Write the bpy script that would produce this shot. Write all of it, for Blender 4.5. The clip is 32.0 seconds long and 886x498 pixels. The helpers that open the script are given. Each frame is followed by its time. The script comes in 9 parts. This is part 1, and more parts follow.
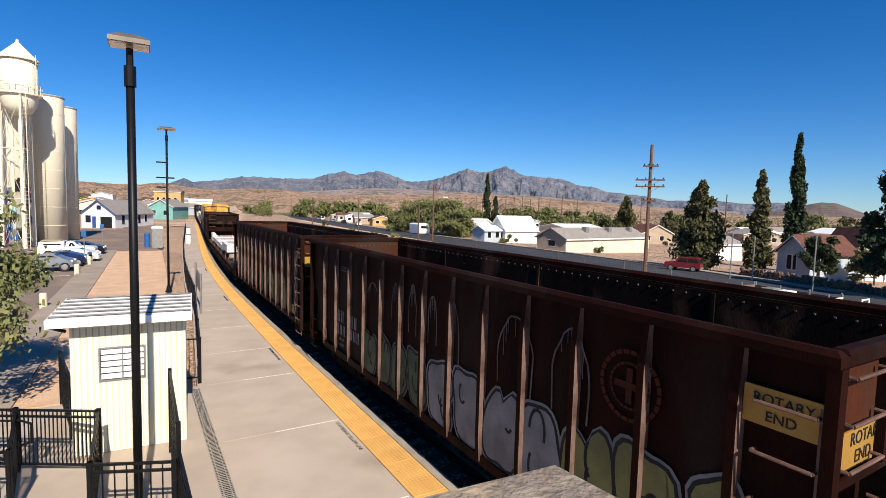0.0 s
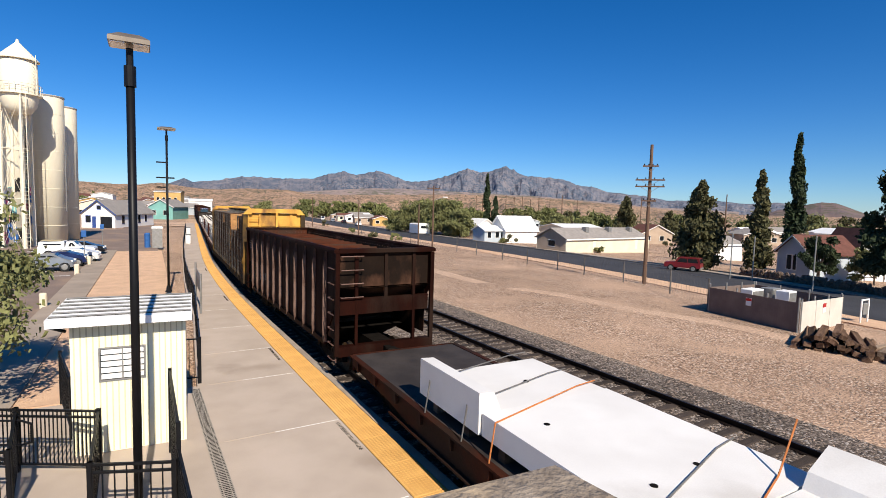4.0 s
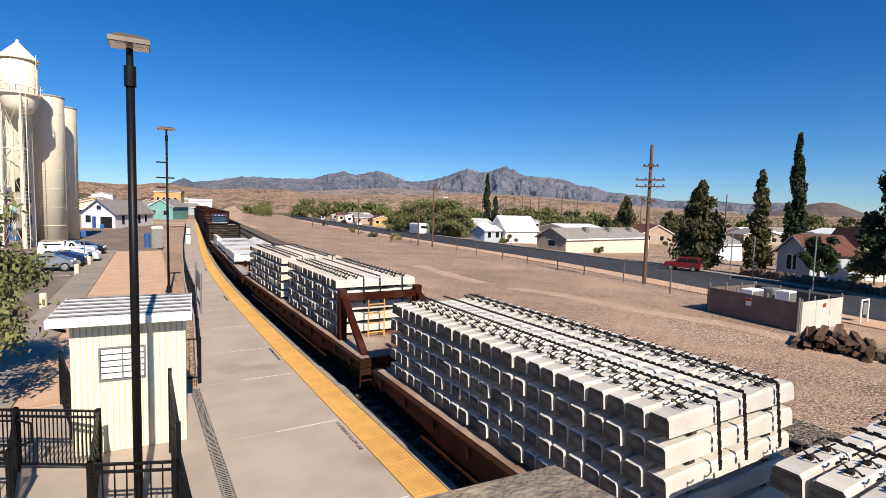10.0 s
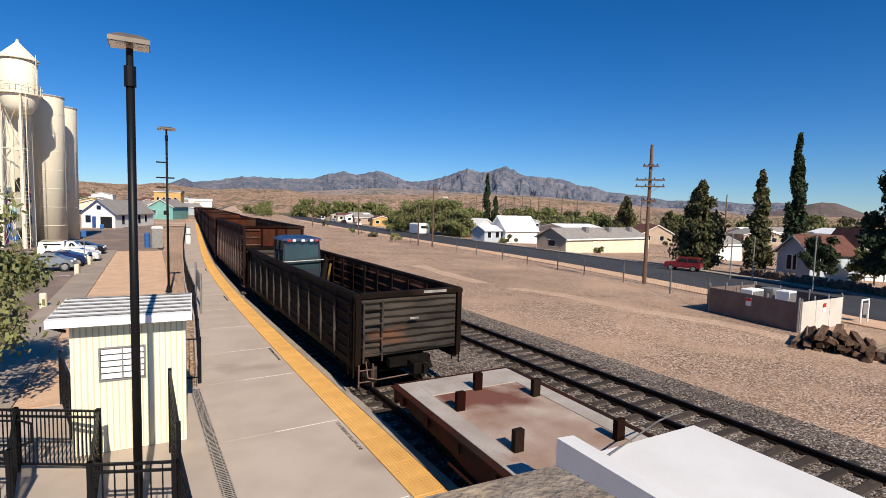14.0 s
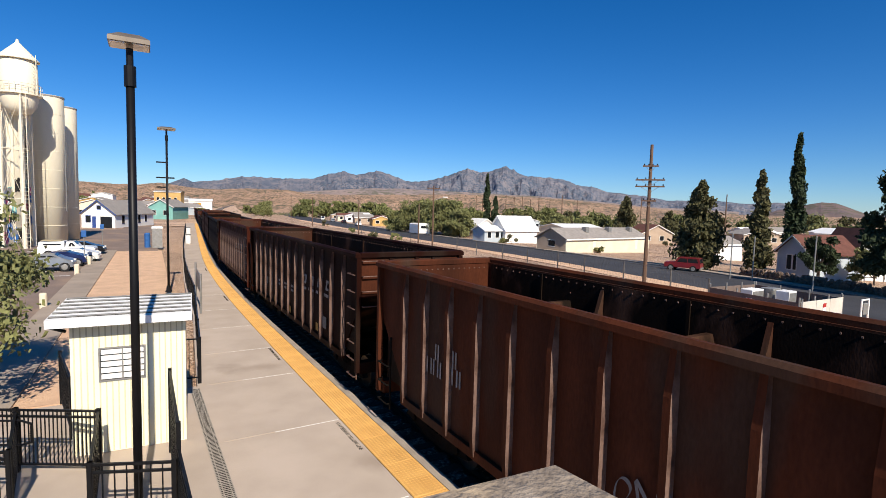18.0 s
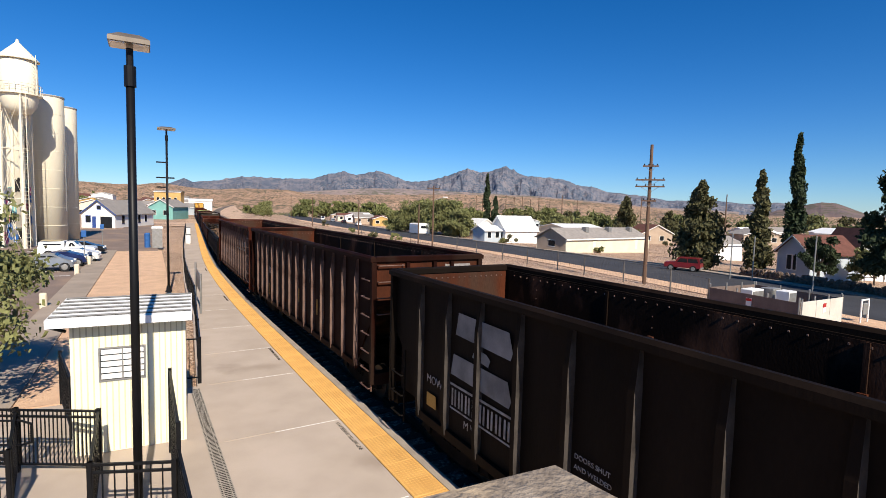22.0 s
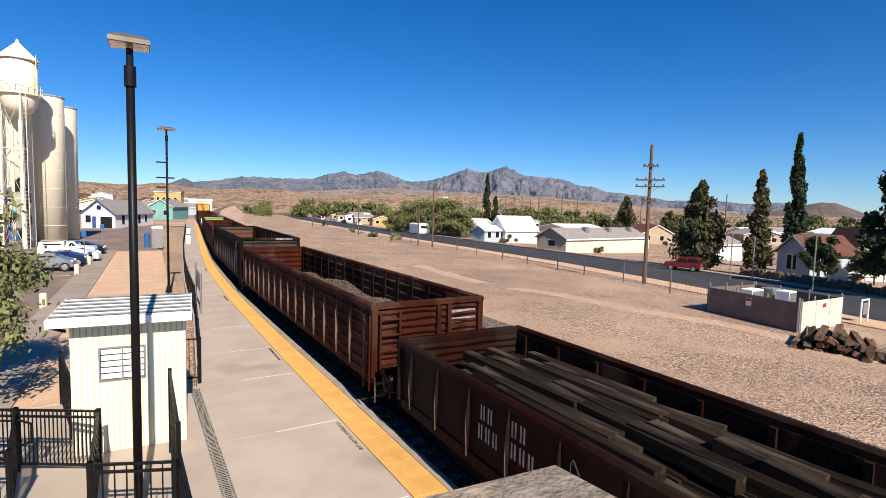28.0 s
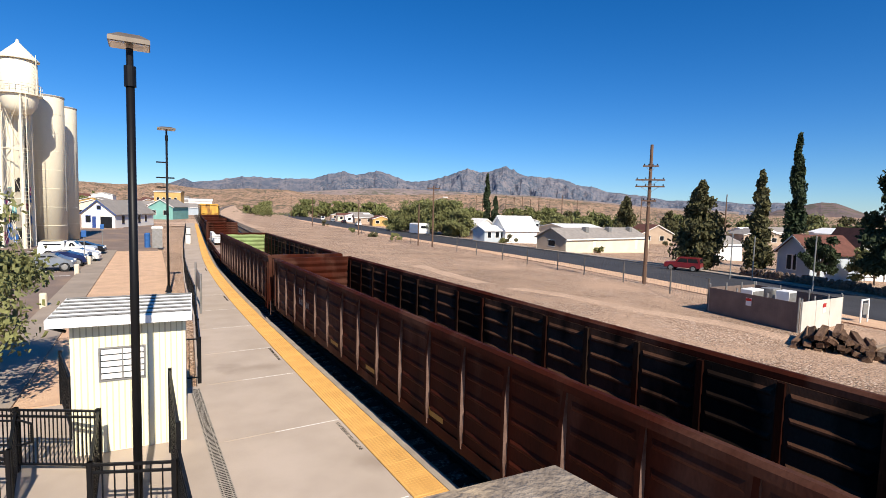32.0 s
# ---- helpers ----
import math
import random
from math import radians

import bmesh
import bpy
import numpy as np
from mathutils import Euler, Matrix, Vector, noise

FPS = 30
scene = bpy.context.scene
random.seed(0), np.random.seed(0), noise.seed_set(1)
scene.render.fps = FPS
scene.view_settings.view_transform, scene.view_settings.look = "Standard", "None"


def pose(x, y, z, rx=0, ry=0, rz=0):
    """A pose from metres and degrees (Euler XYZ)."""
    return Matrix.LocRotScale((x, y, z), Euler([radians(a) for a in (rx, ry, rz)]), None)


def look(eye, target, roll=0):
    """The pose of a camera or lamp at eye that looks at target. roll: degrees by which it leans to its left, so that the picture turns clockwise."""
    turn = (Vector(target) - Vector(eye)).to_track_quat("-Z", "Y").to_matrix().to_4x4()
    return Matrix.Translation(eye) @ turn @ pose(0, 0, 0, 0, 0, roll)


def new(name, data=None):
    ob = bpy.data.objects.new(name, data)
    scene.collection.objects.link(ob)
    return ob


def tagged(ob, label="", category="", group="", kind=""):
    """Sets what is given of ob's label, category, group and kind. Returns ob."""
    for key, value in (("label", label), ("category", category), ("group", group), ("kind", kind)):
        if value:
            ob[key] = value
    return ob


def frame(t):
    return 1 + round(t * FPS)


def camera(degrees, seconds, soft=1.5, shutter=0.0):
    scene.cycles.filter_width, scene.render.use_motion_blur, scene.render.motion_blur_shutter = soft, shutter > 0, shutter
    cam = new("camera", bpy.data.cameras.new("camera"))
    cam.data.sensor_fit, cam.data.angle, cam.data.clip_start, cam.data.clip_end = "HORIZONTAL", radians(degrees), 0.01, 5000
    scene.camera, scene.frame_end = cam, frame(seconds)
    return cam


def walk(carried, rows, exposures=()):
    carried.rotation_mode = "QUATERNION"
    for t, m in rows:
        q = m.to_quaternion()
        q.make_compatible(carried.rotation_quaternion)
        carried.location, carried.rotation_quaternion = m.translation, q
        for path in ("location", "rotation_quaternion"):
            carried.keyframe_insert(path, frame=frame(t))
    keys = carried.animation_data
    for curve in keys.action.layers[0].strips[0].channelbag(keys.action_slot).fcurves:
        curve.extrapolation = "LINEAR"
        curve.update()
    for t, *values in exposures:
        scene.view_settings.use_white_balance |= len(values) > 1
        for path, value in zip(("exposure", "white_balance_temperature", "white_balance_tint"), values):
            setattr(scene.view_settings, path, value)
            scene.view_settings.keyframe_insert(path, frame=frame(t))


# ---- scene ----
# The eye, the lens and the still view.
EYE = Vector((0.0, 0.0, 4.907))
YAW, PITCH, ROLL = 0.52217, 0.07866, 1.563
cam = camera(82.08, 32.0, soft=0.5)
VIEW = look(EYE, EYE + Vector((math.sin(YAW) * math.cos(PITCH), math.cos(YAW) * math.cos(PITCH), -math.sin(PITCH))), ROLL)
walk(cam, [(0, VIEW), (32.0, VIEW)], exposures=[(0, 0.50, 6500, 10), (6.0, 0.46, 6500, 10), (9.0, 0.44, 6500, 10), (13.0, 0.32, 6500, 10), (15.0, 0.34, 6500, 10), (18.0, 0.44, 6500, 10), (21.0, 0.50, 6500, 10), (25.0, 0.52, 6500, 10), (28.0, 0.58, 6500, 10), (32.0, 0.56, 6500, 10)])

# Daylight: a low autumn sun behind the eye, a clear desert sky.
SUN_EL, SUN_AZ = 39.0, 183.5
world = bpy.data.worlds.new("world")
scene.world = world
world.use_nodes = True
wn = world.node_tree
sky = wn.nodes.new("ShaderNodeTexSky")
sky.sky_type, sky.sun_disc = "NISHITA", False
sky.sun_elevation, sky.sun_rotation = radians(SUN_EL), radians(SUN_AZ)
sky.altitude, sky.air_density, sky.dust_density, sky.ozone_density = 1000, 1.0, 0.12, 1.6
deep = wn.nodes.new("ShaderNodeHueSaturation")
deep.inputs["Saturation"].default_value, deep.inputs["Value"].default_value = 1.2, 0.96
blue = wn.nodes.new("ShaderNodeMix")
blue.data_type, blue.blend_type = "RGBA", "MULTIPLY"
blue.inputs[0].default_value, blue.inputs[7].default_value = 1.0, (0.72, 0.95, 1.32, 1)
wn.links.new(sky.outputs[0], blue.inputs[6])
wn.links.new(blue.outputs[2], deep.inputs["Color"])
wn.links.new(deep.outputs[0], wn.nodes["Background"].inputs[0])
wn.nodes["Background"].inputs[1].default_value = 0.0645
sun_data = bpy.data.lights.new("sun", "SUN")
sun_data.energy, sun_data.angle, sun_data.color = 5.0, radians(0.5), (1.0, 0.915, 0.785)
sun = new("sun", sun_data)
az, el = radians(SUN_AZ), radians(SUN_EL)
sun.matrix_world = look((60 * math.sin(az) * math.cos(el), 60 * math.cos(az) * math.cos(el), 60 * math.sin(el)), (0, 0, 0))


# ---------------------------------------------------------------- materials
def mat(name, col, rough=0.75, col2=None, scale=3.0, fine=40.0, amount=0.25, bump=0.15, metal=0.0, rand=0.0, stain=None, stain_at=0.62, stretch=(1, 1, 1), spec=0.3, depth=0.02):
    m = bpy.data.materials.new(name)
    m.use_nodes = True
    nt = m.node_tree
    bs = nt.nodes["Principled BSDF"]
    N, Lk = nt.nodes.new, nt.links.new
    tc, mp = N("ShaderNodeTexCoord"), N("ShaderNodeMapping")
    mp.inputs["Scale"].default_value = stretch
    Lk(tc.outputs["Object"], mp.inputs[0])
    n1, n2 = N("ShaderNodeTexNoise"), N("ShaderNodeTexNoise")
    for n, s, d in ((n1, scale, 5), (n2, fine, 3)):
        n.inputs["Scale"].default_value, n.inputs["Detail"].default_value = s, d
        Lk(mp.outputs[0], n.inputs["Vector"])
    r1 = N("ShaderNodeMapRange")
    r1.inputs[1].default_value, r1.inputs[2].default_value = 0.33, 0.67
    Lk(n1.outputs[0], r1.inputs[0])
    mx = N("ShaderNodeMix")
    mx.data_type = "RGBA"
    col2 = col2 or tuple(c * 0.72 for c in col)
    mx.inputs[6].default_value, mx.inputs[7].default_value = (*col, 1), (*col2, 1)
    Lk(r1.outputs[0], mx.inputs[0])
    out = mx.outputs[2]
    if stain:
        n3, r3, m3 = N("ShaderNodeTexNoise"), N("ShaderNodeMapRange"), N("ShaderNodeMix")
        n3.inputs["Scale"].default_value, n3.inputs["Detail"].default_value = scale * 0.45, 8
        Lk(mp.outputs[0], n3.inputs["Vector"])
        r3.inputs[1].default_value, r3.inputs[2].default_value = stain_at - 0.05, stain_at + 0.05
        Lk(n3.outputs[0], r3.inputs[0])
        m3.data_type = "RGBA"
        m3.inputs[7].default_value = (*stain, 1)
        Lk(out, m3.inputs[6])
        Lk(r3.outputs[0], m3.inputs[0])
        out = m3.outputs[2]
    v, hs = N("ShaderNodeMapRange"), N("ShaderNodeHueSaturation")
    v.inputs[3].default_value, v.inputs[4].default_value = 1 - amount, 1 + amount
    Lk(n2.outputs[0], v.inputs[0])
    value = v.outputs[0]
    if rand:
        oi, ro, mu = N("ShaderNodeObjectInfo"), N("ShaderNodeMapRange"), N("ShaderNodeMath")
        ro.inputs[3].default_value, ro.inputs[4].default_value = 1 - rand, 1 + rand
        Lk(oi.outputs["Random"], ro.inputs[0])
        mu.operation = "MULTIPLY"
        Lk(ro.outputs[0], mu.inputs[0])
        Lk(value, mu.inputs[1])
        value = mu.outputs[0]
    Lk(value, hs.inputs["Value"])
    Lk(out, hs.inputs["Color"])
    Lk(hs.outputs[0], bs.inputs["Base Color"])
    bs.inputs["Roughness"].default_value, bs.inputs["Metallic"].default_value = rough, metal
    bs.inputs["Specular IOR Level"].default_value = spec
    if bump:
        bp = N("ShaderNodeBump")
        bp.inputs["Strength"].default_value, bp.inputs["Distance"].default_value = bump, depth
        Lk(n2.outputs[0], bp.inputs["Height"])
        Lk(bp.outputs[0], bs.inputs["Normal"])
    return m


def pebbled(name, cols, size, patch, amount, depth, tint=None):
    """Loose gravel: each stone its own grey or tan, dark gaps between, broad patches of dust."""
    m = bpy.data.materials.new(name)
    m.use_nodes = True
    nt = m.node_tree
    N, Lk = nt.nodes.new, nt.links.new
    bs = nt.nodes["Principled BSDF"]
    tc = N("ShaderNodeTexCoord")
    vo, sep, ramp, no, mr, mul, hs, bp = (N("ShaderNode" + n) for n in ("TexVoronoi", "SeparateColor", "ValToRGB", "TexNoise", "MapRange", "Math", "HueSaturation", "Bump"))
    vo.inputs["Scale"].default_value = 1.0 / size
    no.inputs["Scale"].default_value, no.inputs["Detail"].default_value = patch, 6
    for n in (vo, no):
        Lk(tc.outputs["Object"], n.inputs["Vector"])
    Lk(vo.outputs["Color"], sep.inputs[0])
    Lk(sep.outputs[0], ramp.inputs[0])
    ramp.color_ramp.interpolation = "CONSTANT"
    while len(ramp.color_ramp.elements) < len(cols):
        ramp.color_ramp.elements.new(0.5)
    for i, (at, c) in enumerate(cols):
        ramp.color_ramp.elements[i].position = at
        ramp.color_ramp.elements[i].color = (*c, 1)
    mr.inputs[1].default_value, mr.inputs[2].default_value, mr.inputs[3].default_value, mr.inputs[4].default_value = 0.3, 0.7, 1 - amount, 1 + amount
    Lk(no.outputs[0], mr.inputs[0])
    gap = N("ShaderNodeMapRange")
    gap.inputs[1].default_value, gap.inputs[2].default_value, gap.inputs[3].default_value, gap.inputs[4].default_value = 0.45, 0.75, 1.0, 0.58
    Lk(vo.outputs["Distance"], gap.inputs[0])
    mul.operation = "MULTIPLY"
    Lk(mr.outputs[0], mul.inputs[0])
    Lk(gap.outputs[0], mul.inputs[1])
    Lk(mul.outputs[0], hs.inputs["Value"])
    col = ramp.outputs[0]
    if tint:
        n2, r2, mx = N("ShaderNodeTexNoise"), N("ShaderNodeMapRange"), N("ShaderNodeMix")
        n2.inputs["Scale"].default_value, n2.inputs["Detail"].default_value = patch * 2.3, 7
        Lk(tc.outputs["Object"], n2.inputs["Vector"])
        r2.inputs[1].default_value, r2.inputs[2].default_value, r2.inputs[4].default_value = 0.46, 0.66, 0.8
        Lk(n2.outputs[0], r2.inputs[0])
        mx.data_type = "RGBA"
        mx.inputs[7].default_value = (*tint, 1)
        Lk(r2.outputs[0], mx.inputs[0])
        Lk(col, mx.inputs[6])
        col = mx.outputs[2]
    Lk(col, hs.inputs["Color"])
    Lk(hs.outputs[0], bs.inputs["Base Color"])
    bs.inputs["Roughness"].default_value, bs.inputs["Specular IOR Level"].default_value = 0.95, 0.1
    bp.inputs["Strength"].default_value, bp.inputs["Distance"].default_value = 1.0, depth
    bp.invert = True
    Lk(vo.outputs["Distance"], bp.inputs["Height"])
    Lk(bp.outputs[0], bs.inputs["Normal"])
    return m


CONCRETE = mat("platform concrete", (0.47, 0.385, 0.315), 0.85, (0.40, 0.325, 0.262), 0.8, 90, 0.10, 0.08, rand=0.05, stain=(0.33, 0.262, 0.207), stain_at=0.64)
CONCRETE_OLD = mat("old concrete", (0.36, 0.30, 0.24), 0.9, (0.27, 0.22, 0.18), 2.0, 60, 0.2, 0.2)
GRAVEL_TAN = mat("tan gravel", (0.6760, 0.4420, 0.2795), 0.95, (0.5590, 0.3575, 0.2275), 1.2, 34, 0.45, 0.6, depth=0.05)
YELLOW_TILE = mat("tactile yellow", (0.66, 0.37, 0.11), 0.7, (0.56, 0.30, 0.085), 2.0, 60, 0.15, 0.3, rand=0.06, stain=(0.50, 0.27, 0.085), stain_at=0.70)
BALLAST = pebbled("crushed ballast", ((0.0, (0.075, 0.06, 0.049)), (0.3, (0.16, 0.125, 0.10)), (0.65, (0.25, 0.20, 0.162)), (0.9, (0.38, 0.33, 0.285))), 0.055, 0.4, 0.25, 0.03)
ASPHALT = mat("asphalt", (0.05, 0.05, 0.055), 0.9, (0.037, 0.037, 0.04), 0.3, 40, 0.25, 0.2)
ASPHALT_LOT = mat("parking asphalt", (0.2295, 0.1688, 0.1350), 0.9, (0.1755, 0.1283, 0.1013), 0.4, 40, 0.2, 0.2, stain=(0.27, 0.19, 0.135), stain_at=0.56)
PAVE = mat("pavement concrete", (0.36, 0.29, 0.225), 0.9, (0.28, 0.225, 0.175), 0.7, 40, 0.2, 0.1)
STEEL_RAIL = mat("rail steel", (0.030, 0.021, 0.017), 0.5, (0.018, 0.013, 0.011), 4, 60, 0.2, 0.1, metal=0.6)
TIE_WOOD = mat("creosoted tie", (0.0595, 0.0434, 0.0336), 0.9, (0.0350, 0.0259, 0.0210), 3, 60, 0.35, 0.4, rand=0.35, stretch=(1, 6, 6))
BLACK_PAINT = mat("black gloss paint", (0.007, 0.007, 0.008), 0.45, None, 5, 80, 0.1, 0.03, spec=0.2)
STEEL_GREY = mat("galvanised steel", (0.33, 0.32, 0.30), 0.5, (0.25, 0.24, 0.22), 4, 60, 0.15, 0.05, metal=0.5)
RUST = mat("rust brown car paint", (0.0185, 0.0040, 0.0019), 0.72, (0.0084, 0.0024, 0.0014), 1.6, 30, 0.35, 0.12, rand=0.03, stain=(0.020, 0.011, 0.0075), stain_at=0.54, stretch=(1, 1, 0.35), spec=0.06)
RUST_RED = mat("red oxide car paint", (0.0490, 0.0098, 0.0043), 0.7, (0.0267, 0.0064, 0.0034), 1.6, 30, 0.35, 0.12, rand=0.03, stain=(0.07, 0.029, 0.019), stain_at=0.56, stretch=(1, 1, 0.35), spec=0.06)
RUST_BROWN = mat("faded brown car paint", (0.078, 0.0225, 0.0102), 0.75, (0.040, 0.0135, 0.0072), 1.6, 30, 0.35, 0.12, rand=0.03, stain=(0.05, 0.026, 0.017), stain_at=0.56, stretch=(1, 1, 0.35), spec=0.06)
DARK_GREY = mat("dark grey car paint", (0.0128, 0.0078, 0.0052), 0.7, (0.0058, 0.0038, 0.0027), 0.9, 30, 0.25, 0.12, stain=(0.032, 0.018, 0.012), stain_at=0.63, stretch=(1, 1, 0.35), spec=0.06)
# worn steel; the shade inside the open cars is put into its near-black
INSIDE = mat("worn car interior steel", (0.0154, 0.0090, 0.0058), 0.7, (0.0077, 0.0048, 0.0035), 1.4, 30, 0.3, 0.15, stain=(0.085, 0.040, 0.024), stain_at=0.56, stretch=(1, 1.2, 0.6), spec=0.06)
INSIDE_GREEN = mat("pale green primed steel", (0.24, 0.32, 0.12), 0.75, (0.17, 0.21, 0.08), 1.4, 30, 0.3, 0.15, stain=(0.15, 0.09, 0.05), stain_at=0.58)
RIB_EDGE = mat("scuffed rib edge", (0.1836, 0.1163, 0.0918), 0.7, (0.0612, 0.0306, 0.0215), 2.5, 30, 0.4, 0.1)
SUNLIT_GREY = mat("weathered grey-brown end sheet", (0.0581, 0.0475, 0.0383), 0.75, (0.0224, 0.0178, 0.0145), 1.3, 30, 0.3, 0.12, stain=(0.11, 0.052, 0.030), stain_at=0.58, stretch=(0.6, 1, 2.2), spec=0.1)
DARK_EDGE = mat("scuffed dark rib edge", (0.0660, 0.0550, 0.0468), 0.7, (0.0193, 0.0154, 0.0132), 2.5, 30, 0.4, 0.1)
# a lit grey-brown, so that glinting edges are in the colour itself
LIT_STEEL = mat("hand-worn grab iron steel", (0.16, 0.09, 0.068), 0.6, (0.07, 0.035, 0.026), 4, 40, 0.3, 0.05)
WHEEL_STEEL = mat("worn wheel steel", (0.07, 0.055, 0.046), 0.45, (0.03, 0.024, 0.02), 6, 40, 0.3, 0.1, metal=0.4, spec=0.3)
UNDER = mat("grimy running gear", (0.0112, 0.0088, 0.0072), 0.9, (0.0064, 0.0052, 0.0044), 5, 40, 0.3, 0.2, spec=0.06)
YELLOW_CAR = mat("yellow car paint", (0.7128, 0.3888, 0.0670), 0.6, (0.4968, 0.2484, 0.0432), 1.0, 30, 0.25, 0.08, stain=(0.15, 0.065, 0.027), stain_at=0.62, stretch=(1.6, 1.6, 0.6))
YELLOW_PLATE = mat("yellow plate", (0.3680, 0.2000, 0.0360), 0.6, (0.2960, 0.1600, 0.0320), 2.0, 30, 0.2, 0.08, stain=(0.16, 0.08, 0.04), stain_at=0.63)
CABLE = mat("dull wire cable", (0.20, 0.19, 0.175), 0.6, (0.13, 0.12, 0.11), 6, 60, 0.2, 0, metal=0.3)
CHALK = mat("faded white lettering", (0.33, 0.305, 0.29), 0.85, (0.17, 0.15, 0.14), 6, 60, 0.3, 0)
BLACK_LETTER = mat("black lettering", (0.015, 0.014, 0.013), 0.8, None, 6, 60, 0.2, 0)
GRAFFITI_GREY = mat("silver spray paint", (0.20, 0.195, 0.20), 0.6, (0.10, 0.10, 0.105), 2, 40, 0.2, 0)
GRAFFITI_YELLOW = mat("dull yellow spray paint", (0.19, 0.175, 0.055), 0.7, (0.11, 0.105, 0.04), 2, 40, 0.2, 0)
GRAFFITI_GREEN = mat("dark green spray paint", (0.075, 0.10, 0.05), 0.7, (0.03, 0.045, 0.025), 2, 40, 0.3, 0)
GRAFFITI_LINE = mat("pale spray line", (0.125, 0.11, 0.10), 0.8, (0.045, 0.034, 0.03), 3, 40, 0.4, 0)
PALE_CONCRETE = mat("pale precast concrete", (0.72, 0.70, 0.665), 0.85, (0.64, 0.615, 0.58), 0.9, 50, 0.08, 0.06, rand=0.05, stain=(0.55, 0.52, 0.48), stain_at=0.66)
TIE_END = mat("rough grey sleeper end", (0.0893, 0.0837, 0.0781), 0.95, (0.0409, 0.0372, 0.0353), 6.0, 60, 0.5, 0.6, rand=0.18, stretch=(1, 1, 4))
FENCE_STEEL = mat("dull fence steel", (0.17, 0.155, 0.14), 0.6, (0.11, 0.10, 0.09), 4, 60, 0.15, 0.05, metal=0.3)
TIE_CONCRETE = mat("concrete sleeper", (0.66, 0.61, 0.535), 0.85, (0.54, 0.49, 0.42), 2.5, 50, 0.15, 0.15, rand=0.10)
DECK_PALE = mat("pale grey deck edge", (0.4250, 0.3740, 0.3272), 0.9, (0.3230, 0.2720, 0.2295), 1.5, 40, 0.2, 0.15, stain=(0.25, 0.13, 0.09), stain_at=0.63)
DECK_DARK = mat("oily dark deck steel", (0.05, 0.04, 0.035), 0.8, (0.025, 0.02, 0.018), 1.5, 40, 0.3, 0.15, stain=(0.10, 0.06, 0.045), stain_at=0.62)
DECK = mat("worn flatcar deck", (0.42, 0.33, 0.265), 0.9, (0.26, 0.155, 0.105), 0.9, 40, 0.3, 0.2, stain=(0.155, 0.06, 0.04), stain_at=0.575)
LUMBER = mat("weathered brown boards", (0.098, 0.051, 0.026), 0.9, (0.022, 0.0125, 0.007), 1.6, 50, 0.55, 0.5, rand=0.3, stretch=(6, 0.6, 14), spec=0.06)
LUMBER_END = mat("fresh board ends", (0.44, 0.235, 0.09), 0.9, (0.31, 0.155, 0.06), 3, 50, 0.3, 0.2, rand=0.3)
OLD_TIE = mat("old grey timber", (0.1672, 0.1038, 0.0678), 0.95, (0.0748, 0.0440, 0.0290), 1.6, 50, 0.35, 0.4, rand=0.40, stretch=(5, 0.7, 5), spec=0.06)
TIMBER_DARK = mat("oily dark timber", (0.0319, 0.0220, 0.0149), 0.95, (0.0121, 0.0088, 0.0060), 1.6, 40, 0.5, 0.6, rand=0.45, stain=(0.07, 0.052, 0.036), stain_at=0.6, stretch=(5, 0.7, 5), spec=0.06)
OCHRE = mat("sun-bleached ochre car paint", (0.36, 0.215, 0.05), 0.75, (0.20, 0.115, 0.03), 1.5, 30, 0.35, 0.1, stain=(0.09, 0.055, 0.03), stain_at=0.54, spec=0.06)
GRIME_YELLOW = mat("grimy yellow steel", (0.20, 0.11, 0.026), 0.75, (0.10, 0.057, 0.018), 1.5, 30, 0.35, 0.1, stain=(0.05, 0.034, 0.02), stain_at=0.5, spec=0.06)
LOG = mat("sun-bleached sawn timber", (0.37, 0.275, 0.19), 0.95, (0.20, 0.14, 0.095), 1.6, 50, 0.35, 0.4, rand=0.4, stretch=(5, 0.7, 5))
SCRAP = mat("rusty scrap", (0.13, 0.095, 0.072), 0.85, (0.06, 0.042, 0.032), 4, 60, 0.4, 0.2)
STRAP_ORANGE = mat("orange webbing strap", (0.50, 0.17, 0.05), 0.8, None, 6, 60, 0.2, 0)
CHAIN = mat("dark chain", (0.03, 0.027, 0.024), 0.6, None, 6, 60, 0.3, 0.2, metal=0.5)
CREAM_RIB = mat("dusty cream cladding rib", (0.60, 0.555, 0.37), 0.65, (0.54, 0.495, 0.32), 2.0, 40, 0.08, 0.02)
GATE_CREAM = mat("dull cream gate panel", (0.60, 0.55, 0.475), 0.8, (0.52, 0.47, 0.40), 1.0, 30, 0.1, 0.05)
FLAT_RUST = mat("grimy red-brown frame paint", (0.0522, 0.0153, 0.0081), 0.75, (0.0270, 0.0095, 0.0059), 1.8, 30, 0.35, 0.12, stain=(0.025, 0.014, 0.01), stain_at=0.53, spec=0.06)
CREAM = mat("cream metal cladding", (0.86, 0.82, 0.60), 0.6, (0.80, 0.76, 0.545), 1.0, 40, 0.04, 0.02)
WHITE = mat("white painted metal", (0.80, 0.79, 0.76), 0.5, (0.74, 0.725, 0.69), 1.2, 40, 0.05, 0.02)
WHITE_WALL = mat("white painted wall", (0.80, 0.78, 0.74), 0.85, (0.72, 0.70, 0.655), 0.5, 30, 0.06, 0.05)
CREAM_WALL = mat("cream stucco", (0.74, 0.655, 0.49), 0.9, (0.66, 0.58, 0.43), 0.6, 30, 0.08, 0.08)
TAN_WALL = mat("tan stucco", (0.45, 0.34, 0.25), 0.9, (0.38, 0.285, 0.205), 0.6, 30, 0.1, 0.08)
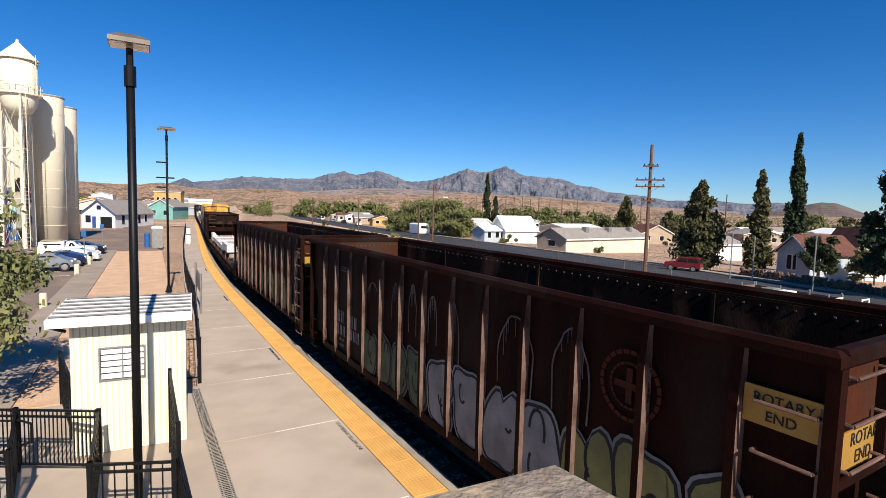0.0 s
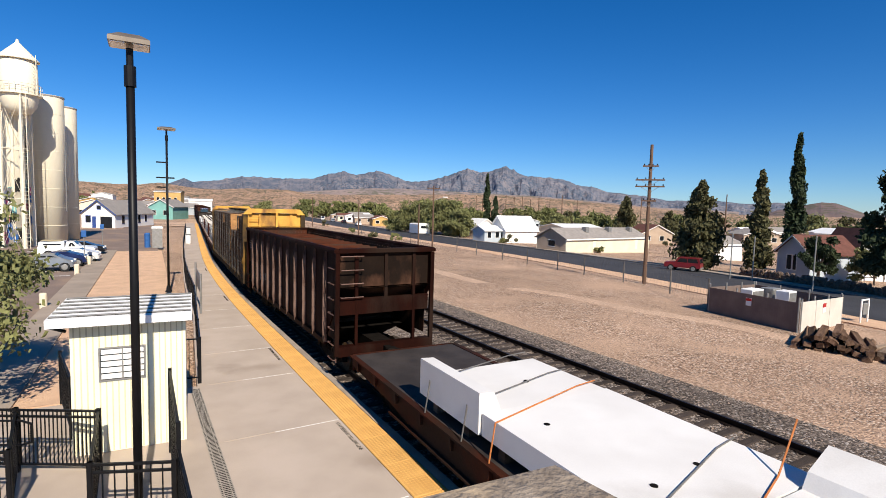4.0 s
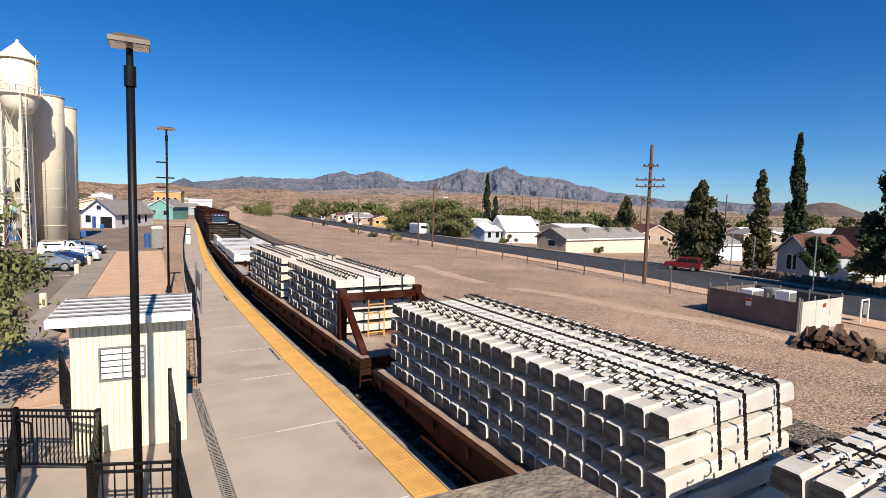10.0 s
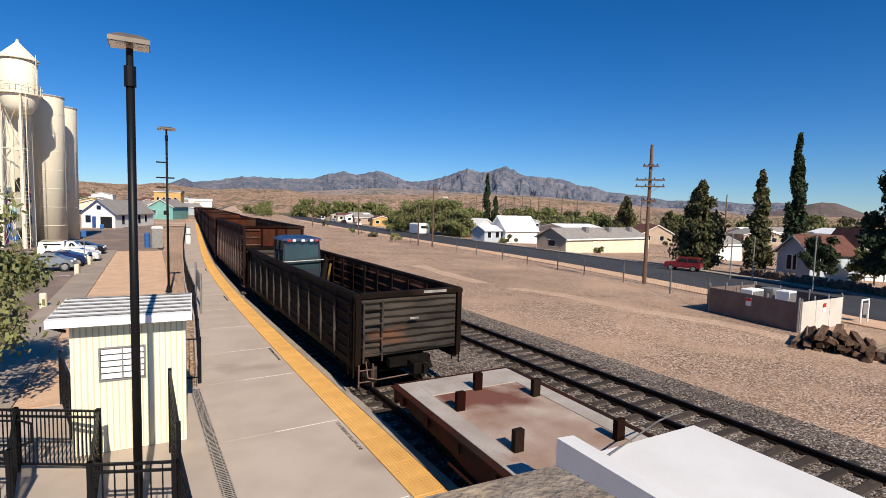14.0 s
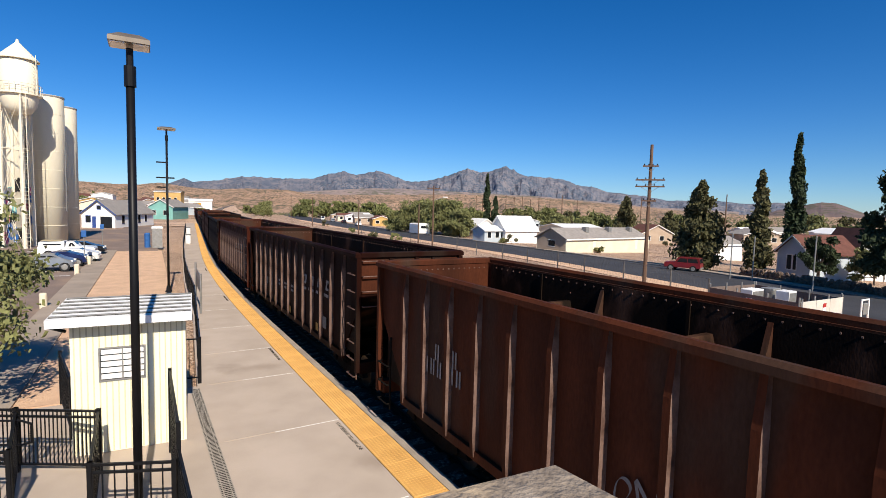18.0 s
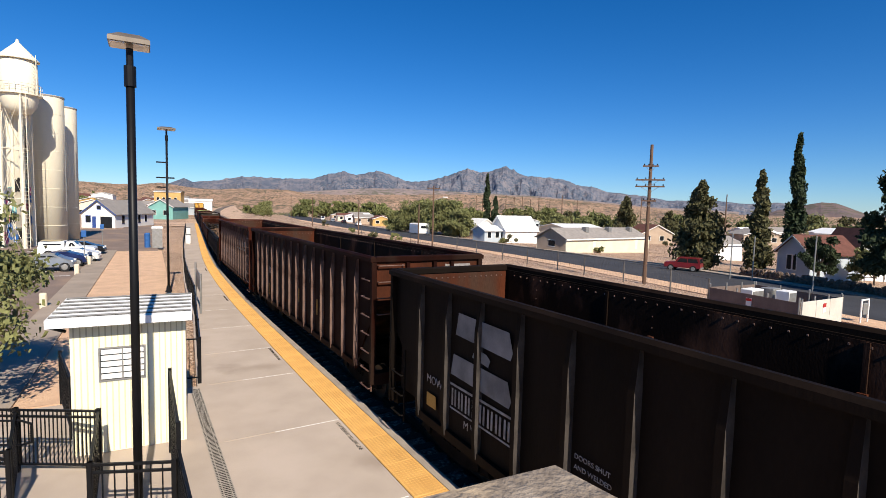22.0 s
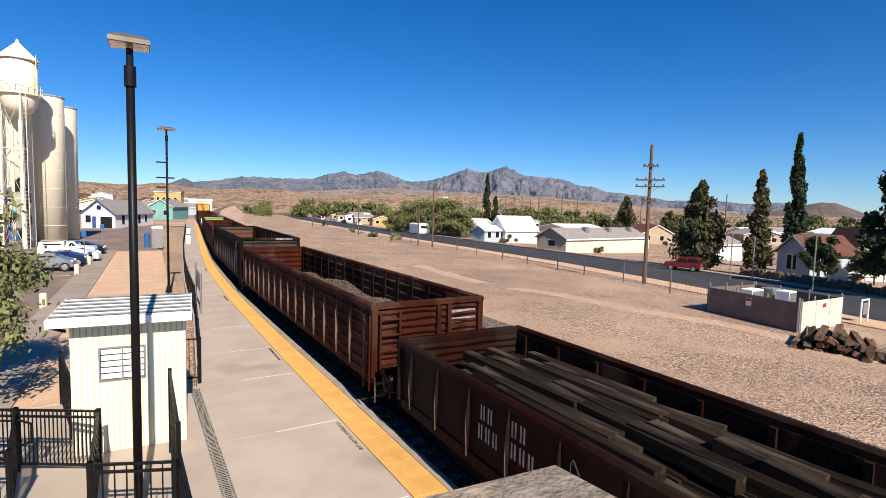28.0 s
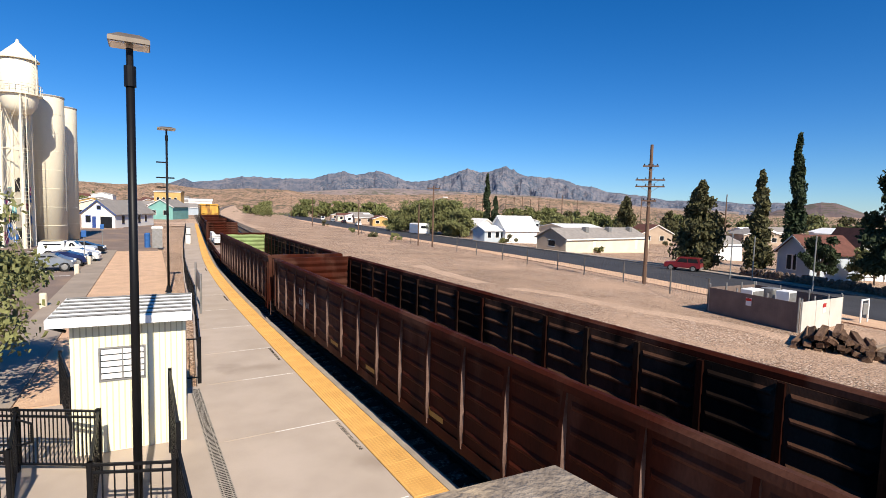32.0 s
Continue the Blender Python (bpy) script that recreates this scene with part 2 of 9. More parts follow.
BLUE_WALL = mat("pale blue wall", (0.47, 0.52, 0.56), 0.9, (0.40, 0.445, 0.48), 0.6, 30, 0.08, 0.08)
GREEN_WALL = mat("sea green wall", (0.20, 0.42, 0.37), 0.9, (0.165, 0.35, 0.31), 0.6, 30, 0.1, 0.08)
ORANGE_WALL = mat("ochre wall", (0.56, 0.36, 0.13), 0.9, (0.48, 0.30, 0.11), 0.6, 30, 0.1, 0.08)
SILO = mat("cream concrete silo", (0.80, 0.73, 0.57), 0.85, (0.73, 0.66, 0.505), 0.35, 20, 0.08, 0.1, stretch=(1, 1, 0.25), stain=(0.54, 0.46, 0.33), stain_at=0.67)
ROOF_GREY = mat("grey shingle roof", (0.30, 0.27, 0.24), 0.9, (0.23, 0.205, 0.185), 1.5, 20, 0.2, 0.2)
ROOF_RED = mat("red brown roof", (0.15, 0.062, 0.045), 0.9, (0.11, 0.045, 0.033), 1.5, 20, 0.2, 0.2)
GLASS_DARK = mat("dark window glass", (0.014, 0.016, 0.019), 0.15, None, 1, 10, 0.1, 0, spec=0.3)
BLUE_TRIM = mat("blue trim", (0.03, 0.07, 0.25), 0.6)
BARK = mat("bark", (0.13, 0.095, 0.07), 0.95, (0.08, 0.058, 0.043), 4, 40, 0.3, 0.5)
LEAF_OLIVE = mat("olive leaves", (0.2025, 0.2025, 0.0743), 0.7, (0.1148, 0.1215, 0.0459), 1.4, 20, 0.4, 0)
LEAF_GREEN = mat("green leaves", (0.1750, 0.1812, 0.0625), 0.75, (0.0938, 0.1025, 0.0350), 0.8, 10, 0.4, 0)
LEAF_PINE = mat("pine foliage", (0.11, 0.10, 0.04), 0.8, (0.05, 0.05, 0.02), 0.8, 10, 0.4, 0)
LEAF_CYPRESS = mat("cypress foliage", (0.038, 0.056, 0.022), 0.8, (0.022, 0.034, 0.014), 1.0, 10, 0.4, 0)
SCRUB = mat("desert scrub", (0.12, 0.11, 0.055), 0.9, (0.08, 0.078, 0.038), 0.3, 4, 0.4, 0)
WOOD_POLE = mat("weathered pole wood", (0.155, 0.092, 0.06), 0.9, (0.10, 0.06, 0.04), 2, 30, 0.3, 0.3, stretch=(4, 4, 0.5))
STONE = mat("field stone wall", (0.24, 0.17, 0.12), 0.95, (0.13, 0.09, 0.065), 3, 20, 0.4, 0.8, depth=0.08)
SLAT_FENCE = mat("brown privacy slats", (0.1950, 0.1443, 0.1170), 0.8, (0.1482, 0.1092, 0.0897), 1.5, 30, 0.2, 0.2)
WEATHERED = mat("weathered post top", (0.30, 0.245, 0.19), 0.9, (0.17, 0.133, 0.10), 9.0, 45, 0.35, 0.7, stain=(0.38, 0.29, 0.19), stain_at=0.56)
CAR_SILVER = mat("silver car paint", (0.36, 0.37, 0.38), 0.3, None, 1, 10, 0.02, 0, metal=0.6, spec=0.5)
CAR_WHITE = mat("white car paint", (0.78, 0.77, 0.74), 0.3, None, 1, 10, 0.02, 0, spec=0.5)
CAR_BLUE = mat("dark blue car paint", (0.015, 0.025, 0.09), 0.25, None, 1, 10, 0.02, 0, spec=0.5)
CAR_BLACK = mat("black car paint", (0.012, 0.012, 0.014), 0.25, None, 1, 10, 0.02, 0, spec=0.5)
CAR_RED = mat("red car paint", (0.17, 0.012, 0.014), 0.35, None, 1, 10, 0.02, 0, spec=0.5)
RUBBER = mat("tyre rubber", (0.018, 0.018, 0.018), 0.9, None, 5, 40, 0.2, 0)
SIGN_RED = mat("red sign paint", (0.45, 0.03, 0.025), 0.6)
BLUE_SIGN = mat("blue paint", (0.03, 0.12, 0.34), 0.6)
PINK = mat("pink spray paint", (0.62, 0.12, 0.22), 0.7)


# ---------------------------------------------------------------- mesh helpers
def mesh_of(bm, name):
    me = bpy.data.meshes.new(name)
    bm.normal_update()
    bm.to_mesh(me)
    bm.free()
    return me


def part(name, bm, material, parent=None, label="", smooth=False):
    """Links a bmesh, or a mesh that other parts share, as one mesh object under a thing or a part."""
    me = bm if isinstance(bm, bpy.types.Mesh) else mesh_of(bm, name)
    if not me.materials:
        me.materials.append(material)
    if smooth:
        me.shade_smooth()
    ob = new(name, me)
    if parent is not None:
        ob.parent = parent
    if label:
        ob["label"] = label
    return ob


def thing(name, label, category, m=None, group="", kind=""):
    ob = new(name)
    ob.empty_display_size = 0.2
    if m is not None:
        ob.matrix_world = m
    return tagged(ob, label, category, group, kind)


def structure(name, bm, material, label="", smooth=False):
    return tagged(part(name, bm, material, smooth=smooth), label, "", "", "structure")


HEX = ((0, 3, 2, 1), (4, 5, 6, 7), (0, 1, 5, 4), (1, 2, 6, 5), (2, 3, 7, 6), (3, 0, 4, 7))


def hexa(bm, pts):
    """A six-sided block from its four lower and four upper corners."""
    vs = [bm.verts.new(p) for p in pts]
    for f in HEX:
        bm.faces.new([vs[i] for i in f])
    return bm


def box(bm, x0, x1, y0, y1, z0, z1, m=None):
    pts = [Vector(p) for p in ((x0, y0, z0), (x1, y0, z0), (x1, y1, z0), (x0, y1, z0), (x0, y0, z1), (x1, y0, z1), (x1, y1, z1), (x0, y1, z1))]
    return hexa(bm, [m @ p for p in pts] if m is not None else pts)


def slab(bm, x0, x1, y0, y1, z0, z1, b=0.02):
    """A block whose upper edges are chamfered by b."""
    box(bm, x0, x1, y0, y1, z0, z1 - b)
    hexa(bm, [Vector(p) for p in ((x0, y0, z1 - b), (x1, y0, z1 - b), (x1, y1, z1 - b), (x0, y1, z1 - b), (x0 + b, y0 + b, z1), (x1 - b, y0 + b, z1), (x1 - b, y1 - b, z1), (x0 + b, y1 - b, z1))])
    return bm


def tube(bm, a, b, r0, r1=None, n=8, caps=True):
    a, b = Vector(a), Vector(b)
    r1 = r0 if r1 is None else r1
    q = (b - a).to_track_quat("Z", "Y")
    ra, rb = [], []
    for i in range(n):
        d = q @ Vector((math.cos(2 * math.pi * i / n), math.sin(2 * math.pi * i / n), 0))
        ra.append(bm.verts.new(a + d * r0))
        rb.append(bm.verts.new(b + d * r1))
    for i in range(n):
        bm.faces.new((ra[i], ra[(i + 1) % n], rb[(i + 1) % n], rb[i]))
    if caps:
        bm.faces.new(ra[::-1])
        bm.faces.new(rb)
    return bm


def lathe(bm, prof, n=24, c=(0, 0, 0)):
    """Turns a profile of (radius, height) about the upright axis through c."""
    rings = [[bm.verts.new((c[0] + r * math.cos(2 * math.pi * i / n), c[1] + r * math.sin(2 * math.pi * i / n), c[2] + z)) for i in range(n)] for r, z in prof]
    for u, w in zip(rings, rings[1:]):
        for i in range(n):
            bm.faces.new((u[i], u[(i + 1) % n], w[(i + 1) % n], w[i]))
    bm.faces.new(rings[0][::-1])
    bm.faces.new(rings[-1])
    return bm


def extrude(bm, prof, y0, y1, axis="y"):
    """A prism of a closed profile, drawn along y (profile in x, z) or x (profile in y, z) or z (profile in x, y)."""
    def at(p, v):
        return (p[0], v, p[1]) if axis == "y" else (v, p[0], p[1]) if axis == "x" else (p[0], p[1], v)
    a, b = [bm.verts.new(at(p, y0)) for p in prof], [bm.verts.new(at(p, y1)) for p in prof]
    n = len(prof)
    for i in range(n):
        bm.faces.new((a[i], a[(i + 1) % n], b[(i + 1) % n], b[i]))
    bm.faces.new(a[::-1])
    bm.faces.new(b)
    bmesh.ops.recalc_face_normals(bm, faces=list(bm.faces))
    return bm


def B():
    return bmesh.new()


def words(text, size, material, parent, m, name="lettering", align="LEFT"):
    """Letters of the built-in font as a thin mesh."""
    cu = bpy.data.curves.new(name, "FONT")
    cu.body, cu.size, cu.extrude, cu.align_x, cu.align_y = text, size, 0.002, align, "CENTER"
    tmp = bpy.data.objects.new("tmp", cu)
    me = bpy.data.meshes.new_from_object(tmp)
    bpy.data.objects.remove(tmp)
    me.materials.clear()
    me.materials.append(material)
    ob = new(name, me)
    ob.parent = parent
    ob.matrix_local = m
    return ob


def grid_mesh(name, xs, ys, height):
    verts = [(x, y, height(x, y)) for y in ys for x in xs]
    n = len(xs)
    faces = [(j * n + i, j * n + i + 1, (j + 1) * n + i + 1, (j + 1) * n + i) for j in range(len(ys) - 1) for i in range(n - 1)]
    me = bpy.data.meshes.new(name)
    me.from_pydata(verts, [], faces)
    me.shade_smooth()
    return me


# ---------------------------------------------------------------- the railway's line
TRACK, TRACK2, EDGE, PLAT_Z = 6.104, 11.537, 4.46, 0.06
SPEED = 11.409


def heading(s):
    s = min(max(s, -12.0), 60.0)
    return -0.00391 * s + 1.806e-4 * s * s - 1.647e-6 * s ** 3


LINE_S = np.arange(-500.0, 900.1, 0.5)
_h = np.array([heading(s) for s in LINE_S])
_x, _y = np.cumsum(np.sin(_h)) * 0.5, np.cumsum(np.cos(_h)) * 0.5
_i = int(np.argmin(abs(LINE_S)))
LINE_X, LINE_Y = _x - _x[_i], _y - _y[_i]


def line(s, off=0.0, z=0.0):
    """The point off metres right of the line at the length s."""
    a = heading(s)
    return Vector((float(np.interp(s, LINE_S, LINE_X)) + off * math.cos(a), float(np.interp(s, LINE_S, LINE_Y)) - off * math.sin(a), z))


def terrain(x, y):
    """The ground: level by the railway, falling away gently to the east."""
    return -0.30 - 0.033 * min(max(x - 14.0, 0.0), 86.0) + 0.2 * min(max((1.0 - x) / 1.5, 0.0), 1.0)


def strip(bm, s0, s1, step, o0, o1, z0, z1):
    """A band along the line, with thickness."""
    n = max(1, round((s1 - s0) / step))
    rows = []
    for k in range(n + 1):
        s = s0 + (s1 - s0) * k / n
        rows.append([bm.verts.new(line(s, o, z)) for o, z in ((o0, z0), (o1, z0), (o1, z1), (o0, z1))])
    for a, b in zip(rows, rows[1:]):
        for i in range(4):
            bm.faces.new((a[i], b[i], b[(i + 1) % 4], a[(i + 1) % 4]))
    bm.faces.new(rows[0])
    bm.faces.new(rows[-1][::-1])
    bmesh.ops.recalc_face_normals(bm, faces=list(bm.faces))
    return bm


# ---------------------------------------------------------------- ground, hills and mountains
def speckled(name, soil, soil2, bush, size, cover, pebble=0.0):
    """Dry soil with dark scrub; the pattern is laid out by the place in the world."""
    m = mat(name, soil, 0.95, soil2, 0.02 * size, 0.6 * size, 0.18, 0.3, depth=0.3)
    nt = m.node_tree
    bs = nt.nodes["Principled BSDF"]
    src = bs.inputs["Base Color"].links[0].from_socket
    tc = nt.nodes.new("ShaderNodeTexCoord")
    vo, no, mr, mx = (nt.nodes.new("ShaderNode" + n) for n in ("TexVoronoi", "TexNoise", "MapRange", "Mix"))
    vo.inputs["Scale"].default_value = 0.11 * size
    no.inputs["Scale"].default_value, no.inputs["Detail"].default_value = 0.012 * size, 6
    for n in (vo, no):
        nt.links.new(tc.outputs["Object"], n.inputs["Vector"])
    ad = nt.nodes.new("ShaderNodeMath")
    ad.operation = "SUBTRACT"
    nt.links.new(no.outputs[0], ad.inputs[0])
    nt.links.new(vo.outputs["Distance"], ad.inputs[1])
    mr.inputs[1].default_value, mr.inputs[2].default_value = cover, cover + 0.08
    nt.links.new(ad.outputs[0], mr.inputs[0])
    mx.data_type = "RGBA"
    mx.inputs[7].default_value = (*bush, 1)
    nt.links.new(mr.outputs[0], mx.inputs[0])
    nt.links.new(src, mx.inputs[6])
    nt.links.new(mx.outputs[2], bs.inputs["Base Color"])
    return m


HILL = speckled("tan scrub hill", (0.46, 0.29, 0.185), (0.30, 0.185, 0.115), (0.085, 0.075, 0.04), 1.6, 0.0)
HILL_FAR = speckled("brown butte", (0.20, 0.135, 0.11), (0.12, 0.09, 0.085), (0.10, 0.085, 0.06), 0.25, 0.06)
# distance haze and lit and shaded facets are put into the mountain colours
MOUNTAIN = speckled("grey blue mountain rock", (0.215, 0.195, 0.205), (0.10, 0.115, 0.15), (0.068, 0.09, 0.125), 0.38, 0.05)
FOOTHILL = speckled("pale desert fan", (0.36, 0.265, 0.215), (0.22, 0.175, 0.165), (0.14, 0.125, 0.09), 0.35, 0.05)
YARD = pebbled("yard gravel and dirt", ((0.0, (0.19, 0.122, 0.083)), (0.22, (0.39, 0.255, 0.172)), (0.6, (0.54, 0.368, 0.255)), (0.88, (0.68, 0.54, 0.425))), 0.060, 0.10, 0.18, 0.03, (0.56, 0.375, 0.255))

xs = sorted(set([-3500, -1800, -900, -450, -220, -120, -70, -45, -30, -18, -10, -5, -2, -0.5, 0, 0.5, 1, 2] + list(range(3, 30, 3)) + list(range(30, 110, 8)) + [120, 150, 200, 300, 450, 700, 1100, 1800, 3000, 4500]))
ys = [-600, -200, -80, -40, -20, -10, -5] + list(range(0, 60, 4)) + list(range(60, 160, 10)) + [180, 220, 280, 360, 480, 650, 900, 1300, 2000, 3000, 4500]


def rough_ground(x, y):
    d = math.hypot(x, y)
    k = min(max((x - 15) / 6, 0), 1) if d < 400 else 0
    return terrain(x, y) + k * 0.06 * noise.noise(Vector((x * 0.22, y * 0.22, 3.1))) - (4.0 if d > 1500 else 0)


me = grid_mesh("ground", xs, ys, rough_ground)
tagged(part("ground", me, YARD), "wide tan gravel and dirt ground", "", "", "structure")


def ridge(name, label, material, profile, r0, r1, rows, step, rugged, seed, foot):
    """A range of hills round the eye: heights by bearing, rough spurs towards the front."""
    bs = np.array([p[0] for p in profile])
    es = np.array([p[1] for p in profile])
    n = int((bs[-1] - bs[0]) / step) + 1
    verts = []
    for j in range(rows):
        u = j / (rows - 1)
        r = r0 + (r1 - r0) * u
        for i in range(n):
            b = bs[0] + step * i
            e = float(np.interp(b, bs, es))
            a = radians(b)
            x, y = r * math.sin(a), r * math.cos(a)
            crag = noise.ridged_multi_fractal(Vector((b * 0.9, 0.5, seed)), 0.7, 2.2, 5, 0.8, 2.0) - 1.1
            top = EYE.z + r1 * math.tan(radians(e)) * (0.97 + 0.055 * rugged * crag)
            f = 900.0 / r1
            q = Vector((x * 0.004 * f, y * 0.004 * f, seed))
            wob = noise.ridged_multi_fractal(q * 2.2, 0.85, 2.1, 6, 0.9, 2.0) - 1.0
            spur = noise.fractal(Vector((b * 0.55, u * 2.2, seed + 4)), 0.9, 2.0, 6)
            z = foot + (top - foot) * (u ** 1.35) * (1 + rugged * (1 - u) * 1.2 * spur) + rugged * (top - foot) * 0.17 * wob * (0.35 + 0.65 * (1 - u))
            verts.append((x, y, z))
    faces = [(j * n + i, j * n + i + 1, (j + 1) * n + i + 1, (j + 1) * n + i) for j in range(rows - 1) for i in range(n - 1)]
    # a back slope closes it
    base = len(verts)
    for i in range(n):
        a = radians(bs[0] + step * i)
        verts.append(((r1 * 1.12) * math.sin(a), (r1 * 1.12) * math.cos(a), foot))
    faces += [((rows - 1) * n + i, (rows - 1) * n + i + 1, base + i + 1, base + i) for i in range(n - 1)]
    me = bpy.data.meshes.new(name)
    me.from_pydata(verts, [], faces)
    return tagged(part(name, me, material), label, "", "", "structure")


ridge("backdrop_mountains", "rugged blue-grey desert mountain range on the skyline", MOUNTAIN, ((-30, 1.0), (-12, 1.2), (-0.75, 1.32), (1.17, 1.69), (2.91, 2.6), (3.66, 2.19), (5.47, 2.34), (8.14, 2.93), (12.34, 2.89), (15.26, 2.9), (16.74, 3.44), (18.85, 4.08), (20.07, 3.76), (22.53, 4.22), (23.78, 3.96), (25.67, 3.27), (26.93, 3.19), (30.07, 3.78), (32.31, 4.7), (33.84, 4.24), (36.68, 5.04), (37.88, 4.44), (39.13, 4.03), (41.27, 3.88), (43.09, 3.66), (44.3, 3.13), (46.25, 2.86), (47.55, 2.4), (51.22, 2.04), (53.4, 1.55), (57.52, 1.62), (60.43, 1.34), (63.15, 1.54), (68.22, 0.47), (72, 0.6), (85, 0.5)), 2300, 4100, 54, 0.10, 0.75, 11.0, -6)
ridge("backdrop_foothills", "pale tan desert slope at the foot of the mountains", FOOTHILL, ((5, 0.9), (12, 1.3), (17, 1.75), (21, 2.1), (25, 2.25), (29, 2.1), (34, 1.95), (40, 1.75), (46, 1.35), (52, 0.8), (60, 0.5)), 1400, 2200, 20, 0.15, 0.3, 31.0, -6)
ridge("backdrop_butte", "bare brown butte beyond the town", HILL_FAR, ((61.5, 0.15), (63, 0.75), (64.2, 1.05), (65.6, 1.45), (66.3, 1.58), (67.4, 1.5), (68.3, 1.1), (69.4, 0.6), (71.5, 0.25)), 1500, 2050, 12, 0.15, 0.25, 17.0, -5)
ridge("backdrop_hills", "low tan desert hills dotted with scrub", HILL, ((-40, 0.8), (-20, 1.0), (-11, 1.0), (-8.5, 1.55), (-6, 1.78), (-3, 1.6), (-1, 1.62), (0.7, 1.9), (2, 1.72), (3.4, 1.5), (6, 1.4), (9, 1.68), (13, 1.6), (15, 1.25), (18.3, 1.3), (23, 1.45), (27.6, 1.62), (32, 1.75), (37, 1.72), (43, 1.45), (49, 0.95), (54, 0.55), (60, 0.25), (68, 0.22), (80, 0.3), (110, 0.3)), 430, 1250, 44, 0.2, 0.55, 23.0, -4)

# scrub on the near slopes of the hills, past counting
bm = B()
rnd = random.Random(2)
for i in range(6500):
    b, r = radians(rnd.uniform(-13, 73)), 260 + 700 * rnd.random() ** 0.8
    x, y = r * math.sin(b), r * math.cos(b)
    if 30 < x < 130 and y < 330:
        continue
    z = terrain(x, y) - 0.3 + max(0, (r - 430) / 820) ** 1.35 * 14
    s = rnd.uniform(0.6, 1.9)
    m = pose(x, y, z, 0, 0, rnd.uniform(0, 360))
    tip = bm.verts.new(m @ Vector((0, 0, s * 0.9)))
    ring = [bm.verts.new(m @ Vector((s * math.cos(k * 1.257) * rnd.uniform(0.7, 1.2), s * math.sin(k * 1.257) * rnd.uniform(0.7, 1.2), 0.1 * s))) for k in range(5)]
    for k in range(5):
        bm.faces.new((ring[k], ring[(k + 1) % 5], tip))
tagged(part("scrub_brush", bm, SCRUB), "scattered dark desert scrub on the slopes", "scrub", "", "stuff")

# ---------------------------------------------------------------- railway
bm = B()
rows = []
for k in range(110):
    s = -40 + 2.5 * k
    rows.append([bm.verts.new(line(s, o, z)) for o, z in ((EDGE - 0.25, -0.34), (EDGE + 0.05, -0.26), (TRACK - 1.6, -0.17), (TRACK2 + 1.75, -0.17), (TRACK2 + 3.4, -0.36), (TRACK2 + 4.0, -0.55))])
for a, b in zip(rows, rows[1:]):
    for i in range(5):
        bm.faces.new((a[i], a[i + 1], b[i + 1], b[i]))
structure("ballast", bm, BALLAST, "grey-brown crushed stone ballast under the tracks")


def rail_mesh(c, s0, s1):
    bm = B()
    prof = [(-0.07, -0.165), (0.07, -0.165), (0.07, -0.15), (0.012, -0.13), (0.012, -0.035), (0.035, -0.03), (0.035, 0.0), (-0.035, 0.0), (-0.035, -0.03), (-0.012, -0.035), (-0.012, -0.13), (-0.07, -0.15)]
    rows = []
    n = int((s1 - s0) / 3)
    for k in range(n + 1):
        s = s0 + (s1 - s0) * k / n
        rows.append([bm.verts.new(line(s, c + o, z)) for o, z in prof])
    for a, b in zip(rows, rows[1:]):
        for i in range(len(prof)):
            bm.faces.new((a[i], b[i], b[(i + 1) % len(prof)], a[(i + 1) % len(prof)]))
    return bm


def track(name, label, c, pieces):
    tr = thing(name, label, "railway track", kind="structure")
    for o in (-0.7175, 0.7175):
        part("rail", rail_mesh(c + o, -40, 230), STEEL_RAIL, tr)
    bm = B()
    rnd = random.Random(int(c))
    for dx, dy, tx in ((-1.28, -0.11, 0),):
        slab(bm, -1.28, 1.28, -0.11, 0.11, -0.34, -0.145, 0.015)
    me = mesh_of(bm, "tie")
    me.materials.append(TIE_WOOD)
    far = B()
    k = 0
    s = -20.0
    while s < 200:
        p = line(s, c)
        m = Matrix.Translation(p) @ Matrix.Rotation(-heading(s) + rnd.uniform(-0.01, 0.01), 4, "Z")
        if k < pieces and s > -6:
            ob = part("tie", me, TIE_WOOD, tr)
            ob.matrix_local = m
            k += 1
        else:
            box(far, -1.28, 1.28, -0.11, 0.11, -0.34, -0.145, m)
        s += 0.53
    part("far_ties", far, TIE_WOOD, tr)["kind"] = "stuff"
    plates = B()
    for i in range(300):
        s = -6 + 0.53 * i
        for o in (-0.7175, 0.7175):
            m = Matrix.Translation(line(s, c + o)) @ Matrix.Rotation(-heading(s), 4, "Z")
            box(plates, -0.14, 0.14, -0.09, 0.09, -0.148, -0.133, m)
    part("tie_plates", plates, STEEL_RAIL, tr)["kind"] = "stuff"
    return tr


track("track_1", "railway track beside the platform under the train", TRACK, 60)
track("track_2", "empty second railway track with dark timber ties", TRACK2, 240)

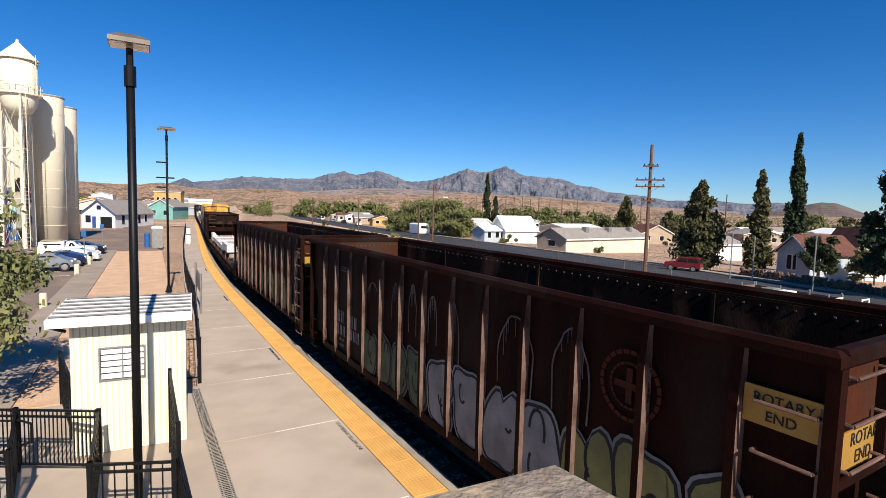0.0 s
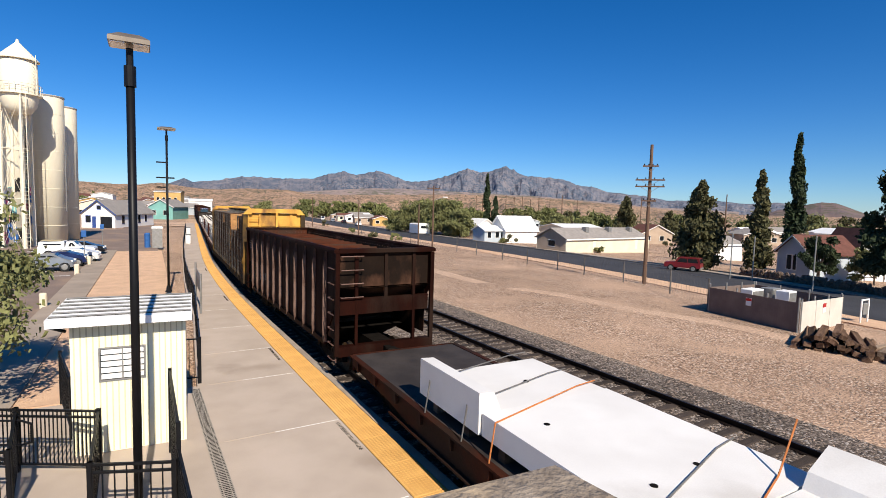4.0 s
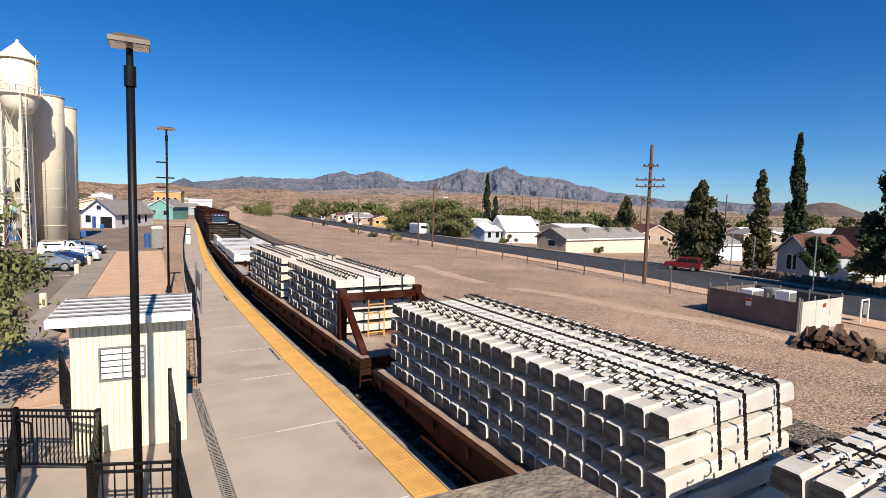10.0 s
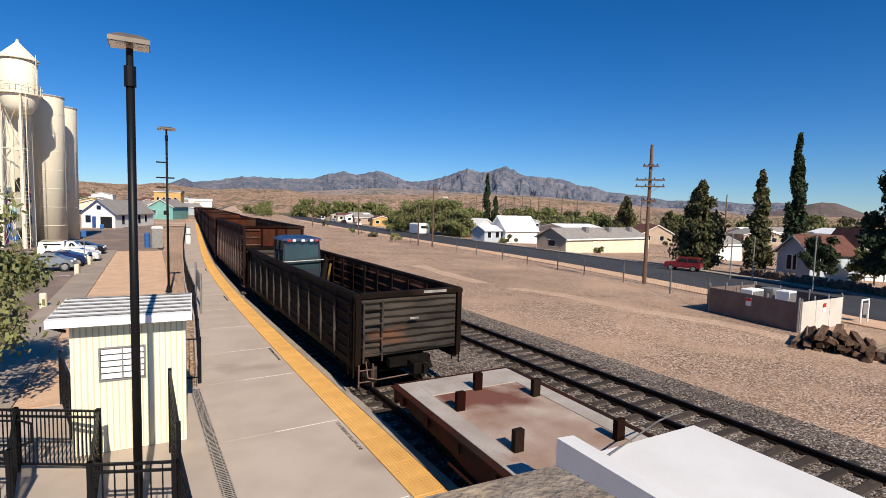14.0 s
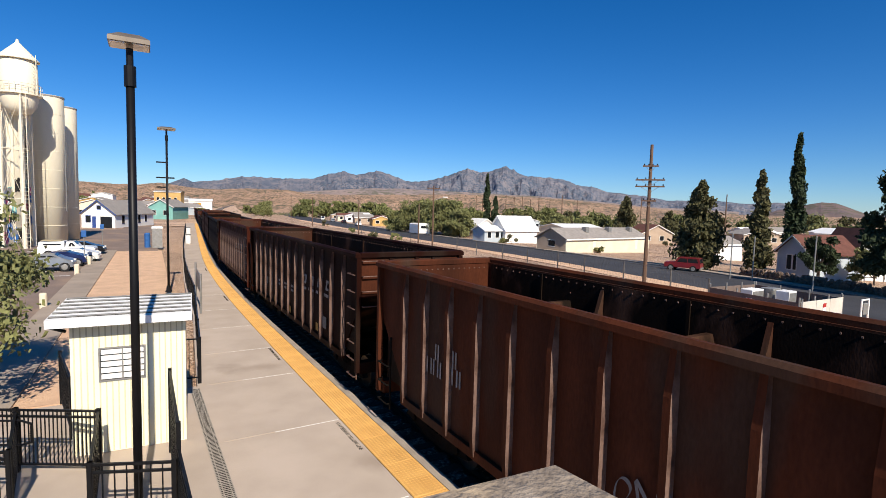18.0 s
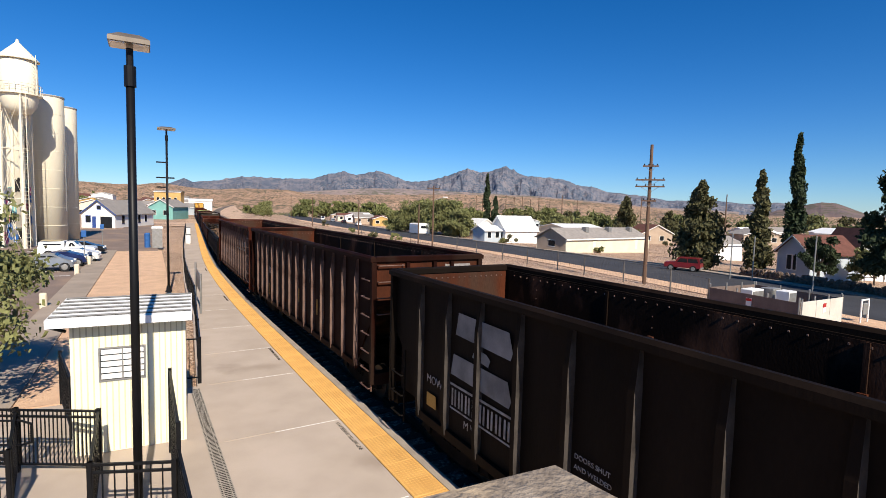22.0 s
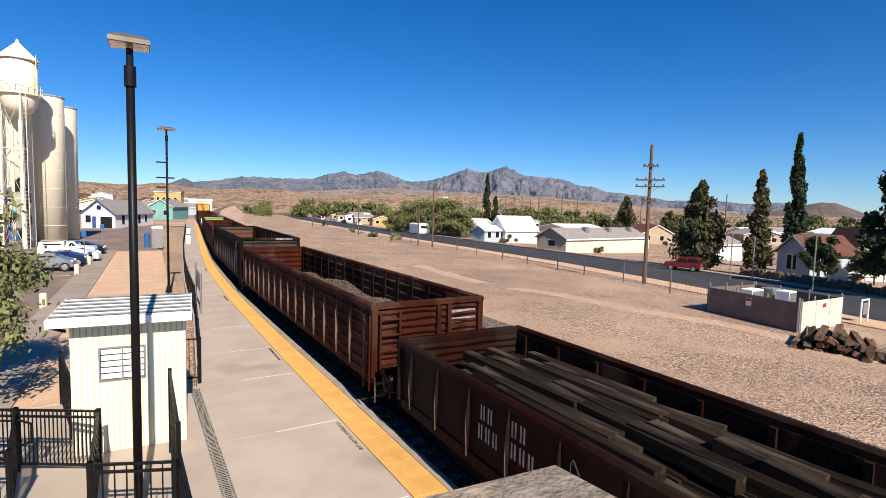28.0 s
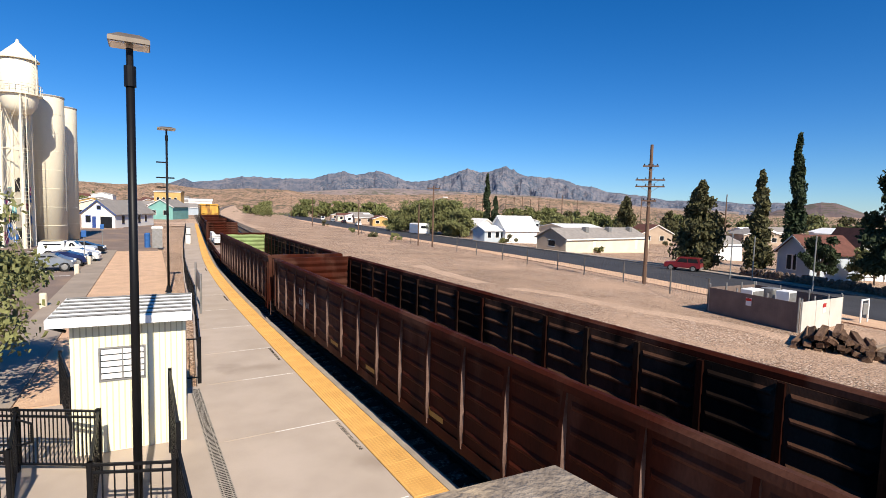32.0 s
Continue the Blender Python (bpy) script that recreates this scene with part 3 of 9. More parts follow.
# loose stones along the tracks, past counting
def stones(name, label, n, lo, hi, s0, s1, size, material, seed, z):
    bm = B()
    rnd = random.Random(seed)
    for i in range(n):
        s = s0 + (s1 - s0) * rnd.random() ** 1.5
        o = rnd.uniform(lo, hi)
        p = line(s, o)
        r = size * rnd.uniform(0.6, 1.6)
        zz = z(o) if callable(z) else z
        m = Matrix.Translation((p.x, p.y, zz)) @ Euler((rnd.uniform(0, 6), rnd.uniform(0, 6), rnd.uniform(0, 6))).to_matrix().to_4x4()
        vs = [bm.verts.new(m @ (Vector(v) * r * rnd.uniform(0.7, 1.2))) for v in ((1, 0, 0), (-1, 0.2, 0), (0, 1, 0.1), (0.1, -1, 0), (0, 0, 0.8), (0, 0.1, -0.8))]
        for f in ((0, 2, 4), (2, 1, 4), (1, 3, 4), (3, 0, 4), (2, 0, 5), (1, 2, 5), (3, 1, 5), (0, 3, 5)):
            bm.faces.new([vs[q] for q in f])
    return tagged(part(name, bm, material), label, "gravel", "", "stuff")


GRAVEL_STONE = mat("gravel stones", (0.36, 0.275, 0.215), 0.95, (0.17, 0.128, 0.10), 9.0, 30, 0.35, 0.2)


def bed_z(o):
    return -0.17 if o < TRACK2 + 1.75 else -0.17 - 0.115 * (o - TRACK2 - 1.75) if o < TRACK2 + 3.4 else terrain(o, 0) - 0.0


stones("ballast_stones", "grey crushed stones between the rails", 14000, EDGE + 0.1, TRACK2 + 3.4, -4, 60, 0.026, GRAVEL_STONE, 5, bed_z)
stones("yard_stones", "loose tan gravel strewn over the yard", 26000, TRACK2 + 2.6, 30.0, -8, 65, 0.026, GRAVEL_STONE, 6, lambda o: bed_z(o) + 0.0)

# ---------------------------------------------------------------- platform
LEFT = ((-8.0, -4.95), (14.6, -4.85), (24.0, -4.15), (43.0, -3.8), (75.0, -3.9), (130.0, -3.9))


def left_edge(s):
    return TRACK + float(np.interp(s, [a for a, b in LEFT], [b for a, b in LEFT]))


platform = tagged(new("platform"), "pale concrete station platform with a yellow tactile edge", "platform", "", "structure")
JOINTS = [-8.0, -3.4, 0.2, 3.7, 7.3, 10.8, 14.5, 17.5, 21.1, 24.8, 29.0, 34.7, 41.2, 48.5, 57.0, 66.0, 75.0, 85.0, 95.0, 106.0, 118.0, 130.0]
YIN, YOUT, PEDGE = TRACK - 2.26, TRACK - 1.62, TRACK - 1.42
for s0, s1 in zip(JOINTS, JOINTS[1:]):
    bm = B()
    n = 4
    a = s0 + 0.017
    b = s1 - 0.017
    rows = []
    for k in range(n + 1):
        s = a + (b - a) * k / n
        rows.append([bm.verts.new(line(s, o, z)) for o, z in ((left_edge(s), -0.34), (YIN - 0.01, -0.34), (YIN - 0.01, PLAT_Z), (left_edge(s), PLAT_Z))])
    for p, q in zip(rows, rows[1:]):
        for i in range(4):
            bm.faces.new((p[i], q[i], q[(i + 1) % 4], p[(i + 1) % 4]))
    bm.faces.new(rows[0][::-1])
    bm.faces.new(rows[-1])
    bmesh.ops.recalc_face_normals(bm, faces=list(bm.faces))
    part("concrete_panel", bm, CONCRETE, platform)
part("joint_filler", strip(B(), -8, 130, 3, TRACK - 3.7, YIN - 0.05, -0.3, PLAT_Z - 0.003), WHITE_WALL, platform)
part("platform_edge", strip(B(), -8, 130, 2, YOUT + 0.012, PEDGE, -0.34, PLAT_Z), CONCRETE_OLD, platform, "rough grey outer edge of the platform")
part("tile_bed", strip(B(), -8, 130, 2, YIN, YOUT, -0.34, PLAT_Z - 0.03), CONCRETE_OLD, platform)


def tile_mesh(length):
    bm = B()
    w = (YOUT - YIN) / 2 - 0.004
    slab(bm, -w, w, -length / 2 + 0.004, length / 2 - 0.004, PLAT_Z - 0.03, PLAT_Z + 0.004, 0.004)
    nx, ny = 9, round(length / 0.07)
    for i in range(nx):
        for j in range(ny):
            x, y = -w + (i + 0.5) * 2 * w / nx, -length / 2 + (j + 0.5) * length / ny
            a = [bm.verts.new((x + dx * 0.022, y + dy * 0.022, PLAT_Z + 0.004)) for dx, dy in ((-1, -1), (1, -1), (1, 1), (-1, 1))]
            b = [bm.verts.new((x + dx * 0.012, y + dy * 0.012, PLAT_Z + 0.013)) for dx, dy in ((-1, -1), (1, -1), (1, 1), (-1, 1))]
            for k in range(4):
                bm.faces.new((a[k], a[(k + 1) % 4], b[(k + 1) % 4], b[k]))
            bm.faces.new(b)
    return bm


tile = mesh_of(tile_mesh(1.2), "tactile_tile")
tile.materials.append(YELLOW_TILE)
k = 0
for i in range(112):
    s = -6.0 + 1.2 * (i + 0.5)
    ob = part("tactile_tile", tile, YELLOW_TILE, platform)
    ob.matrix_local = Matrix.Translation(line(s, (YIN + YOUT) / 2)) @ Matrix.Rotation(-heading(s), 4, "Z")
for s, size in ((10.65, 0.115), (17.4, 0.115), (28.4, 0.115), (41.0, 0.115)):
    p = line(s, YIN - 0.13, PLAT_Z + 0.004)
    words("STAY BEHIND YELLOW LINE", size, BLACK_LETTER, platform, Matrix.Translation(p) @ Matrix.Rotation(-heading(s) - math.pi / 2, 4, "Z"))

# patterned drain grate along the inner side
def grate_mesh():
    bm = B()
    box(bm, -0.115, 0.115, -0.245, 0.245, PLAT_Z - 0.02, PLAT_Z + 0.003)
    return bm


def slots_mesh():
    bm = B()
    for j in range(8):
        y = -0.215 + j * 0.061
        for x0, x1 in ((-0.10, -0.07), (-0.055, 0.055), (0.07, 0.10)):
            box(bm, x0, x1, y - 0.011, y + 0.011, PLAT_Z + 0.002, PLAT_Z + 0.005)
    return bm


g_me, s_me = mesh_of(grate_mesh(), "grate"), mesh_of(slots_mesh(), "grate_slots")
g_me.materials.append(mat("grate metal", (0.36, 0.32, 0.27), 0.7, (0.29, 0.255, 0.215), 4, 50, 0.2, 0.1))
s_me.materials.append(UNDER)
for i in range(44):
    s = -7.0 + 0.49 * i
    g = part("grate", g_me, None, platform)
    g.matrix_local = Matrix.Translation(line(s, TRACK - 4.93)) @ Matrix.Rotation(-heading(s), 4, "Z")
    part("grate_slot", s_me, None, g, "dark pattern of slots")

# forecourt slab, gravel strip, walk, parking lot
bm = B()
box(bm, -3.1, 1.25, -8, 14.55, -0.34, PLAT_Z - 0.004)
structure("forecourt", bm, CONCRETE, "tan concrete forecourt by the platform")
bm = B()
box(bm, -2.9, 0.9, 14.9, 58.0, -0.34, -0.03)
structure("gravel_strip", bm, GRAVEL_TAN, "strip of tan gravel between walk and fence")
bm = B()
hexa(bm, [(-4.3, 14.6, -0.34), (-2.9, 14.6, -0.34), (-2.9, 59, -0.34), (-4.3, 59, -0.34), (-4.3, 14.6, 0.02), (-2.9, 14.6, 0.02), (-2.9, 59, 0.02), (-4.3, 59, 0.02)])
structure("pavement_walk", bm, PAVE, "concrete walk with a kerb along the parking lot")
bm = B()
box(bm, -60, -4.3, 14.0, 105, -0.34, -0.075)
structure("parking_lot", bm, ASPHALT_LOT, "worn asphalt parking lot")
bm = B()
box(bm, -4.3, 0.6, 58.5, 150, -0.34, -0.06)
structure("side_lot", bm, ASPHALT_LOT, "patched asphalt yard by the white house")
bm = B()
for i in range(9):
    y = 40.5 + i * 2.75
    box(bm, -10.0, -4.6, y - 0.05, y + 0.05, -0.08, -0.070)
structure("parking_lines", bm, WHITE_WALL, "faded white parking lines")

# ---------------------------------------------------------------- road to the east
ROAD = ((-120, 30.0), (-40, 34.0), (0, 36.3), (14.5, 37.6), (24, 39.6), (36, 42.1), (46, 43.7), (58, 44.5), (76, 45.5), (103, 47.2), (146, 49.5), (242, 60.0), (400, 86.0), (640, 130.0))


def road_x(y):
    return float(np.interp(y, [p[0] for p in ROAD], [p[1] for p in ROAD]))


def road_strip(name, label, material, o0, o1, lift, thick, y0=-60, y1=620):
    bm = B()
    rows = []
    y = y0
    while y <= y1:
        x = road_x(y)
        rows.append([bm.verts.new((x + o, y, terrain(x + o, y) + z)) for o, z in ((o0, -thick), (o1, -thick), (o1, lift), (o0, lift))])
        y += 6 if y < 200 else 20
    for a, b in zip(rows, rows[1:]):
        for i in range(4):
            bm.faces.new((a[i], b[i], b[(i + 1) % 4], a[(i + 1) % 4]))
    bmesh.ops.recalc_face_normals(bm, faces=list(bm.faces))
    return structure(name, bm, material, label)


road_strip("road", "dark asphalt street beyond the rail yard", ASPHALT, 0.0, 13.5, 0.07, 0.3)
road_strip("kerb", "pale concrete kerb of the street", PAVE, 13.5, 13.75, 0.20, 0.3)
road_strip("pavement", "pale concrete pavement along the street", PAVE, 13.75, 15.6, 0.18, 0.3)
road_strip("dirt_verge", "bare dirt verge beside the street", GRAVEL_TAN, -3.2, -0.02, 0.06, 0.3, y1=240)

# a worn dirt track across the yard, and the line curving away in the distance
def ribbon(name, label, material, pts, w, lift, steps=8, skirt=0.0):
    bm = B()
    rows = []
    P = [Vector((x, y, 0)) for x, y in pts]
    for i in range((len(P) - 1) * steps + 1):
        k, u = min(i // steps, len(P) - 2), (i - min(i // steps, len(P) - 2) * steps) / steps
        a, b, c, d = P[max(k - 1, 0)], P[k], P[k + 1], P[min(k + 2, len(P) - 1)]
        p = 0.5 * (2 * b + (c - a) * u + (2 * a - 5 * b + 4 * c - d) * u * u + (3 * b - a - 3 * c + d) * u ** 3)
        t = 0.5 * ((c - a) + 2 * (2 * a - 5 * b + 4 * c - d) * u + 3 * (3 * b - a - 3 * c + d) * u * u)
        n = Vector((-t.y, t.x, 0)).normalized() * (w / 2) * (1 + 0.12 * math.sin(i * 1.7))
        up = lift(p.y) if callable(lift) else lift
        rows.append([bm.verts.new((q.x, q.y, rough_ground(q.x, q.y) + z)) for q, z in ((p - n * (1 + skirt), -0.1), (p - n * 0.6, up), (p + n * 0.6, up), (p + n * (1 + skirt), -0.1))])
    for a, b in zip(rows, rows[1:]):
        for i in range(3):
            bm.faces.new((a[i], b[i], b[i + 1], a[i + 1]))
    bmesh.ops.recalc_face_normals(bm, faces=list(bm.faces))
    return structure(name, bm, material, label)


SANDY = mat("sandy dirt", (0.525, 0.36, 0.248), 0.95, (0.46, 0.312, 0.213), 0.5, 11, 1.3, 0.8, depth=0.06)
ribbon("dirt_track", "pale sandy wheel track across the gravel yard", SANDY, ((22.2, 43.3), (21.5, 31.6), (23.6, 25.8), (24.3, 19.9), (25.7, 15.3), (25.7, 11.6), (25.3, 8.4)), 2.2, 0.012)
FAR_LINE = ((13.7, 119.5), (17.0, 164.2), (24.5, 240.7), (43.0, 391.1), (89.9, 675.3), (150.6, 917.5))


def bank(y):
    return 0.08 + 8.5 * min(max((y - 200) / 717, 0.0), 1.0) ** 1.2


ribbon("far_track", "dark railway curve sweeping off in the distance", BALLAST, FAR_LINE, 5.0, lambda y: 0.3 + bank(y), skirt=0.0)
ribbon("embankment", "sandy bank carrying the far railway curve", SANDY, FAR_LINE, 9.0, bank, skirt=2.2)

# ---------------------------------------------------------------- the weathered post under the eye
post = thing("railing_post", "weathered wooden railing post with a broad worn cap", "post")
bm = B()
d0 = Vector((0.846, 0.893, 4.30))
e1, e2 = Vector((-0.62, 0.041, 0)), Vector((0.049, -0.36, 0))
low = [d0, d0 + e1, d0 + e1 + e2, d0 + e2]
hexa(bm, [v - Vector((0, 0, 0.07)) for v in low] + low)
bmesh.ops.recalc_face_normals(bm, faces=list(bm.faces))
bmesh.ops.bevel(bm, geom=list(bm.edges), offset=0.012, segments=2, affect="EDGES")
part("cap", bm, WEATHERED, post, "worn grey-tan cap board")
bm = B()
c = d0 + (e1 + e2) * 0.5
box(bm, c.x - 0.08, c.x + 0.08, c.y - 0.08, c.y + 0.08, PLAT_Z, 4.225)
part("shaft", bm, WEATHERED, post)


# ---------------------------------------------------------------- west side: lamps, shed, railings
def lamp_post(x, y, h, head, label, arms=False):
    lp = thing("street_lamp", label, "street lamp", group="platform lamps")
    z0 = PLAT_Z
    part("base", lathe(B(), [(0.17, 0), (0.17, 0.05), (0.12, 0.10), (0.10, 0.32), (0.085, 0.34)], 16, (x, y, z0)), BLACK_PAINT, lp)
    part("pole", tube(B(), (x, y, z0 + 0.3), (x, y, z0 + h - 0.35), 0.060, 0.054, 16), BLACK_PAINT, lp, smooth=True)
    part("neck", tube(B(), (x, y, z0 + h - 0.36), (x, y, z0 + h - 0.1), 0.045, 0.045, 12), BLACK_PAINT, lp)
    part("collar", tube(B(), (x, y, z0 + h - 0.62), (x, y, z0 + h - 0.34), 0.075, 0.075, 16), BLACK_PAINT, lp)
    m = pose(x, y, z0 + h, 0, 0, 0)
    w, d = head / 2, head * 0.42
    bm = B()
    hexa(bm, [m @ Vector(p) for p in ((-w, -d, -0.06), (w, -d, -0.06), (w, d, -0.06), (-w, d, -0.06), (-w, -d, 0.0), (w, -d, 0.0), (w, d, 0.0), (-w, d, 0.0))])
    hexa(bm, [m @ Vector(p) for p in ((-w, -d, 0.0), (w, -d, 0.0), (w, d, 0.0), (-w, d, 0.0), (-w * 0.5, -d * 0.5, 0.075), (w * 0.5, -d * 0.5, 0.075), (w * 0.5, d * 0.5, 0.075), (-w * 0.5, d * 0.5, 0.075))])
    hd = part("lamp_head", bm, mat("bronze lamp housing", (0.20, 0.165, 0.13), 0.45, None, 3, 40, 0.1, 0, metal=0.4), lp, "wide bronze lamp head")
    for sx in (-1, 1):
        part("lens", box(B(), sx * w * 0.55 - w * 0.38, sx * w * 0.55 + w * 0.38, -d * 0.85, d * 0.85, -0.075, -0.062, m), mat("frosted lens", (0.85, 0.83, 0.80), 0.3), hd, "frosted lens under the head")
    if arms:
        for z in (h - 1.8, h - 2.6, h - 3.1):
            part("bracket", box(B(), x - 0.5, x + (0.35 if z == h - 2.6 else 0.05), y - 0.03, y + 0.03, z0 + z, z0 + z + 0.07), BLACK_PAINT, lp)
    return lp


lamp_post(-0.22, 8.52, 7.05, 0.50, "tall black steel lamp post by the shed", False)
lamp_post(0.78, 30.8, 8.65, 0.85, "tall black lamp post with side brackets", True)

# the shed
shed = thing("shed", "small cream metal shed with a white ribbed roof", "shed")
FL, FR = Vector((-1.34, 11.42, 0)), Vector((0.57, 11.30, 0))
ax = (FR - FL).normalized()
back = Vector((-ax.y, ax.x, 0))
back = back if back.y > 0 else -back
W = (FR - FL).length
SM = Matrix(((ax.x, back.x, 0, FL.x), (ax.y, back.y, 0, FL.y), (0, 0, 1, PLAT_Z), (0, 0, 0, 1)))
HT, DP = 2.52, 1.35


def shed_box(x0, x1, y0, y1, z0, z1):
    return box(B(), x0, x1, y0, y1, z0, z1, SM)


wx0, wx1, wz0, wz1 = 0.47, 1.19, 1.42, 2.02
for nm, a in (("wall", (0, wx0, 0, 0.06, 0, HT)), ("wall", (wx1, W, 0, 0.06, 0, HT)), ("wall", (wx0, wx1, 0, 0.06, 0, wz0)), ("wall", (wx0, wx1, 0, 0.06, wz1, HT)), ("wall", (0, 0.06, 0.063, DP, 0, HT)), ("wall", (W - 0.06, W, 0.063, DP, 0, HT)), ("wall", (0.063, W - 0.063, DP - 0.06, DP, 0, HT))):
    part(nm, shed_box(*a), CREAM, shed)
n = 19
for i in range(n):
    x = 0.06 + (W - 0.12) * i / (n - 1)
    for z0, z1 in ((0.02, wz0 - 0.04), (wz1 + 0.04, HT - 0.02)) if wx0 - 0.05 < x < wx1 + 0.05 else ((0.02, HT - 0.02),):
        # the ribs' darker cream carries the shade of the cladding grooves
        part("cladding_rib", shed_box(x - 0.011, x + 0.011, -0.012, -0.0005, z0, z1), CREAM_RIB, shed)
win = part("window", shed_box(wx0, wx1, 0.035, 0.045, wz0, wz1), GLASS_DARK, shed, "small window behind white bars")
for a in ((wx0 - 0.03, wx1 + 0.03, wz0 - 0.03, wz0), (wx0 - 0.03, wx1 + 0.03, wz1, wz1 + 0.03), (wx0 - 0.03, wx0, wz0, wz1), (wx1, wx1 + 0.03, wz0, wz1), ((wx0 + wx1) / 2 - 0.012, (wx0 + wx1) / 2 + 0.012, wz0, wz1)):
    part("frame", shed_box(a[0], a[1], -0.02, 0.03, a[2], a[3]), STEEL_GREY, win)
for i in range(5):
    z = wz0 + (wz1 - wz0) * (i + 0.5) / 5
    part("blind_slat", shed_box(wx0 + 0.01, wx1 - 0.01, 0.0, 0.03, z - 0.046, z + 0.046), WHITE, win, "white blind slat")
part("fascia", shed_box(-0.30, W + 0.12, -0.34, -0.29, HT + 0.02, HT + 0.17), WHITE, shed, "white gutter along the eave")
part("soffit", shed_box(-0.25, W + 0.08, -0.29, 0.0, HT + 0.005, HT + 0.02), BLACK_PAINT, shed)


def roof_z(y):
    return HT + 0.17 + 0.05 * (y + 0.3)


def roof_block(x0, x1, y0, y1, lift, thick):
    pts = [SM @ Vector((x, y, roof_z(y) + lift + dz)) for dz in (-thick, 0) for x, y in ((x0, y0), (x1, y0), (x1, y1), (x0, y1))]
    return hexa(B(), pts)


part("roof", roof_block(-0.30, W + 0.12, -0.30, DP + 0.18, 0.0, 0.05), WHITE, shed, "white sheet metal roof")
for i in range(6):
    y = -0.12 + (DP + 0.2) * i / 5
    part("roof_rib", roof_block(-0.28, W + 0.10, y - 0.012, y + 0.012, 0.024, 0.023), STEEL_GREY, shed)
    part("roof_seam", roof_block(-0.28, W + 0.10, y - 0.05, y - 0.028, 0.006, 0.005), UNDER, shed, "dark seam beside a roof rib")
part("downpipe", tube(B(), SM @ Vector((-0.05, -0.05, HT - 0.1)), SM @ Vector((-0.28, -0.28, HT + 0.05)), 0.03, n=8), BLACK_PAINT, shed)


def railing(name, label, a, b, h, pickets, rails=(1.0, 0.90, 0.12), posts=(0, 1), bar=0.016, group="black steel railings", z=PLAT_Z, mesh=False):
    a, b = Vector(a), Vector(b)
    d = (b - a)
    Ln = d.length
    rz = math.degrees(math.atan2(d.y, d.x))
    rl = thing(name, label, "railing", pose(a.x, a.y, z, 0, 0, rz), group)
    for f in posts:
        part("post", box(B(), f * Ln - 0.032, f * Ln + 0.032, -0.032, 0.032, 0, h + 0.04), BLACK_PAINT, rl)
    for r in rails:
        part("rail", box(B(), 0.03, Ln - 0.03, -0.02, 0.02, h * r - 0.022, h * r + 0.012), BLACK_PAINT, rl)
    key = "picket_%.2f" % h
    me = shared_mesh(key, lambda: box(B(), -bar / 2, bar / 2, -bar / 2, bar / 2, h * 0.12, h * 0.99), BLACK_PAINT)
    for i in range(pickets):
        spot_at(part("picket", me, BLACK_PAINT, rl), Ln * (i + 1) / (pickets + 1), 0, 0)
    if mesh:
        bm = B()
        n = int(Ln / 0.07)
        for i in range(n):
            x = Ln * i / n
            box(bm, x, x + 0.012, -0.006, 0.006, h * 0.12, h * 0.9)
        for j in range(int(h / 0.07)):
            box(bm, 0.02, Ln - 0.02, -0.004, 0.004, h * 0.12 + j * 0.07 * 0.85, h * 0.12 + j * 0.07 * 0.85 + 0.01)
        part("wire_mesh", bm, BLACK_PAINT, rl)["kind"] = "stuff"
    return rl


KEPT = {}


def shared_mesh(name, build, material):
    if name not in KEPT:
        KEPT[name] = mesh_of(build(), name)
        KEPT[name].materials.append(material)
    return KEPT[name]


def spot_at(ob, x, y, z, rx=0, ry=0, rz=0):
    ob.matrix_local = pose(x, y, z, rx, ry, rz)
    return ob


# railings of the ramp beside the shed
R1, R2, R3, R4 = Vector((-4.2, 12.35, 0)), Vector((-2.12, 11.25, 0)), Vector((-0.86, 10.58, 0)), Vector((-0.80, 8.42, 0))
railing("railing", "black steel picket railing of the ramp", R1, R2, 1.12, 30)
railing("railing", "black steel picket railing ending at the shed", R2, R3, 1.12, 19)
railing("railing", "black railing panel with wire mesh", R3, R4, 1.12, 14, mesh=True)
railing("gate", "low black steel gate in front of the lamp post", R4, Vector((0.24, 8.0, 0)), 1.12, 6)
railing("railing", "tall black mesh railing beside the shed", Vector((0.27, 10.85, 0)), Vector((0.30, 8.1, 0)), 1.62, 18, mesh=True)
railing("railing", "black railing running on towards the eye", Vector((0.30, 8.1, 0)), Vector((0.42, 5.4, 0)), 1.25, 16, mesh=True)
railing("railing", "black steel railing on the lower ramp", Vector((-3.6, 10.3, 0)), Vector((-1.9, 9.55, 0)), 1.05, 12)
railing("railing", "black steel railing returning to the ramp", Vector((-1.9, 9.55, 0)), Vector((-2.12, 11.2, 0)), 1.05, 10)
rl = thing("handrail", "bent black tube handrail on the ramp", "handrail")
bm = B()
pts = [Vector(p) for p in ((-3.3, 11.6, 1.0), (-2.0, 10.98, 1.0), (-1.85, 10.9, 0.95), (-1.85, 10.9, 0.62), (-2.0, 10.98, 0.57), (-3.3, 11.6, 0.57))]
for p, q in zip(pts, pts[1:]):
    tube(bm, p + Vector((0, 0, PLAT_Z)), q + Vector((0, 0, PLAT_Z)), 0.02, n=8)
part("tube", bm, BLACK_PAINT, rl)
for f in (pts[0], pts[5]):
    part("leg", tube(B(), (f.x + 0.2, f.y - 0.1, PLAT_Z), (f.x + 0.2, f.y - 0.1, PLAT_Z + 1.0), 0.02, n=8), BLACK_PAINT, rl)
railing("railing", "black picket fence behind the shed", Vector((-1.9, 14.6, 0)), Vector((-1.45, 12.35, 0)), 1.25, 16)

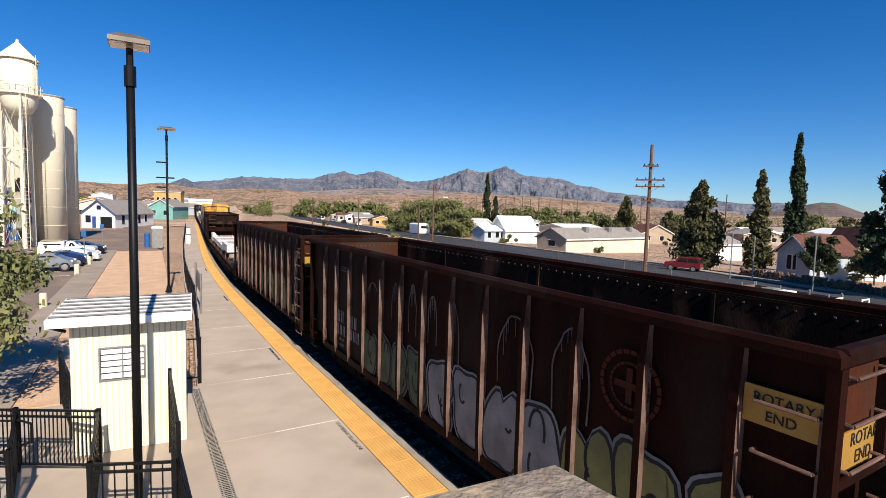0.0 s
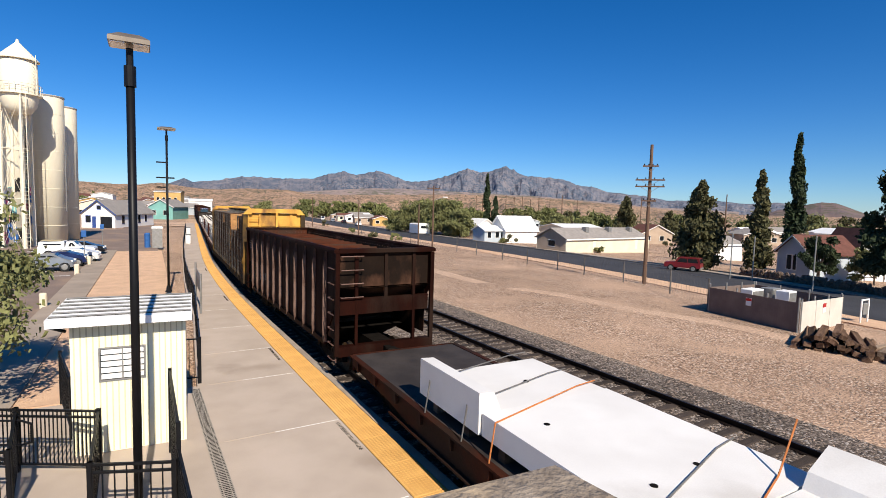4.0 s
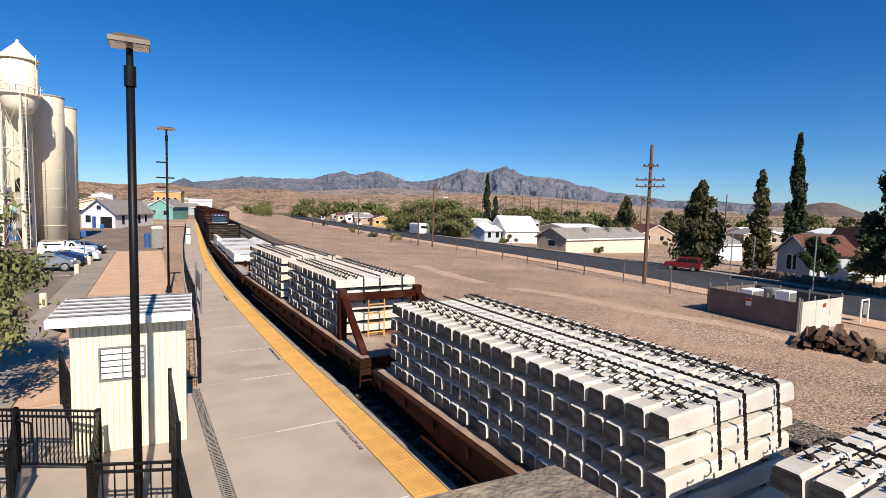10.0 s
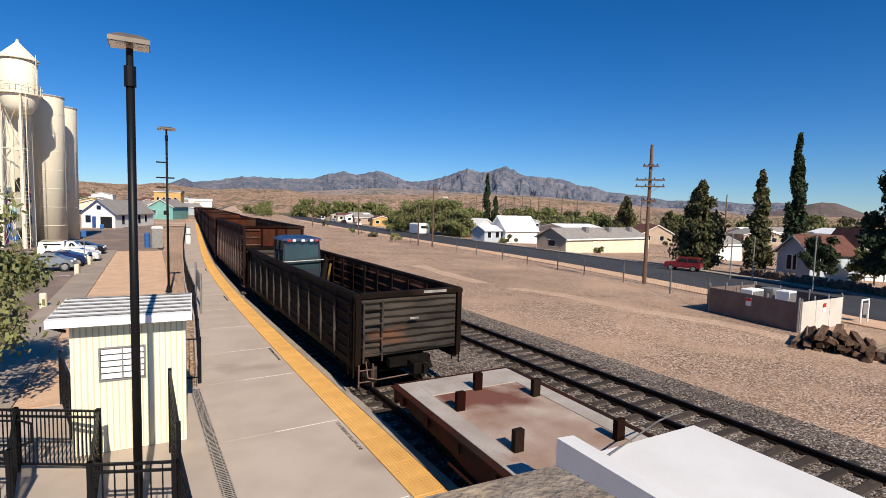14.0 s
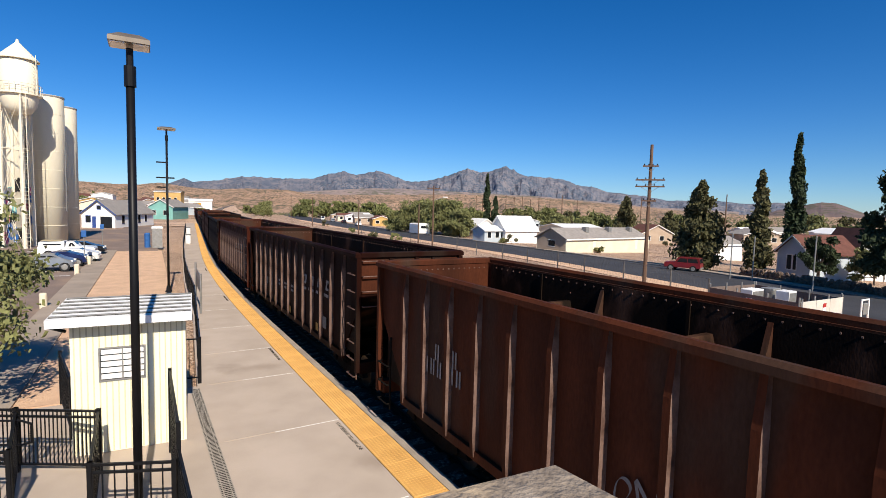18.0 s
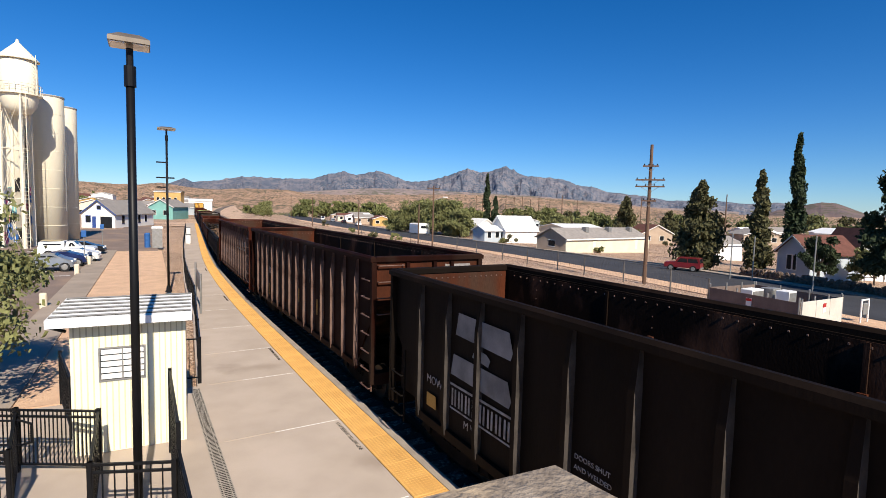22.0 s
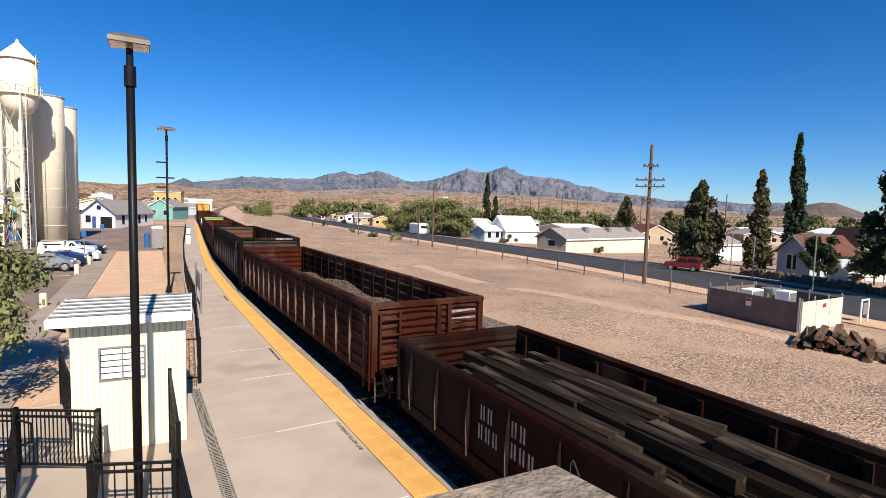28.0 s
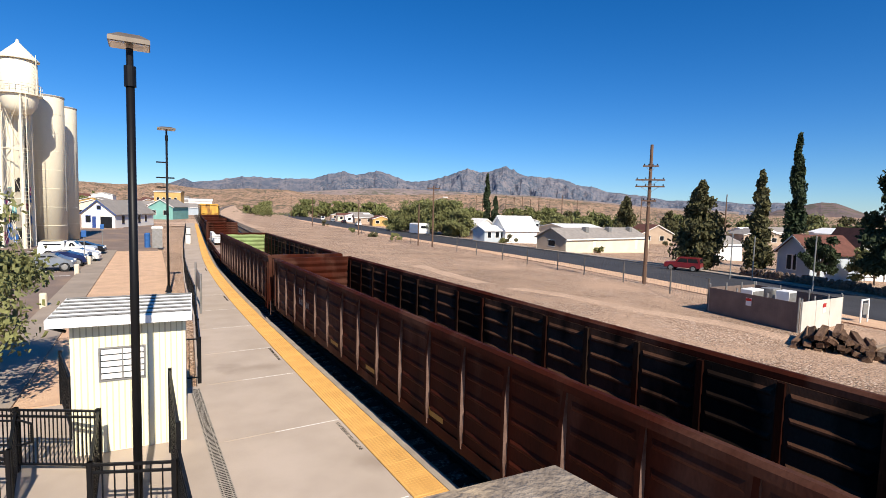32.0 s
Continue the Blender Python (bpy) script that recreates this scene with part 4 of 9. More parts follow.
# the long fence on the platform's inner side
s = 14.75
for i in range(34):
    L2 = 2.4
    a, b = line(s, left_edge(s) + 0.08), line(s + L2, left_edge(s + L2) + 0.08)
    railing("fence_panel", "black steel picket fence along the platform", a, b, 1.22, 18 if i < 15 else 8, rails=(1.0, 0.14), posts=(0, 1) if i == 0 else (1,), bar=0.018 if i < 15 else 0.03, group="platform fence panels")
    s += L2
railing("fence_panel", "black steel fence panel closing the platform's side", line(14.75, left_edge(14.75) + 0.05), line(14.9, left_edge(14.75) - 0.75), 1.22, 6, rails=(1.0, 0.14), group="platform fence panels")

sg = thing("platform_sign", "narrow steel sign standing on the platform", "sign")
for s0, h in ((24.2, 1.75), (27.6, 1.9)):
    p = line(s0, left_edge(s0) + 0.32)
    part("post", tube(B(), (p.x, p.y, PLAT_Z), (p.x, p.y, PLAT_Z + h), 0.045, n=10), STEEL_GREY, sg)
pa, pb = line(24.3, left_edge(24.3) + 0.32), line(27.5, left_edge(27.5) + 0.32)
part("sign_board", hexa(B(), [(pa.x, pa.y, 0.9), (pa.x + 0.03, pa.y, 0.9), (pb.x + 0.03, pb.y, 0.9), (pb.x, pb.y, 0.9), (pa.x, pa.y, 1.7), (pa.x + 0.03, pa.y, 1.7), (pb.x + 0.03, pb.y, 1.7), (pb.x, pb.y, 1.7)]), STEEL_GREY, sg)
for s0 in (66.0, 84.0):
    p = line(s0, left_edge(s0) + 0.5)
    bn = thing("litter_bin", "pale cylindrical litter bin on the platform", "litter bin", group="platform bins")
    part("body", lathe(B(), [(0.26, 0), (0.3, 0.1), (0.3, 0.95), (0.25, 1.02)], 14, (p.x, p.y, PLAT_Z)), WHITE, bn)
    part("lid", lathe(B(), [(0.31, 0), (0.31, 0.06), (0.12, 0.16)], 14, (p.x, p.y, PLAT_Z + 1.022)), STEEL_GREY, bn)

# bollards along the walk
for x, y in ((-4.28, 28.7), (-4.29, 40.9), (-4.0, 51.9), (-4.1, 46.3)):
    bo = thing("bollard", "short thick tan concrete bollard by the lot", "bollard", group="parking bollards")
    part("shaft", lathe(B(), [(0.15, 0), (0.15, 0.66), (0.12, 0.72)], 12, (x, y, -0.1)), CREAM_WALL, bo)
for x, y in ((-4.35, 46.2), (-4.05, 58.3)):
    sp = thing("sign_post", "thin steel sign post beside the walk", "sign post", group="thin sign posts")
    part("post", tube(B(), (x, y, -0.05), (x, y, 2.6), 0.03, n=6), STEEL_GREY, sp)
    part("plate", box(B(), x - 0.15, x + 0.15, y - 0.04, y - 0.03, 2.1, 2.58), BLUE_SIGN, sp)


# ---------------------------------------------------------------- parked vehicles
def car(name, label, x, y, z, rz, L, W, H, paint, kind="hatch", group="parked cars"):
    c = thing(name, label, "car", pose(x, y, z, 0, 0, rz), group)
    hl, hw = L / 2, W / 2
    low = [(-hl, 0.32), (-hl, 0.75), (-hl + 0.12, 0.92), (-hl * 0.2, 0.97), (hl * 0.42, 0.95), (hl - 0.12, 0.78), (hl, 0.6), (hl, 0.30)]
    if kind != "hatch":
        low = [(-hl, 0.45), (-hl, 1.02), (hl * 0.45, 1.05), (hl - 0.1, 1.0), (hl, 0.85), (hl, 0.42)]
    bm = extrude(B(), low, -hw, hw, "y")
    for v in bm.verts:
        if v.co.z > 0.9:
            v.co.y *= 0.95
    part("body", bm, paint, c, smooth=False)
    base = 0.94 if kind == "hatch" else 1.02
    if kind == "hatch":
        cab = [(-hl * 0.86, base), (-hl * 0.72, H - 0.08), (-hl * 0.45, H), (hl * 0.10, H - 0.02), (hl * 0.48, base)]
    elif kind == "pickup":
        cab = [(-hl * 0.05, base), (-hl * 0.02, H), (hl * 0.25, H), (hl * 0.45, base)]
    else:
        cab = [(-hl * 0.97, base), (-hl * 0.93, H - 0.05), (-hl * 0.8, H), (hl * 0.22, H), (hl * 0.44, base)]
    top = extrude(B(), cab, -hw * 0.86, hw * 0.86, "y")
    part("cabin", top, paint, c)
    xs = [p[0] for p in cab]
    for sy in (-1, 1):
        a, b = min(xs) + 0.2, max(xs) - 0.28
        m = (a + b) / 2
        for x0, x1, k0, k1 in ((a, m - 0.04, 0.12, 0.0), (m + 0.04, b, 0.0, 0.32)):
            yy = sy * (hw * 0.86 + 0.006)
            part("side_window", hexa(B(), [(x0, yy - 0.004, base + 0.04), (x1, yy - 0.004, base + 0.04), (x1, yy + 0.004, base + 0.04), (x0, yy + 0.004, base + 0.04), (x0 + k0, yy - 0.004, H - 0.1), (x1 - k1, yy - 0.004, H - 0.1), (x1 - k1, yy + 0.004, H - 0.1), (x0 + k0, yy + 0.004, H - 0.1)]), GLASS_DARK, c)
        for wx in (-hl * 0.62, hl * 0.62):
            r = 0.31 if kind == "hatch" else 0.37
            wh = part("wheel", tube(B(), (wx, sy * hw - 0.1 * sy - 0.1, r), (wx, sy * hw - 0.1 * sy + 0.1, r), r, r, 18), RUBBER, c)
            part("rim", tube(B(), (wx, sy * (hw + 0.006), r), (wx, sy * (hw + 0.012), r), r * 0.62, r * 0.55, 14), STEEL_GREY, wh)
        part("headlight", box(B(), hl - 0.22, hl + 0.004, sy * hw * 0.72 - 0.16, sy * hw * 0.72 + 0.16, 0.66, 0.76), WHITE, c)
        part("tail_light", box(B(), -hl - 0.006, -hl + 0.04, sy * hw * 0.84 - 0.07, sy * hw * 0.84 + 0.07, 0.62, 0.86), SIGN_RED, c)
    for nm, i in (("windscreen", len(cab) - 2), ("rear_window", 0)):
        (xa, za), (xb, zb) = cab[i], cab[i + 1]
        off = 0.008 if nm == "windscreen" else -0.008
        part(nm, hexa(B(), [(xa + off, -hw * 0.76, za + 0.03), (xa + off, hw * 0.76, za + 0.03), (xa + off - 0.004, hw * 0.76, za + 0.03), (xa + off - 0.004, -hw * 0.76, za + 0.03), (xb + off, -hw * 0.7, zb - 0.05), (xb + off, hw * 0.7, zb - 0.05), (xb + off - 0.004, hw * 0.7, zb - 0.05), (xb + off - 0.004, -hw * 0.7, zb - 0.05)]), GLASS_DARK, c)
    part("bumper", box(B(), hl - 0.05, hl + 0.05, -hw * 0.95, hw * 0.95, 0.34, 0.52), paint if kind == "hatch" else STEEL_GREY, c)
    part("bumper", box(B(), -hl - 0.05, -hl + 0.05, -hw * 0.95, hw * 0.95, 0.36, 0.54), paint if kind == "hatch" else STEEL_GREY, c)
    if kind == "pickup":
        shell = extrude(B(), [(-hl * 0.98, base + 0.003), (-hl * 0.95, H - 0.02), (-hl * 0.08, H + 0.03), (-hl * 0.08, base + 0.003)], -hw * 0.9, hw * 0.9, "y")
        part("bed_cover", shell, CAR_WHITE, c, "white camper shell over the bed")
        for sy in (-1, 1):
            part("side_window", box(B(), -hl * 0.8, -hl * 0.2, sy * hw * 0.905 - 0.004, sy * hw * 0.905 + 0.004, base + 0.15, H - 0.16), GLASS_DARK, c)
        part("rack_bar", box(B(), -hl * 0.9, -hl * 0.2, -hw * 0.7, hw * 0.7, H + 0.06, H + 0.09), mat("tan rack", (0.45, 0.36, 0.2), 0.7), c)
    return c


car("hatchback", "silver compact hatchback parked in the lot", -5.85, 43.6, -0.075, -3, 2.35, 1.5, 1.2, CAR_SILVER)
car("sedan", "dark blue car parked in the lot", -5.5, 46.6, -0.075, -3, 2.6, 1.5, 1.1, CAR_BLUE)
car("sedan", "white car parked beside a dark one", -5.0, 49.2, -0.075, -3, 2.8, 1.55, 1.1, CAR_WHITE)
car("pickup_truck", "white pickup truck with a camper shell", -6.0, 52.3, -0.075, -3, 3.9, 1.6, 1.45, CAR_WHITE, "pickup")
car("sedan", "black car parked behind the pickup", -5.3, 55.6, -0.075, -3, 3.3, 1.65, 1.2, CAR_BLACK)
car("suv", "red sport utility vehicle parked on the street", 54.4, 37.6, -1.60, 112, 3.9, 1.75, 1.62, CAR_RED, "suv")


# ---------------------------------------------------------------- trees
def foliage(bm, centre, rad, n, leaf, rnd, up=0.35, hollow=0.55):
    """Leaf quads strewn through an uneven clump."""
    c = Vector(centre)
    for i in range(n):
        d = Vector((rnd.gauss(0, 1), rnd.gauss(0, 1), rnd.gauss(0, 1))).normalized()
        r = hollow * rnd.random() + (1 - hollow) * rnd.random() ** 0.5 + (0.25 if rnd.random() < 0.12 else 0)
        p = c + Vector((d.x * rad[0], d.y * rad[1], d.z * rad[2])) * r
        q = Euler((rnd.uniform(0, 6.28), rnd.uniform(0, 6.28), rnd.uniform(0, 6.28))).to_matrix()
        s = leaf * rnd.uniform(0.6, 1.5)
        vs = [bm.verts.new(p + q @ Vector(v)) for v in ((-s, -s * 0.45, 0), (s, -s * 0.3, 0.1 * s), (s * 0.9, s * 0.5, -0.1 * s), (-s * 0.8, s * 0.4, 0.15 * s))]
        bm.faces.new(vs)


def tree(name, label, x, y, z, h, r, material, seed, clumps=14, leaves=160, leaf=0.12, trunk=0.16, low=0.25, shape="round", category="tree", group="", squash=0.75):
    rnd = random.Random(seed)
    t = thing(name, label, category, group=group)
    tk = B()
    th = h * (low + 0.25)
    tube(tk, (x, y, z - 0.1), (x + rnd.uniform(-0.1, 0.1) * r, y, z + th), trunk, trunk * 0.6, 8)
    bm = B()
    for i in range(clumps):
        a = rnd.uniform(0, 6.28)
        if shape == "cone":
            u = (i + 0.5) / clumps
            rr = r * (1.05 - u) ** 0.75 * (0.45 + 0.55 * min(1, u * 7))
            c = (x + rr * 0.55 * math.cos(a), y + rr * 0.55 * math.sin(a), z + h * (low + (1 - low) * u))
            rad = (rr * 0.62 + 0.12, rr * 0.62 + 0.12, h * (1 - low) / clumps * 2.2 + rr * 0.18)
        else:
            u = rnd.random()
            d = r * math.sqrt(rnd.random()) * (0.95 if u < 0.6 else 0.65)
            zc = z + h * (low + 0.12) + (h * (1 - low - 0.12) - 0.28 * r) * u
            c = (x + d * math.cos(a), y + d * math.sin(a), zc)
            k = r * rnd.uniform(0.30, 0.48)
            rad = (k, k, k * squash * rnd.uniform(0.7, 1.2))
            if shape == "round":
                tube(tk, (x, y, z + th * rnd.uniform(0.55, 0.95)), c, trunk * 0.4, trunk * 0.1, 5, False)
        foliage(bm, c, rad, leaves, leaf, rnd)
    part("trunk", tk, BARK, t)
    part("crown", bm, material, t)
    return t


tree("tree", "dense olive-green tree shading the parking lot", -4.65, 15.4, -0.1, 5.3, 2.15, LEAF_OLIVE, 3, 60, 300, 0.062, 0.13, 0.24)
tree("cypress", "tall narrow dark cypress by the house", 75.8, 36.3, -2.4, 18.2, 1.55, LEAF_CYPRESS, 11, 46, 240, 0.20, 0.25, 0.03, "cone", "cypress", "cypress trees")
tree("cypress", "shorter pointed cypress behind the wall", 59.9, 32.3, -1.8, 11.5, 1.6, LEAF_PINE, 12, 34, 240, 0.18, 0.22, 0.04, "cone", "cypress", "cypress trees")
tree("pine_tree", "broad dark pine tree beside the street", 59.6, 39.2, -1.8, 10.7, 3.5, LEAF_PINE, 13, 46, 300, 0.20, 0.3, 0.05, "cone")
tree("pine_tree", "big dark pine at the street corner", 53.6, 17.1, -1.6, 10.9, 2.7, LEAF_CYPRESS, 14, 46, 320, 0.17, 0.3, 0.06, "lump")
tree("tree", "dark round tree in front of the house", 61.8, 26.9, -1.9, 5.3, 1.7, LEAF_CYPRESS, 15, 26, 260, 0.13, 0.2, 0.1)
tree("tree", "pale flowering bush beside the house", 67.5, 24.0, -2.1, 4.6, 2.2, LEAF_OLIVE, 16, 22, 220, 0.13, 0.12, 0.02)
tree("cypress", "slim tall cypress in the distance", 84.7, 122.5, -2.6, 17.4, 1.5, LEAF_CYPRESS, 17, 34, 130, 0.3, 0.22, 0.03, "cone", "cypress", "cypress trees")
tree("cypress", "short cypress beside a taller one", 86.4, 120.5, -2.6, 10.9, 1.8, LEAF_CYPRESS, 18, 26, 130, 0.3, 0.22, 0.03, "cone", "cypress", "cypress trees")
for i, (x, y, h, r) in enumerate(((77.0, 150, 7.4, 5.0), (74.0, 128, 9.0, 5.0), (80.0, 128, 8.2, 4.8), (71.5, 120, 6.8, 4.0), (88.0, 180, 8.0, 5.0))):
    tree("tree", "leafy green street tree in the distance", x, y, terrain(x, y), h, r, LEAF_GREEN, 30 + i, 26, 150, 0.34, 0.25, 0.06, group="street trees")
for i, (x, y, h, r, mt) in enumerate(((142, 159, 10.4, 5.0, LEAF_GREEN), (114.4, 97.6, 12.2, 4.4, LEAF_PINE), (117, 110, 9.0, 5.0, LEAF_GREEN), (110, 108, 7.0, 4.0, LEAF_GREEN), (131, 96, 8.5, 5.0, LEAF_PINE), (140, 100, 9, 5, LEAF_GREEN), (128, 140, 8.5, 4.5, LEAF_OLIVE), (150, 128, 9, 5, LEAF_GREEN), (122, 78, 8, 4.4, LEAF_PINE), (100, 150, 8, 4.5, LEAF_OLIVE), (112, 168, 8, 5, LEAF_GREEN))):
    tree("tree", "green garden tree among the houses", x, y, -3.14, h, r, mt, 50 + i, 20, 120, 0.36, 0.25, 0.06, "cone" if mt is LEAF_PINE else "round", group="garden trees")
for i, (x, y, h, r) in enumerate(((61.0, 133, 6.2, 3.4), (64.5, 127.5, 9.6, 5.2), (66.2, 120.5, 10.2, 5.4), (66.6, 113.0, 10.0, 4.8), (66.4, 107.2, 7.2, 3.2))):
    tree("tree", "large dusty olive-green tree by the street", x, y, terrain(x, y), h, r, LEAF_OLIVE, 130 + i, 52, 240, 0.19, 0.28, 0.03, group="street trees")
tree("bush", "dark round bush in the dirt yard", 51.1, 282, -1.5, 6.3, 5.6, LEAF_OLIVE, 70, 20, 120, 0.4, 0.2, 0.02, category="bush")
for i, (x, y, z) in enumerate(((68.55, 63.9, -2.1), (77.9, 69.05, -2.41), (66.14, 66.97, -2.02), (80.02, 68.14, -2.48), (85.17, 69.01, -2.65), (65.16, 84.71, -1.99), (65.51, 88.14, -2.0), (113.66, 83.56, -3.14), (40.96, 113.44, -1.19), (38.5, 95.12, -1.11), (37.3, 81.63, -1.07), (47.33, 156.87, -1.4))):
    tree("bush", "dry green-brown bush beside the street", x, y, z, 1.2 + 0.4 * (i % 3), 0.9 + 0.3 * (i % 2), SCRUB if i % 2 else LEAF_OLIVE, 90 + i, 7, 60, 0.16, 0.05, 0.0, category="bush", group="roadside bushes")
for i, (x, y, h) in enumerate(((80, 322, 12), (88, 330, 13), (96, 322, 11), (104, 318, 12), (112, 316, 12), (121, 310, 12), (128, 306, 11))):
    tree("tree", "distant leafy street tree", x, y, -3.0, h, h * 0.5, LEAF_GREEN, 300 + i, 18, 80, 0.6, 0.3, 0.05, group="street trees")
rnd = random.Random(77)
for i in range(46):
    b, r = radians(rnd.uniform(7, 74)), rnd.uniform(210, 420)
    x, y = r * math.sin(b), r * math.cos(b)
    if abs(x - road_x(y) - 7) < 14 or x < 58:
        continue
    h = rnd.uniform(6, 12)
    tree("tree", "distant green tree in the town", x, y, -3.14, h, h * 0.55, rnd.choice((LEAF_GREEN, LEAF_OLIVE, LEAF_PINE)), 200 + i, 14, 60, 0.6, 0.25, 0.05, group="distant town trees")


# ---------------------------------------------------------------- buildings
def house(name, label, x, y, z, rz, W, D, eave, ridge_h, wall, roof, windows=(), doors=(), gable_front=True, over=0.35, group="", trim=WHITE_WALL, side_wall=None, chimneys=0, category="house"):
    """A gabled house: its front is the local face y = 0, x from 0 to W. windows and doors: (x, z, w, h, side)."""
    h = thing(name, label, category, pose(x, y, z, 0, 0, rz), group)
    t = 0.15
    for a in ((0, W, 0, t), (0, W, D - t, D), (0, t, t + 0.003, D - t - 0.003), (W - t, W, t + 0.003, D - t - 0.003)):
        part("wall", box(B(), *a, -1.2, eave), side_wall if side_wall and a[1] == t else wall, h)
    rise = ridge_h - eave
    if gable_front:
        for y0 in (0.002, D - t):
            part("gable", extrude(B(), [(0, eave), (W, eave), (W / 2, ridge_h)], y0, y0 + t - 0.003, "y"), wall, h)
        for sx in (-1, 1):
            xo = W / 2 + sx * (W / 2 + over)
            zo = eave - rise * over / (W / 2)
            part("roof", extrude(B(), [(W / 2, ridge_h + 0.02), (xo, zo + 0.02), (xo, zo + 0.16), (W / 2, ridge_h + 0.16)], -over, D + over, "y"), roof, h)
            part("bargeboard", extrude(B(), [(W / 2, ridge_h - 0.1), (xo, zo - 0.1), (xo, zo + 0.10), (W / 2, ridge_h + 0.10)], -over - 0.04, -over - 0.003, "y"), trim, h)
    else:
        for x0 in (0.002, W - t):
            part("gable", extrude(B(), [(0, eave), (D, eave), (D / 2, ridge_h)], x0, x0 + t - 0.003, "x"), side_wall if side_wall and x0 < 0.1 else wall, h)
        for sy in (-1, 1):
            yo = D / 2 + sy * (D / 2 + over)
            zo = eave - rise * over / (D / 2)
            part("roof", extrude(B(), [(D / 2, ridge_h + 0.02), (yo, zo + 0.02), (yo, zo + 0.16), (D / 2, ridge_h + 0.16)], -over, W + over, "x"), roof, h)
        part("fascia", box(B(), -over, W + over, -over - 0.03, -over, eave - 0.18 - rise * over / (D / 2) + 0.1, eave + 0.16 - rise * over / (D / 2)), trim, h)
    for wx, wz, ww, wh, side in windows:
        if side == "f":
            p = part("window", box(B(), wx, wx + ww, -0.012, -0.002, wz, wz + wh), GLASS_DARK, h)
            for a in ((wx - 0.08, wx + ww + 0.08, wz - 0.08, wz), (wx - 0.08, wx + ww + 0.08, wz + wh, wz + wh + 0.08), (wx - 0.08, wx, wz, wz + wh), (wx + ww, wx + ww + 0.08, wz, wz + wh)):
                part("frame", box(B(), a[0], a[1], -0.05, -0.001, a[2], a[3]), trim, p)
        else:
            xx = W if side == "r" else 0
            s1 = 1 if side == "r" else -1
            a, b = sorted((xx + s1 * 0.002, xx + s1 * 0.012))
            p = part("window", box(B(), a, b, wx, wx + ww, wz, wz + wh), GLASS_DARK, h)
            a, b = sorted((xx + s1 * 0.001, xx + s1 * 0.05))
            for q in ((wx - 0.08, wx + ww + 0.08, wz - 0.08, wz), (wx - 0.08, wx + ww + 0.08, wz + wh, wz + wh + 0.08)):
                part("frame", box(B(), a, b, q[0], q[1], q[2], q[3]), trim, p)
    for wx, ww, wh, material, side in doors:
        if side == "f":
            part("door", box(B(), wx, wx + ww, -0.04, -0.002, 0, wh), material, h)
        else:
            part("door", box(B(), -0.04, -0.002, wx, wx + ww, 0, wh), material, h)
    for i in range(chimneys):
        cx = W * (0.3 + 0.28 * i)
        part("rooftop_unit", slab(B(), cx, cx + 0.9, D / 2 - 1.7, D / 2 - 0.8, eave + rise * 0.6, eave + rise * 0.6 + 0.95, 0.08), STEEL_GREY, h, "boxy rooftop cooler")
    return h


# white house with blue trim
house("house", "white gabled house with blue trim and grey roof", -10.6, 109.6, -0.1, -22, 5.5, 16, 2.55, 4.85, WHITE_WALL, ROOF_GREY,
      windows=((0.75, 1.0, 0.7, 1.1, "f"), (2.6, 3.3, 0.55, 0.6, "f"), (2.5, 0.7, 1.0, 1.5, "r"), (5.6, 0.7, 1.0, 1.5, "r"), (9.0, 0.7, 1.0, 1.5, "r"), (12.0, 0.9, 0.8, 1.2, "r")), doors=((1.75, 0.6, 2.0, BLUE_TRIM, "f"), (3.1, 1.9, 2.0, GLASS_DARK, "f")), trim=BLUE_TRIM)
house("house", "sea-green wooden building behind the fence", -0.6, 168, -0.2, -20, 6.5, 14, 3.6, 5.6, GREEN_WALL, ROOF_GREY, windows=((1.0, 1.2, 1.0, 1.3, "f"), (4.0, 1.2, 1.0, 1.3, "f")), trim=WHITE_WALL)
house("house", "low white warehouse at the end of the line", 15.5, 330, -0.6, -6, 16, 14, 6.3, 7.4, WHITE_WALL, WHITE, windows=((2, 2, 2, 1.2, "f"), (7, 2, 2, 1.2, "f")), gable_front=False)

# silos
def silo(x, y, r, h, label):
    so = thing("silo", label, "silo", group="grain silos")
    part("shell", lathe(B(), [(r, 0), (r, h - 0.12), (r - 0.03, h)], 40, (x, y, -0.1)), SILO, so, smooth=True)
    part("rim", lathe(B(), [(r + 0.04, h - 0.18), (r + 0.04, h - 0.03)], 40, (x, y, -0.1)), ROOF_GREY, so)
    for k in range(1, 8):
        part("hoop", lathe(B(), [(r + 0.015, h * k / 8 - 0.02), (r + 0.015, h * k / 8 + 0.02)], 40, (x, y, -0.1)), SILO, so)
    return so


